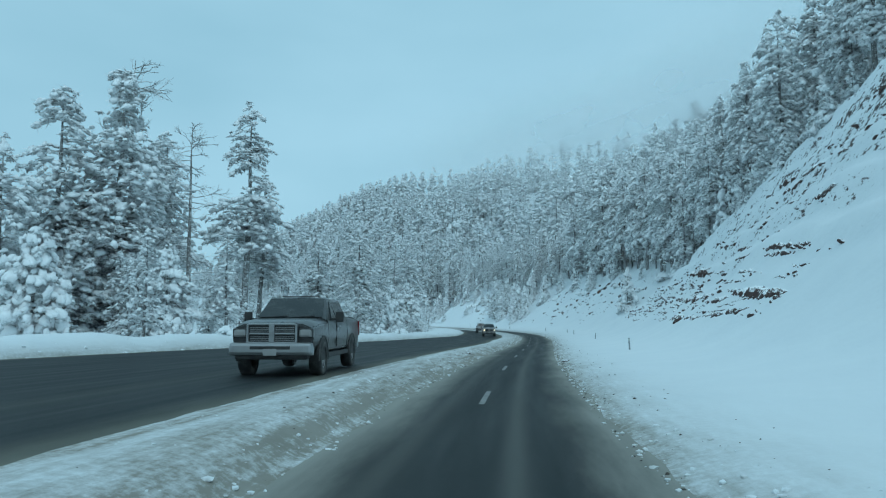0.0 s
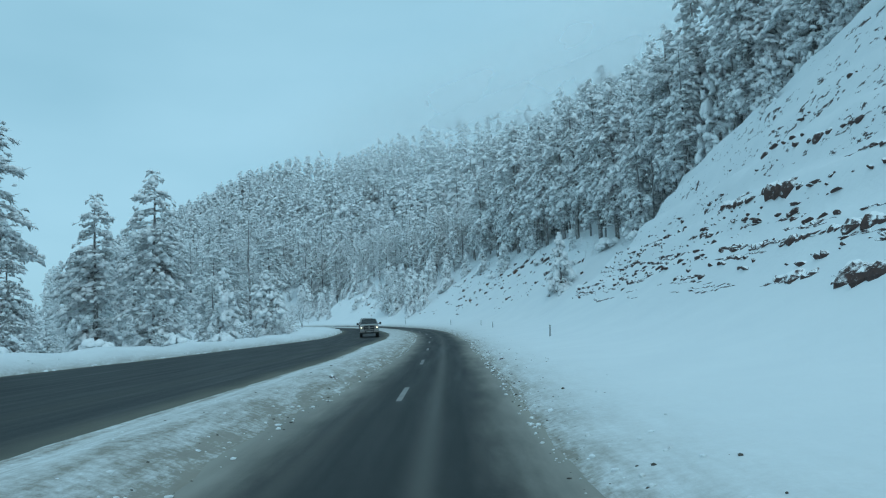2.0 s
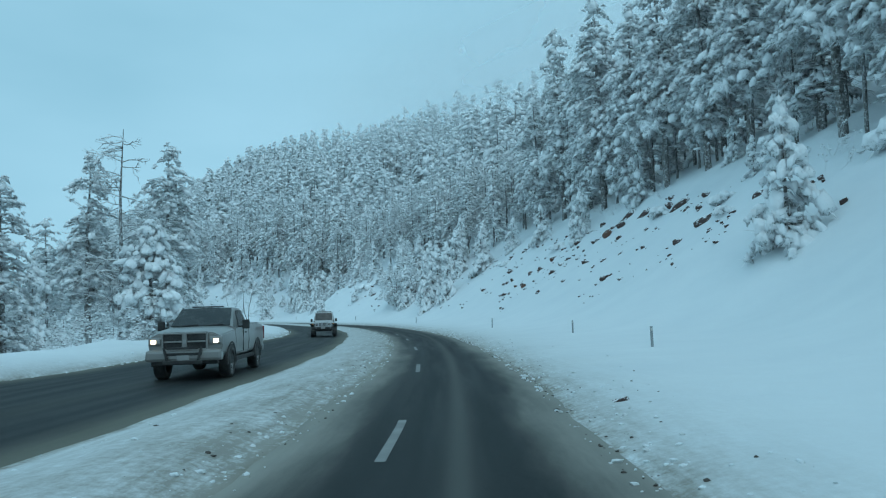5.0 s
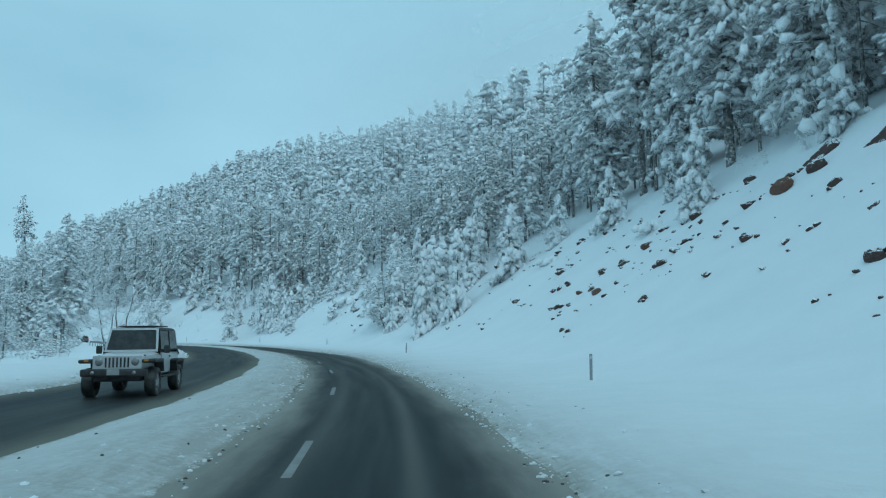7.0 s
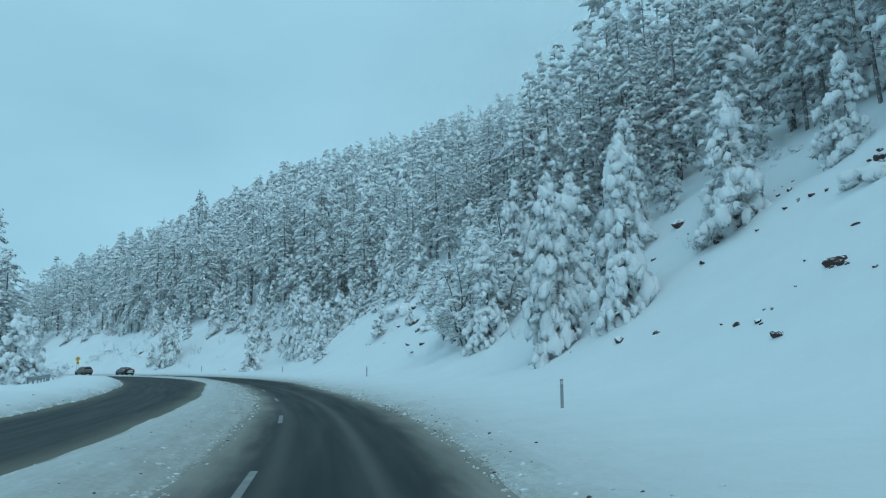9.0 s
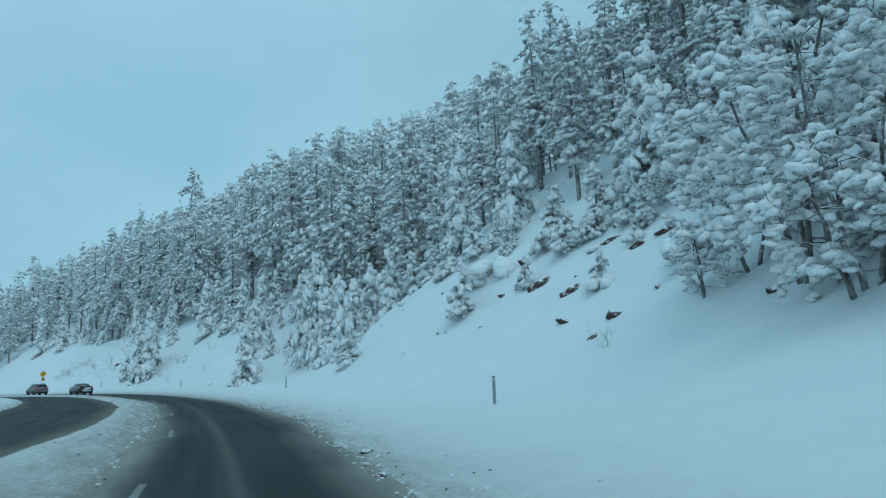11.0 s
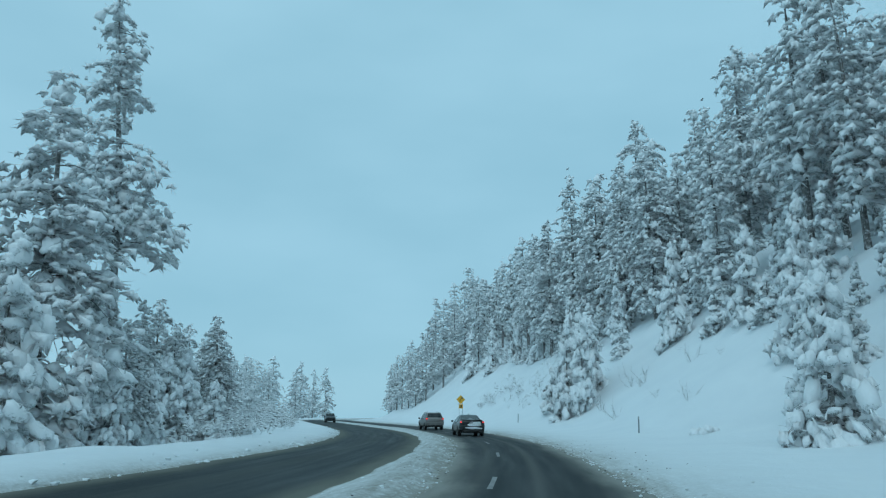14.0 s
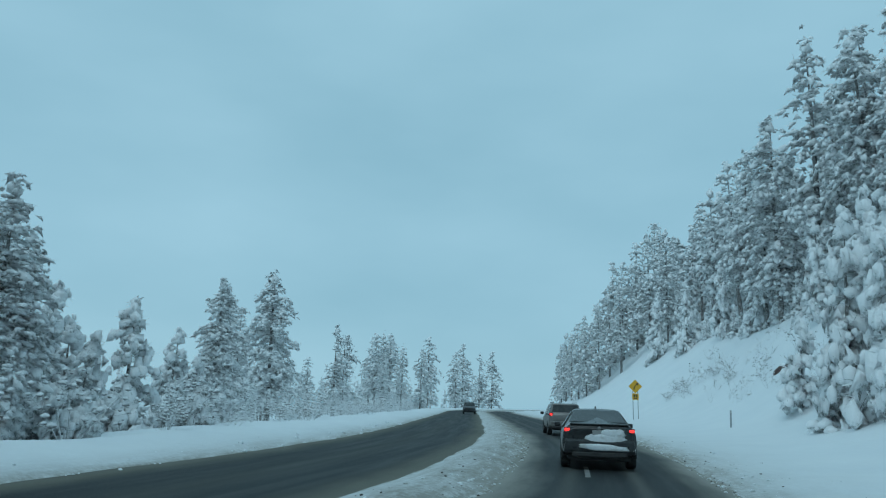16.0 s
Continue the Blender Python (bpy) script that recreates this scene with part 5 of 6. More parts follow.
for k in range(40):
    s = rng.uniform(130, 206)
    d = d_at_height(s, rng.uniform(3.5, 10.5))
    g = 0.12 + 0.42 * rng.random() ** 2.2
    rock(s, d, (g * rng.uniform(0.9, 1.6), g, g * rng.uniform(0.5, 0.8)), rng.uniform(0, 3), 0.1, "dark angular boulder half buried in the snowy slope")
for k in range(60):
    s = rng.uniform(160, 222) if k < 36 else rng.uniform(222, 262)
    d = d_at_height(s, rng.uniform(2.0, 8.5))
    g = 0.08 + 0.24 * rng.random() ** 1.6
    rock(s, d, (g * rng.uniform(0.9, 1.6), g, g * 0.6), rng.uniform(0, 3), 0.1, "small dark stone poking out of the snowy slope")
for s, d, g in [(233.5, 19.2, 0.75), (231.5, 15.0, 0.6), (229, 17.4, 0.55), (226.5, 13.6, 0.45), (224, 16.5, 0.5), (150, 21.5, 0.9), (160, 22.0, 1.0), (156, 21.5, 0.8), (140, 18.5, 0.7), (345, 16.5, 0.7), (333, 17.5, 0.6)]:
    rock(s, d, (g * 1.5, g, g * 0.55), 0.2, 0.1, "large reddish boulder capped with snow on the slope")

for s, d, a, b, h, red in [(160.7, 20.0, 1.0, 0.62, 0.50, 1), (159.4, 20.9, 0.75, 0.5, 0.42, 0), (153.2, 21.1, 0.72, 0.5, 0.45, 1), (146.0, 21.8, 0.6, 0.42, 0.34, 0), (141.0, 17.0, 0.5, 0.4, 0.28, 0), (170.8, 14.8, 0.50, 0.38, 0.36, 1), (173.3, 14.8, 0.34, 0.28, 0.26, 1),
                           (171.2, 18.4, 0.50, 0.34, 0.34, 1), (172.2, 17.4, 0.42, 0.34, 0.30, 0), (174.8, 17.2, 0.36, 0.28, 0.26, 1), (182.4, 17.6, 0.22, 0.2, 0.2, 1), (173.7, 13.4, 0.3, 0.24, 0.22, 0), (166.6, 10.7, 0.24, 0.2, 0.18, 0), (234.0, 20.0, 0.62, 0.42, 0.40, 1),
                           (225.1, 15.9, 0.55, 0.3, 0.24, 0), (221.0, 11.8, 0.40, 0.28, 0.24, 0), (235.8, 16.6, 0.5, 0.36, 0.30, 0)]:
    ob = rock(s, d, (a, b, h), rng.uniform(-0.5, 0.5), -0.05, "reddish boulder bare of snow on the slope" if red else "dark angular boulder half buried in the snowy slope")
    if red:
        ob.data = red_rock_meshes[int(s) % 4]

# clusters of stone below the crest and scattered down the slope
CLUSTERS = [(162.8, 19.6), (161.0, 20.7), (153.1, 20.9), (144.4, 20.3), (162.4, 17.6), (152.5, 22.3), (149.0, 14.5), (130.8, 20.3), (126.4, 19.2), (147.7, 17.3), (150, 19.5), (156, 19.0), (147, 20.5), (141, 20.0), (136, 18.5),
            (177.8, 22.1), (174.8, 22.0), (169.9, 19.6), (168.6, 20.4), (168.2, 21.6), (166.0, 22.1), (181.5, 21.3), (171.5, 18.7), (172.0, 17.3), (174.0, 16.9), (172, 15.0), (182.3, 17.8), (185.1, 20.9), (189.6, 18.8),
            (173.3, 13.5), (165.4, 10.6), (165.3, 16.1), (161.9, 13.1), (166.5, 18.2), (163.3, 18.7), (159.2, 16.9), (184.3, 14.8), (187.8, 20.3), (182.9, 17.8), (178.0, 15.5), (174.6, 13.4), (181.3, 14.0)]
for s, d in CLUSTERS:
    big = 0.16 + 0.22 * rng.random()
    for j in range(rng.integers(2, 6)):
        g = big * (1.0 if j == 0 else rng.uniform(0.3, 0.7))
        rock(s + rng.normal(0, 0.7) * (j > 0), d + rng.normal(0, 0.35) * (j > 0), (g * rng.uniform(1.0, 1.7), g * rng.uniform(0.7, 1.0), g * rng.uniform(0.7, 1.0)), rng.uniform(0, 3), 0.0, "dark angular boulder half buried in the snowy slope")

# dry stems and small bushes on the open slope
for k in range(46):
    s = rng.choice([rng.uniform(196, 262), rng.uniform(300, 372)])
    p = ground_at(s, d_at_height(s, rng.uniform(1.2, 7.0)), 0.02)
    ob = tagged(new("twig_tuft", dry_twig_meshes[int(rng.integers(0, 3))]), "tuft of thin dry stems standing out of the snow", "twig tuft", "dry tufts on the slope")
    ob.location, ob.rotation_euler, ob.scale = p, (rng.normal(0, 0.15), rng.normal(0, 0.15), rng.uniform(0, 6.28)), (1, 1, 1)
    g = rng.uniform(0.25, 0.8) if s < 290 else rng.uniform(0.5, 1.5)
    ob.scale = (g, g, g)

# clods ploughed aside along the lanes
def clods(name, label, mat, count, spread, sizes, seed):
    r = np.random.default_rng(seed)
    heap = Heap()
    v, f = ICO[0]
    for k in range(count):
        s, d = spread(r)
        g = sizes[0] + (sizes[1] - sizes[0]) * r.random() ** 3
        w = v * (1 + r.uniform(-0.35, 0.35, (len(v), 1))) * np.array([g * r.uniform(0.8, 1.5), g, g * 0.65])
        x, y = at(s, d)
        heap.add(w + np.array([float(x), float(y), max(ground_z(s, d), float(level(s)) + 0.0) + g * 0.25]), f)
    tagged(new(name, heap.mesh(name, mat, False)), label, "snow clods", kind="stuff")


def along_right(r):
    s = r.uniform(-5, 330)
    return s, table(s, EDGE_RIGHT) - 0.25 + abs(r.normal(0, 0.9 if r.random() < 0.5 else 0.35))


def along_median(r):
    s = r.uniform(-5, 330)
    m0, m1 = table(s, MEDIAN_LEFT), table(s, MEDIAN_RIGHT)
    return s, (m1 + 0.2 - abs(r.normal(0, 0.55))) if r.random() < 0.75 else r.uniform(m0, m1)


def along_bank(r):
    s = r.uniform(-5, 345)
    return s, table(s, OUTER) + 0.2 - abs(r.normal(0, 0.5))


clods("snow_clods", "small clods of ploughed snow along the lane edges", dirty_snow_mat, 4600, along_right, (0.010, 0.045), 1)
clods("median_clods", "clods of dirty ploughed snow on the median", dirty_snow_mat, 3400, along_median, (0.010, 0.045), 2)
clods("bank_clods", "lumps of ploughed snow along the far bank", snow_mat, 700, along_bank, (0.02, 0.11), 3)
clods("dirt_crumbs", "dark crumbs of dirt thrown onto the snow", dirt_mat, 3200, lambda r: along_right(r) if r.random() < 0.6 else along_median(r), (0.006, 0.030), 4)
for s, d, g in [(63.0, 2.08, 0.14), (34.0, 1.8, 0.17), (69.0, 1.9, 0.12), (103.8, 2.4, 0.14), (57.2, -2.9, 0.15), (38.5, -3.1, 0.13), (41, -3.4, 0.1), (214.7, 2.4, 0.12), (211.9, 2.05, 0.11)]:
    rock(s, d, (g * 1.5, g, g * 0.6), 0.4, 0.0, "dark lump of ice and dirt at the lane edge", "lumps at the lane edge")

# ---- lane dashes ----
DASH_D = [(-200, -0.72), (50, -0.74), (65, -0.78), (78, -0.85), (91, -0.92), (103, -0.81), (125, -1.2), (150, -1.75), (175, -1.75), (215, -1.3), (249, -1.05), (1200, -1.05)]
k = 0
for s0 in np.arange(15.2 - 12.19 * 3, 330, 12.19):
    s = np.linspace(s0, s0 + 3.05, 7)
    S2, T2 = np.meshgrid(s, np.linspace(-0.06, 0.06, 3), indexing='ij')
    X2, Y2 = at(S2, table(S2, DASH_D) + T2)
    me = mesh_from("lane_dash", np.stack([X2.ravel(), Y2.ravel(), (level(S2) + 0.006).ravel()], 1), grid_faces(7, 3)[:, ::-1], [dash_mat])
    ob = tagged(new("lane_dash", me), "worn white lane dash on the wet asphalt", "road marking", "lane dashes", "structure")


# ---- bevelled boxes and plates ----
def part(name, bm, mat, parent, label=""):
    me = bpy.data.meshes.new(name)
    bm.normal_update()
    bm.to_mesh(me)
    bm.free()
    me.materials.append(mat)
    ob = new(name, me)
    ob.parent = parent
    if label:
        ob["label"] = label
    return ob


def box_bm(centre, size, bevel=0.01, taper=1.0, rot=None):
    bm = bmesh.new()
    bmesh.ops.create_cube(bm, size=1.0)
    for v in bm.verts:
        g = taper if v.co.z > 0 else 1.0
        v.co = Vector((v.co.x * size[0] * g, v.co.y * size[1] * g, v.co.z * size[2]))
    if bevel:
        bmesh.ops.bevel(bm, geom=bm.edges[:], offset=bevel, segments=2, affect='EDGES', profile=0.6)
    m = Matrix.Translation(centre) @ (Euler(rot).to_matrix().to_4x4() if rot else Matrix())
    bm.transform(m)
    return bm


def plate_bm(corners, thick):
    """A plate through corner points, given in turn, with its thickness to the back of their normal."""
    pts = [Vector(c) for c in corners]
    n = (pts[1] - pts[0]).cross(pts[2] - pts[0]).normalized()
    bm = bmesh.new()
    a = [bm.verts.new(p) for p in pts]
    b = [bm.verts.new(p - n * thick) for p in pts]
    bm.faces.new(a)
    bm.faces.new(b[::-1])
    for i in range(len(pts)):
        j = (i + 1) % len(pts)
        bm.faces.new((a[j], a[i], b[i], b[j]))
    return bm


def lathe_bm(profile, centre, axis='X', steps=24):
    """Turns (radius, along) points about an axis through centre."""
    bm = bmesh.new()
    rings = []
    for i in range(steps):
        a = 2 * math.pi * i / steps
        ring = []
        for r, u in profile:
            c = Vector((u, r * math.cos(a), r * math.sin(a))) if axis == 'X' else Vector((r * math.cos(a), u, r * math.sin(a))) if axis == 'Y' else Vector((r * math.cos(a), r * math.sin(a), u))
            ring.append(bm.verts.new(c + Vector(centre)))
        rings.append(ring)
    for i in range(steps):
        p, q = rings[i], rings[(i + 1) % steps]
        for j in range(len(profile) - 1):
            bm.faces.new((p[j], p[j + 1], q[j + 1], q[j]))
    bmesh.ops.remove_doubles(bm, verts=bm.verts[:], dist=1e-4)
    bmesh.ops.recalc_face_normals(bm, faces=bm.faces[:])
    for f in bm.faces:
        f.smooth = True
    return bm


# ---- marker posts ----
post = tagged(new("marker_post"), "thin grey roadside marker post standing in deep snow", "marker post", "marker posts along the verge")
part("post", box_bm((0, 0, 0.14), (0.085, 0.02, 0.98), 0.006), post_mat, post)
part("reflector", box_bm((0, -0.0135, 0.54), (0.06, 0.005, 0.09), 0.002), reflector_mat, post, "pale reflector tab")
post_spots = [(41.2, 5.4), (77.6, 5.9), (115.2, 6.1), (148.6, 5.4), (129.6, 6.7), (183.2, 5.4), (219.2, 6.8), (257.8, 8.1), (297.2, 7.4), (331.8, 8.3)]
for s, d in post_spots:
    copy_thing(post, Matrix.Translation(ground_at(s, d) + Vector((0, 0, 0.0 if s < 140 else 0.1 if s < 250 else 0.27))) @ Euler((0, rng.normal(0, 0.03), float(np.interp(s, LINE_S, LINE_H)))).to_matrix().to_4x4())
for o in (*post.children_recursive, post):
    bpy.data.objects.remove(o)

# ---- guard rail behind the far bank ----
guard = tagged(new("guard_rail"), "weathered steel guard rail half buried in the far snow bank", "guard rail")
run = np.linspace(234, 266, 33)
PROFILE = [(0.0, 0.0), (0.035, 0.05), (0.035, 0.10), (0.0, 0.155), (0.035, 0.21), (0.035, 0.26), (0.0, 0.31), (-0.012, 0.31), (-0.012, 0.0)]
verts = []
for a in run:
    for out, up in PROFILE:
        x, y = at(a, -17.2 + out)
        verts.append((float(x), float(y), float(level(a)) + 0.62 + up))
ring = np.arange(33 * 9).reshape(33, 9)
nxt = np.roll(ring, -1, 1)
beam_me = mesh_from("beam", np.array(verts), np.stack([ring[:-1].ravel(), nxt[:-1].ravel(), nxt[1:].ravel(), ring[1:].ravel()], 1), [post_mat], smooth=False)
beam = new("beam", beam_me)
beam.parent = guard
beam["label"] = "ribbed steel beam"
for a in np.arange(235, 266, 3.8):
    x, y = at(a, -17.33)
    part("post", box_bm((float(x), float(y), float(level(a)) + 0.40), (0.12, 0.16, 1.04), 0.008, rot=(0, 0, float(np.interp(a, LINE_S, LINE_H)))), post_mat, guard, "stout weathered post")

# ---- curve warning sign ----
sign = tagged(new("warning_sign"), "yellow diamond curve warning sign with speed plate on two posts", "road sign")
sign.matrix_basis = Matrix.Translation(ground_at(364, 10.0) + Vector((0, 0, 0.55))) @ Euler((0, 0, float(np.interp(364, LINE_S, LINE_H)) + radians(2))).to_matrix().to_4x4()
for x in (-0.24, 0.24):
    part("post", box_bm((x, 0.03, 0.95), (0.06, 0.04, 3.8), 0.006), steel_mat, sign, "galvanised steel post")
diamond = [(0, -0.01, 2.55 + 0.66), (-0.66, -0.01, 2.55), (0, -0.01, 2.55 - 0.66), (0.66, -0.01, 2.55)]
part("sign_panel", plate_bm(diamond, 0.012), sign_yellow, sign, "yellow reflective diamond panel")
part("speed_plate", plate_bm([(-0.31, -0.01, 1.88), (-0.31, -0.01, 1.28), (0.31, -0.01, 1.28), (0.31, -0.01, 1.88)], 0.012), sign_yellow, sign, "yellow advisory speed plate")
q = np.linspace(0, 1, 9)
shaft = np.stack([-0.13 + 0.26 * q ** 2.2, np.full(9, -0.013), 2.25 + 0.50 * q], 1)
bm = bmesh.new()
left = [bm.verts.new((x - 0.05, y, z)) for x, y, z in shaft]
right = [bm.verts.new((x + 0.05, y, z)) for x, y, z in shaft]
for i in range(8):
    bm.faces.new((left[i], right[i], right[i + 1], left[i + 1]))
head = [bm.verts.new(c) for c in ((0.02, -0.013, 2.80), (0.26, -0.013, 2.62), (0.30, -0.013, 2.92))]
bm.faces.new(head)
bmesh.ops.recalc_face_normals(bm, faces=bm.faces[:])
bmesh.ops.solidify(bm, geom=bm.faces[:], thickness=0.002)
part("curve_arrow", bm, sign_black, sign, "black curved arrow")
for x, z, w, h in ((-0.11, 1.64, 0.15, 0.26), (0.11, 1.64, 0.15, 0.26), (0.0, 1.40, 0.36, 0.09)):
    part("plate_bar", box_bm((x, -0.0125, z), (w, 0.003, h), 0), sign_black, sign, "plain black bar")


# ---- vehicles ----
def hull(name, stations, mat, parent, label="", sharp=32):
    """A body lofted along y. Each station: y, half width, sill z, waist z, roof z, half width at the roof."""
    verts, n = [], 0
    for y, w, zl, zb, zt, wt in stations:
        half = [(0, zl), (w * 0.86, zl), (w * 0.97, zl + 0.10), (w, zl + (zb - zl) * 0.55), (w * 0.97, zb), (wt, zt - 0.05), (wt * 0.86, zt), (0, zt + 0.015)]
        ring = [(x, y, z) for x, z in half] + [(-x, y, z) for x, z in half[-2:0:-1]]
        n = len(ring)
        verts += ring
    m = len(stations)
    faces = [(i * n + j, i * n + (j + 1) % n, (i + 1) * n + (j + 1) % n, (i + 1) * n + j) for i in range(m - 1) for j in range(n)]
    bm = bmesh.new()
    vs = [bm.verts.new(v) for v in verts]
    for f in faces:
        bm.faces.new([vs[i] for i in f])
    bm.faces.new(vs[:n])
    bm.faces.new(vs[-n:])
    bmesh.ops.recalc_face_normals(bm, faces=bm.faces[:])
    bmesh.ops.bevel(bm, geom=[e for e in bm.edges if e.calc_face_angle(0) > 0.45], offset=0.025, segments=2, affect='EDGES')
    for f in bm.faces:
        f.smooth = True
    ob = part(name, bm, mat, parent, label)
    ob.data.set_sharp_from_angle(angle=radians(sharp))
    return ob


def wheel(parent, x, y, r, w, rim_mat):
    """Wheel on the side of x's sign: tyre with a rim of five spokes."""
    side = 1 if x > 0 else -1
    hub = tagged(new("wheel"), "snow-dusted road wheel")
    hub.parent = parent
    hub.location = (x, y, r)
    part("tyre", lathe_bm([(r * 0.60, -w / 2), (r * 0.93, -w / 2), (r, -w * 0.36), (r, w * 0.36), (r * 0.93, w / 2), (r * 0.60, w / 2), (r * 0.58, 0), (r * 0.60, -w / 2)], (0, 0, 0)), rubber_mat, hub, "black rubber tyre")
    bm = lathe_bm([(r * 0.61, side * w * 0.40), (r * 0.55, side * w * 0.42), (r * 0.52, side * w * 0.25), (0.0, side * w * 0.25)], (0, 0, 0), steps=20)
    for k in range(5):
        a = 2 * math.pi * k / 5
        sp = box_bm((side * w * 0.36, 0, r * 0.29), (0.03, r * 0.17, r * 0.56), 0.005)
        sp.transform(Matrix.Rotation(a, 4, 'X'))
        tmp = bpy.data.meshes.new("spoke")
        sp.to_mesh(tmp)
        sp.free()
        bm.from_mesh(tmp)
        bpy.data.meshes.remove(tmp)
    part("rim", bm, rim_mat, hub, "cast wheel rim")
    return hub


def arch(parent, x, y, r, mat, lip=0.05, out=0.02):
    """Dark lip over a wheel, with a dark disc on the body for the shaded wheel well."""
    side = 1 if x > 0 else -1
    bm = bmesh.new()
    a = np.linspace(-0.12, math.pi + 0.12, 15)
    inner = [(y + r * math.cos(t), r * 0.88 + r * math.sin(t)) for t in a]
    outer = [(y + (r + lip) * math.cos(t), r * 0.88 + (r + lip) * math.sin(t)) for t in a]
    vi = [bm.verts.new((x + side * out, p, q)) for p, q in inner]
    vo = [bm.verts.new((x + side * out, p, q)) for p, q in outer]
    bi = [bm.verts.new((x - side * 0.22, p, q)) for p, q in inner]
    bo = [bm.verts.new((x - side * 0.05, p, q)) for p, q in outer]
    for i in range(14):
        bm.faces.new((vi[i], vi[i + 1], vo[i + 1], vo[i]))
        bm.faces.new((vi[i], bi[i], bi[i + 1], vi[i + 1]))
        bm.faces.new((vo[i], vo[i + 1], bo[i + 1], bo[i]))
    # flat dark disc paints the shade of a wheel well on the closed body
    bm.faces.new([bm.verts.new((x + side * 0.006, p, q)) for p, q in inner])
    bmesh.ops.recalc_face_normals(bm, faces=bm.faces[:])
    return part("wheel_arch", bm, mat, parent)


def mirror_pair(f):
    for side in (-1, 1):
        f(side)


def place_on(ob, s, d, back=False, lift=0.0, turn=0.0, size=1.0):
    h = float(np.interp(s, LINE_S, LINE_H)) + (math.pi if back else 0)
    x, y = at(s, d)
    mr, ml = table(s, MEDIAN_RIGHT), table(s, MEDIAN_LEFT)
    z = float(level(s)) + float(table(s, RISE_LEFT) * np.clip((mr - d) / (mr - ml), 0, 1))
    ob.matrix_basis = Matrix.Translation((float(x), float(y), z + lift)) @ Euler((0, 0, h + radians(turn))).to_matrix().to_4x4() @ Matrix.Scale(size, 4)


def pickup(label, paint, trim, cab_back, chrome_grille, lamps_on, bull_bar):
    """A full-size pickup, front towards +y. cab_back: where the cab ends."""
    t = tagged(new("pickup_truck"), label, "pickup truck")
    W = 0.99
    hull("bed", [(-2.92, W * 0.96, 0.62, 1.28, 1.38, W * 0.93), (-2.86, W, 0.58, 1.30, 1.41, W * 0.95), (cab_back - 0.02, W, 0.52, 1.32, 1.43, W * 0.95)], paint, t)
    # the bed is closed: a dark plate on top paints the shade of its hollow
    bm = box_bm((0, (cab_back - 2.86) / 2, 1.428), (1.62, abs(-2.80 - cab_back) - 0.12, 0.02), 0.004)
    part("bed_opening", bm, dark_trim, t, "flat dark plate standing in for the shade of an open bed")
    hull("cab", [(cab_back, W, 0.52, 1.34, 1.86, 0.74), (cab_back + 0.10, W, 0.52, 1.34, 1.91, 0.75), (0.45, W, 0.52, 1.35, 1.92, 0.76), (0.68, W, 0.52, 1.35, 1.86, 0.76), (1.36, W, 0.52, 1.34, 1.40, 0.86)], paint, t)
    hull("hood", [(1.34, W, 0.52, 1.28, 1.385, 0.86), (2.0, W, 0.55, 1.24, 1.36, 0.84), (2.62, W * 0.98, 0.60, 1.18, 1.31, 0.84), (2.84, W * 0.96, 0.66, 1.14, 1.24, 0.80)], paint, t)
    # glass
    part("windshield", plate_bm([(0.71, 0.655, 1.885), (-0.71, 0.655, 1.885), (-0.82, 1.375, 1.40), (0.82, 1.375, 1.40)], 0.02), car_glass, t, "dark tinted windshield")
    for side in (-1, 1):
        ends = [(0.42, 0.98), (-0.52, 0.34)] if cab_back < -0.7 else [(-0.28, 0.98)]
        for a, b in ends:
            top = 0.52 if b > 0.9 else b
            c = [(side * (W * 0.975 + 0.006), a, 1.37), (side * (W * 0.975 + 0.006), b, 1.37), (side * 0.775, top, 1.83), (side * 0.775, a + 0.03, 1.83)]
            part("side_window", plate_bm(c if side > 0 else c[::-1], 0.015), car_glass, t, "dark side window")
        part("door_handle", box_bm((side * (W + 0.012), 0.10, 1.18), (0.03, 0.20, 0.035), 0.008), trim if chrome_grille else dark_trim, t)
        part("door_gap", box_bm((side * W * 0.995, 0.40, 0.98), (0.02, 0.012, 0.66), 0), dark_trim, t)
        m = part("door_mirror", box_bm((side * (W + 0.20), 1.02, 1.42), (0.20, 0.10, 0.26), 0.03), dark_trim, t, "black door mirror")
        part("mirror_arm", box_bm((side * (W + 0.05), 1.02, 1.36), (0.16, 0.05, 0.05), 0.01), dark_trim, m)
        lamp = part("headlight", box_bm((side * 0.77, 2.825, 1.03), (0.32, 0.17, 0.19), 0.06, 0.90), lamp_clear, t, "clear headlight")
        if lamps_on:
            part("lamp_bulb", box_bm((side * 0.80, 2.912, 1.03), (0.13, 0.03, 0.11), 0.03), lamp_lit, lamp, "lit warm headlight bulb")
        part("lamp_rim", box_bm((side * 0.765, 2.78, 1.03), (0.38, 0.17, 0.24), 0.05), paint, lamp)
        part("tail_light", box_bm((side * 0.93, -2.90, 1.10), (0.14, 0.06, 0.42), 0.015), tail_red, t, "red tail light")
        part("sill", box_bm((side * 0.90, -0.2, 0.47), (0.14, 3.0, 0.12), 0.02), dark_trim, t)
    # grille with a cross of bright bars
    g = part("grille", box_bm((0, 2.86, 1.02), (1.16, 0.10, 0.50), 0.06), dark_trim, t, "dark slatted grille")
    for z in (0.81, 1.235):
        part("grille_frame", box_bm((0, 2.90, z), (1.10 if z > 1 else 1.18, 0.10, 0.055), 0.022), trim, g)
    for x in (-0.57, 0.57):
        part("grille_frame", box_bm((x, 2.90, 1.02), (0.055, 0.10, 0.44), 0.02), trim, g)
    part("grille_bar", box_bm((0, 2.915, 1.02), (0.13, 0.10, 0.42), 0.02), trim, g)
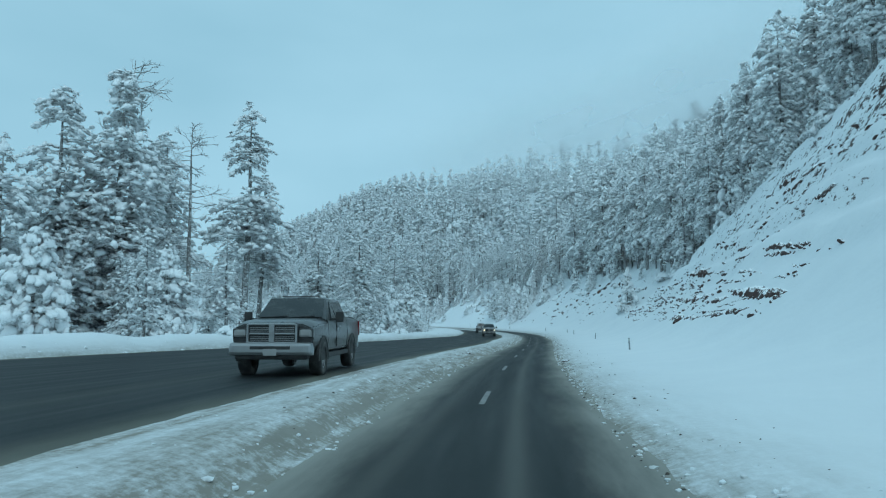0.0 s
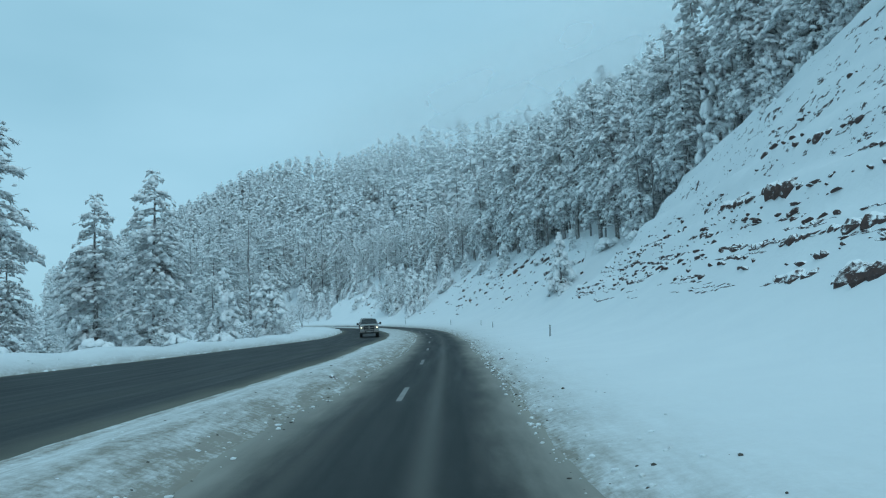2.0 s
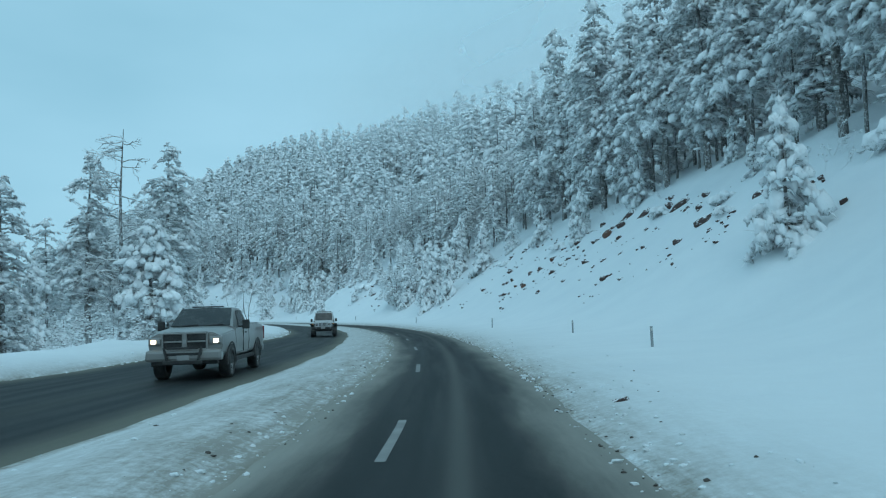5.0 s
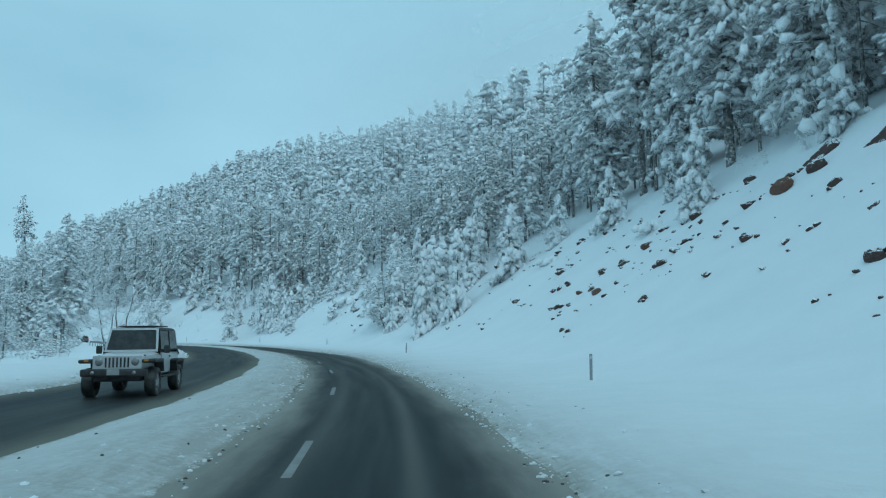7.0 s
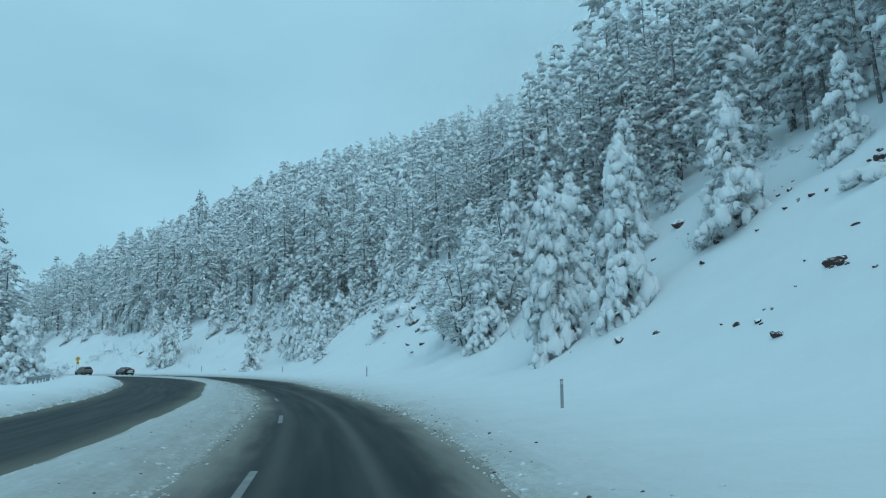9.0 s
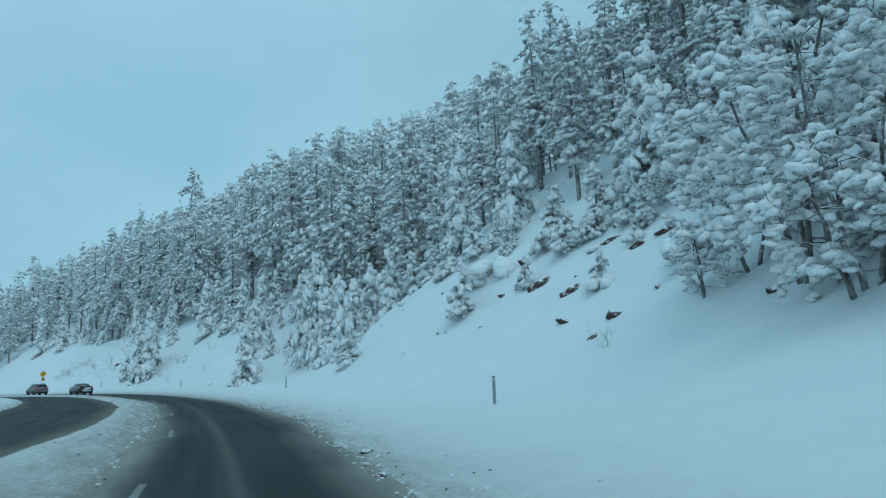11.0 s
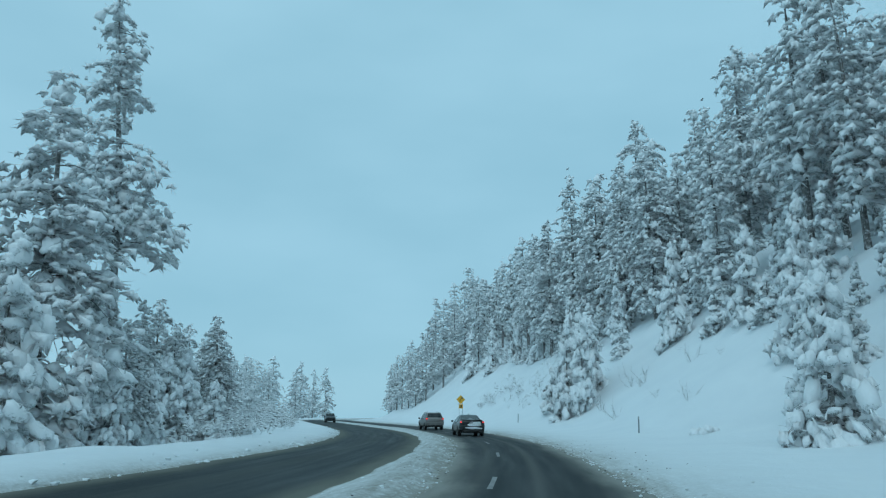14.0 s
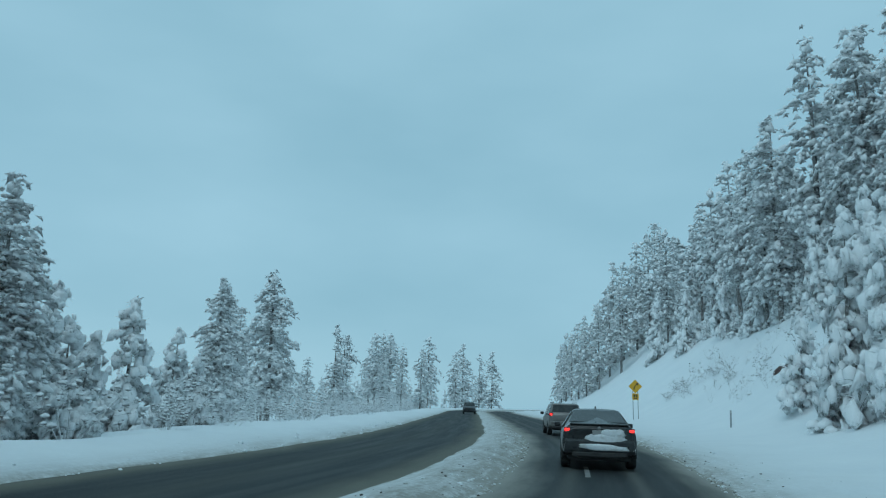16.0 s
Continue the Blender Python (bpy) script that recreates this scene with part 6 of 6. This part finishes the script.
    part("grille_bar", box_bm((0, 2.910, 1.02), (1.08, 0.09, 0.045), 0.012), trim, g)
    part("badge", box_bm((0, 2.972, 1.02), (0.09, 0.015, 0.11), 0.01), steel_mat, g)
    for z in (0.87, 0.91, 0.95, 1.08, 1.12, 1.16):
        part("slat", box_bm((0, 2.905, z), (1.04, 0.03, 0.012), 0.003), steel_mat if chrome_grille else dark_trim, g)
    b = part("front_bumper", box_bm((0, 2.93, 0.67), (1.98, 0.28, 0.30), 0.08, 0.97), trim, t, "broad front bumper")
    part("air_intake", box_bm((0, 3.05, 0.70), (0.95, 0.04, 0.085), 0.015), dark_trim, b)
    part("number_plate", box_bm((0, 3.075, 0.60), (0.31, 0.012, 0.15), 0.004), plate_mat, b, "plain pale number plate")
    part("valance", box_bm((0, 2.85, 0.50), (1.7, 0.25, 0.14), 0.04), dark_trim, b)
    part("rear_bumper", box_bm((0, -2.98, 0.62), (1.9, 0.20, 0.22), 0.05), trim, t)
    part("roof_lamps", box_bm((0, 0.50, 1.95), (0.9, 0.10, 0.03), 0.01), dark_trim, t)
    if bull_bar:
        bar = part("push_bar", box_bm((0, 3.14, 0.86), (0.80, 0.06, 0.06), 0.02), dark_trim, t, "black tubular push bar")
        for side in (-1, 1):
            part("bar_leg", box_bm((side * 0.42, 3.12, 0.66), (0.06, 0.06, 0.46), 0.02, rot=(0, side * 0.25, 0)), dark_trim, bar)
        part("bar_cross", box_bm((0, 3.13, 0.50), (1.0, 0.05, 0.10), 0.02), dark_trim, bar)
    for side in (-1, 1):
        for y in (1.92, -1.78):
            arch(t, side * (W - 0.01), y, 0.49, dark_trim, 0.05, 0.018)
            wheel(t, side * 0.86, y, 0.415, 0.29, steel_mat)
    part("chassis", box_bm((0, 0, 0.50), (1.4, 5.2, 0.18), 0.03), dark_trim, t)
    part("wiper", box_bm((-0.35, 1.36, 1.43), (0.55, 0.02, 0.02), 0.004, rot=(0, 0.05, 0)), dark_trim, t)
    part("wiper", box_bm((0.35, 1.36, 1.43), (0.55, 0.02, 0.02), 0.004, rot=(0, 0.05, 0)), dark_trim, t)
    return t


dark_pickup = pickup("black crew-cab pickup truck with chrome grille on the wet oncoming lanes", black_paint, chrome_mat, -1.05, True, False, False)
place_on(dark_pickup, 20.6, -6.15, True, turn=3.0, size=1.06)
silver_pickup = pickup("silver pickup truck with lit headlights and black push bar", silver_paint, silver_paint, -0.42, False, True, True)
place_on(silver_pickup, 114.3, -6.95, True, turn=3.0, size=0.97)


def jeep():
    t = tagged(new("off_road_car"), "white boxy off-road car with black hardtop and flared fenders", "car")
    hull("body", [(-1.75, 0.74, 0.62, 1.08, 1.12, 0.72), (-1.70, 0.76, 0.55, 1.10, 1.16, 0.74), (0.55, 0.76, 0.52, 1.12, 1.18, 0.74), (0.62, 0.76, 0.52, 1.10, 1.17, 0.68), (1.72, 0.64, 0.66, 1.04, 1.10, 0.58), (1.78, 0.62, 0.68, 1.02, 1.06, 0.56)], white_paint, t)
    hull("hardtop", [(-1.74, 0.72, 1.14, 1.20, 1.80, 0.64), (-1.66, 0.735, 1.14, 1.22, 1.86, 0.65), (0.22, 0.735, 1.14, 1.22, 1.86, 0.65), (0.30, 0.735, 1.14, 1.22, 1.82, 0.65), (0.55, 0.735, 1.14, 1.18, 1.22, 0.70)], dark_trim, t, "black hardtop")
    part("windshield_frame", plate_bm([(0.66, 0.30, 1.83), (-0.66, 0.30, 1.83), (-0.72, 0.57, 1.17), (0.72, 0.57, 1.17)], 0.03), white_paint, t)
    part("windshield", plate_bm([(0.60, 0.335, 1.78), (-0.60, 0.335, 1.78), (-0.66, 0.57, 1.24), (0.66, 0.57, 1.24)], 0.02), car_glass, t, "dark windshield")
    for side in (-1, 1):
        for a, b in ((-0.62, 0.32), (-1.60, -0.74)):
            c = [(side * 0.745, a, 1.24), (side * 0.745, b, 1.24), (side * 0.672, b - 0.08, 1.76), (side * 0.672, a, 1.76)]
            part("side_window", plate_bm(c if side > 0 else c[::-1], 0.015), car_glass, t, "dark side window")
        part("door", box_bm((side * 0.762, -0.14, 0.86), (0.03, 0.98, 0.56), 0.01), white_paint, t)
        part("door_handle", box_bm((side * 0.79, -0.50, 1.03), (0.03, 0.12, 0.04), 0.008), dark_trim, t)
        part("door_mirror", box_bm((side * 0.92, 0.38, 1.24), (0.16, 0.09, 0.22), 0.03), dark_trim, t, "black door mirror")
        part("front_fender", box_bm((side * 0.80, 1.34, 0.95), (0.36, 0.96, 0.10), 0.04), dark_trim, t, "wide black fender flare")
        part("fender_side", box_bm((side * 0.83, 0.86, 0.80), (0.28, 0.07, 0.34), 0.03, rot=(-0.35, 0, 0)), dark_trim, t)
        flare = part("rear_fender", box_bm((side * 0.83, -1.20, 0.90), (0.24, 0.74, 0.09), 0.04), dark_trim, t, "wide black fender flare")
        part("flare_front", box_bm((side * 0.83, -0.78, 0.76), (0.24, 0.07, 0.36), 0.03, rot=(-0.5, 0, 0)), dark_trim, flare)
        part("flare_back", box_bm((side * 0.83, -1.62, 0.76), (0.24, 0.07, 0.36), 0.03, rot=(0.5, 0, 0)), dark_trim, flare)
        lamp = part("headlight", lathe_bm([(0.0, 1.80), (0.10, 1.80), (0.115, 1.77), (0.115, 1.70)], (side * 0.46, 0, 0.93), 'Y', 20), lamp_clear, t, "round headlight")
        part("lamp_ring", lathe_bm([(0.118, 1.70), (0.135, 1.775), (0.118, 1.79)], (side * 0.46, 0, 0.93), 'Y', 20), white_paint, lamp)
        part("turn_signal", box_bm((side * 0.76, 1.86, 0.97), (0.10, 0.03, 0.06), 0.008), amber_mat, t)
        part("step_bar", box_bm((side * 0.84, -0.1, 0.48), (0.10, 1.4, 0.05), 0.02), dark_trim, t)
    g = part("grille", box_bm((0, 1.77, 0.92), (1.24, 0.05, 0.36), 0.02), white_paint, t)
    for k in range(7):
        part("slot", box_bm(((k - 3) * 0.095, 1.797, 0.92), (0.048, 0.012, 0.26), 0.006), dark_trim, g, "dark upright slot")
    b = part("front_bumper", box_bm((0, 2.0, 0.66), (1.66, 0.20, 0.20), 0.05), dark_trim, t, "black plastic bumper")
    part("number_plate", box_bm((0, 2.106, 0.68), (0.31, 0.012, 0.15), 0.004), plate_mat, b, "plain pale number plate")
    for side in (-1, 1):
        part("fog_lamp", lathe_bm([(0.0, 2.108), (0.05, 2.105), (0.06, 2.08)], (side * 0.52, 0, 0.66), 'Y', 14), lamp_clear, b)
        part("hood_latch", box_bm((side * 0.58, 1.35, 1.08), (0.04, 0.12, 0.06), 0.01), dark_trim, t)
        for y in (1.30, -1.20):
            wheel(t, side * 0.80, y, 0.385, 0.27, steel_mat)
    part("chassis", box_bm((0, 0, 0.50), (1.2, 3.6, 0.16), 0.03), dark_trim, t)
    part("roof_rack", box_bm((0, -0.6, 1.90), (1.1, 1.2, 0.03), 0.012), dark_trim, t)
    part("wiper", box_bm((0.25, 0.585, 1.25), (0.5, 0.015, 0.02), 0.004), dark_trim, t)
    return t


place_on(jeep(), 150.8, -7.35, True)


def saloon(label, paint):
    """A four-door saloon, tail towards -y."""
    t = tagged(new("saloon_car"), label, "car")
    hull("body", [(-2.34, 0.80, 0.42, 0.86, 0.98, 0.70), (-2.28, 0.88, 0.34, 0.88, 1.06, 0.76), (-1.75, 0.915, 0.28, 0.90, 1.07, 0.78), (-1.55, 0.915, 0.27, 0.91, 1.09, 0.77), (-0.65, 0.915, 0.26, 0.92, 1.40, 0.60), (-0.35, 0.915, 0.26, 0.92, 1.43, 0.61),
                      (0.20, 0.915, 0.26, 0.92, 1.43, 0.61), (0.45, 0.915, 0.26, 0.92, 1.38, 0.60), (1.15, 0.91, 0.26, 0.92, 1.00, 0.74), (2.0, 0.88, 0.30, 0.78, 0.86, 0.70), (2.32, 0.78, 0.40, 0.66, 0.72, 0.60)], paint, t)
    part("rear_window", plate_bm([(-0.57, -0.72, 1.385), (0.57, -0.72, 1.385), (0.70, -1.50, 1.10), (-0.70, -1.50, 1.10)], 0.015), car_glass, t, "dark rear window")
    part("windshield", plate_bm([(0.57, 0.47, 1.375), (-0.57, 0.47, 1.375), (-0.68, 1.10, 1.03), (0.68, 1.10, 1.03)], 0.015), car_glass, t, "dark windshield")
    for side in (-1, 1):
        for a, b, ta, tb in ((0.02, 0.90, 0.0, 0.36), (-1.15, -0.05, -0.62, -0.08)):
            c = [(side * 0.893, a, 0.945), (side * 0.893, b, 0.945), (side * 0.622, tb, 1.365), (side * 0.622, ta, 1.365)]
            part("side_window", plate_bm(c if side > 0 else c[::-1], 0.012), car_glass, t, "dark side window")
        lamp = part("tail_light", box_bm((side * 0.66, -2.265, 0.92), (0.36, 0.10, 0.13), 0.03), tail_red, t, "red tail light")
        part("brake_lamp", box_bm((side * 0.765, -2.319, 0.925), (0.12, 0.02, 0.065), 0.01), brake_lit, lamp, "lit red brake lamp")
        part("reflector", box_bm((side * 0.66, -2.345, 0.48), (0.16, 0.015, 0.035), 0.004), tail_red, t)
        part("door_mirror", box_bm((side * 1.0, 0.78, 1.00), (0.17, 0.10, 0.13), 0.04), paint, t, "black door mirror")
        part("exhaust", lathe_bm([(0.042, -2.37), (0.036, -2.36), (0.032, -2.25)], (side * 0.52, 0, 0.34), 'Y', 14), steel_mat, t)
        part("door_handle", box_bm((side * 0.918, -0.25, 0.83), (0.025, 0.2, 0.03), 0.008), paint, t)
        for y in (1.38, -1.42):
            arch(t, side * 0.90, y, 0.36, dark_trim, 0.02, 0.018)
            wheel(t, side * 0.80, y, 0.325, 0.23, steel_mat)
    part("boot_lip", box_bm((0, -2.29, 1.065), (1.40, 0.10, 0.03), 0.012), paint, t)
    part("boot_seam", box_bm((0, -2.327, 0.80), (1.36, 0.014, 0.012), 0), dark_trim, t)
    part("badge", lathe_bm([(0.0, -2.352), (0.042, -2.350), (0.045, -2.33)], (0, 0, 0.975), 'Y', 16), steel_mat, t, "round plain badge")
    part("number_plate", box_bm((0, -2.345, 0.85), (0.33, 0.014, 0.16), 0.004), plate_mat, t, "pale number plate caked with snow")
    b = part("rear_bumper", box_bm((0, -2.27, 0.55), (1.72, 0.20, 0.36), 0.08, 0.96), paint, t, "bumper crusted with road snow")
    part("diffuser", box_bm((0, -2.29, 0.36), (1.3, 0.16, 0.12), 0.03), dark_trim, b)
    for x, z, w, h, r in ((0.14, 0.70, 0.98, 0.34, -0.06), (0.10, 0.53, 1.30, 0.16, 0.04), (0.30, 0.86, 0.60, 0.20, 0.0)):
        bm = bmesh.new()
        bmesh.ops.create_icosphere(bm, subdivisions=3, radius=0.5)
        for v in bm.verts:
            v.co = Vector((math.copysign(abs(2 * v.co.x) ** 0.75 / 2, v.co.x) * w * (1 + 0.35 * noise.noise(v.co * 7)), v.co.y * 0.06, math.copysign(abs(2 * v.co.z) ** 0.7 / 2, v.co.z) * h * (1 + 0.55 * noise.noise(v.co * 6 + Vector((3, 1, x))))))
        for f in bm.faces:
            f.smooth = True
        bm.transform(Matrix.Translation((x, -2.352 if z < 0.7 else -2.335, z)) @ Matrix.Rotation(r, 4, 'Y'))
        part("snow_crust", bm, dirty_snow_mat, t, "crust of dirty snow")
    part("roof_fin", box_bm((0, -0.50, 1.475), (0.05, 0.16, 0.07), 0.015, 0.5), paint, t)
    part("floor_pan", box_bm((0, 0, 0.26), (1.5, 4.1, 0.10), 0.02), dark_trim, t)
    return t


place_on(saloon("black saloon with lit brake lights and snow-crusted bumper", black_paint), 312.2, -0.74, size=1.05)


def estate(label, paint, lit):
    t = tagged(new("suv_car"), label, "car")
    hull("body", [(-2.30, 0.84, 0.50, 0.98, 1.02, 0.80), (-2.26, 0.92, 0.40, 1.00, 1.10, 0.84), (-2.18, 0.94, 0.36, 1.02, 1.20, 0.84), (-1.85, 0.94, 0.34, 1.04, 1.66, 0.70), (-1.6, 0.94, 0.34, 1.04, 1.70, 0.71), (0.1, 0.94, 0.34, 1.04, 1.72, 0.72), (0.4, 0.94, 0.34, 1.04, 1.64, 0.71),
                      (1.1, 0.94, 0.34, 1.04, 1.14, 0.80), (2.1, 0.92, 0.38, 0.94, 1.02, 0.74), (2.34, 0.82, 0.46, 0.82, 0.88, 0.66)], paint, t)
    part("rear_window", plate_bm([(-0.66, -1.885, 1.62), (0.66, -1.885, 1.62), (0.76, -2.165, 1.22), (-0.76, -2.165, 1.22)], 0.015), car_glass, t, "dark rear window")
    part("windshield", plate_bm([(0.66, 0.42, 1.63), (-0.66, 0.42, 1.63), (-0.76, 1.08, 1.18), (0.76, 1.08, 1.18)], 0.015), car_glass, t, "dark windshield")
    for side in (-1, 1):
        for a, b, ta, tb in ((0.0, 0.9, 0.0, 0.36), (-1.0, -0.08, -0.95, -0.08), (-1.85, -1.08, -1.66, -1.04)):
            c = [(side * 0.925, a, 1.07), (side * 0.925, b, 1.07), (side * 0.725, tb, 1.64), (side * 0.725, ta, 1.64)]
            part("side_window", plate_bm(c if side > 0 else c[::-1], 0.012), car_glass, t, "dark side window")
        lamp = part("tail_light", box_bm((side * 0.80, -2.20, 1.10), (0.22, 0.12, 0.20), 0.03), tail_red, t, "red tail light")
        if lit:
            part("brake_lamp", box_bm((side * 0.82, -2.268, 1.10), (0.12, 0.02, 0.10), 0.01), brake_lit, lamp, "lit red brake lamp")
        part("headlight", box_bm((side * 0.66, 2.26, 0.80), (0.28, 0.12, 0.12), 0.03), lamp_clear, t)
        part("door_mirror", box_bm((side * 1.06, 0.80, 1.16), (0.19, 0.11, 0.16), 0.04), dark_trim, t, "black door mirror")
        part("roof_rail", box_bm((side * 0.62, -0.7, 1.755), (0.04, 1.9, 0.035), 0.012), dark_trim, t)
        for y in (1.40, -1.40):
            arch(t, side * 0.93, y, 0.39, dark_trim, 0.03, 0.016)
            wheel(t, side * 0.83, y, 0.355, 0.24, steel_mat)
    part("number_plate", box_bm((0, -2.275, 0.88), (0.33, 0.014, 0.16), 0.004), plate_mat, t, "plain pale number plate")
    b = part("rear_bumper", box_bm((0, -2.27, 0.60), (1.78, 0.20, 0.30), 0.07), paint, t)
    part("skid_plate", box_bm((0, -2.30, 0.44), (1.4, 0.16, 0.12), 0.03), dark_trim, b)
    part("wiper", box_bm((0.1, -2.12, 1.27), (0.45, 0.03, 0.02), 0.004), dark_trim, t)
    part("floor_pan", box_bm((0, 0, 0.32), (1.5, 4.1, 0.10), 0.02), dark_trim, t)
    return t


place_on(estate("grey estate car with roof rails driving ahead on the wet lane", grey_paint, True), 334.0, -0.45)
place_on(estate("dark car far off on the oncoming lanes", black_paint, False), 402, -6.2, True)
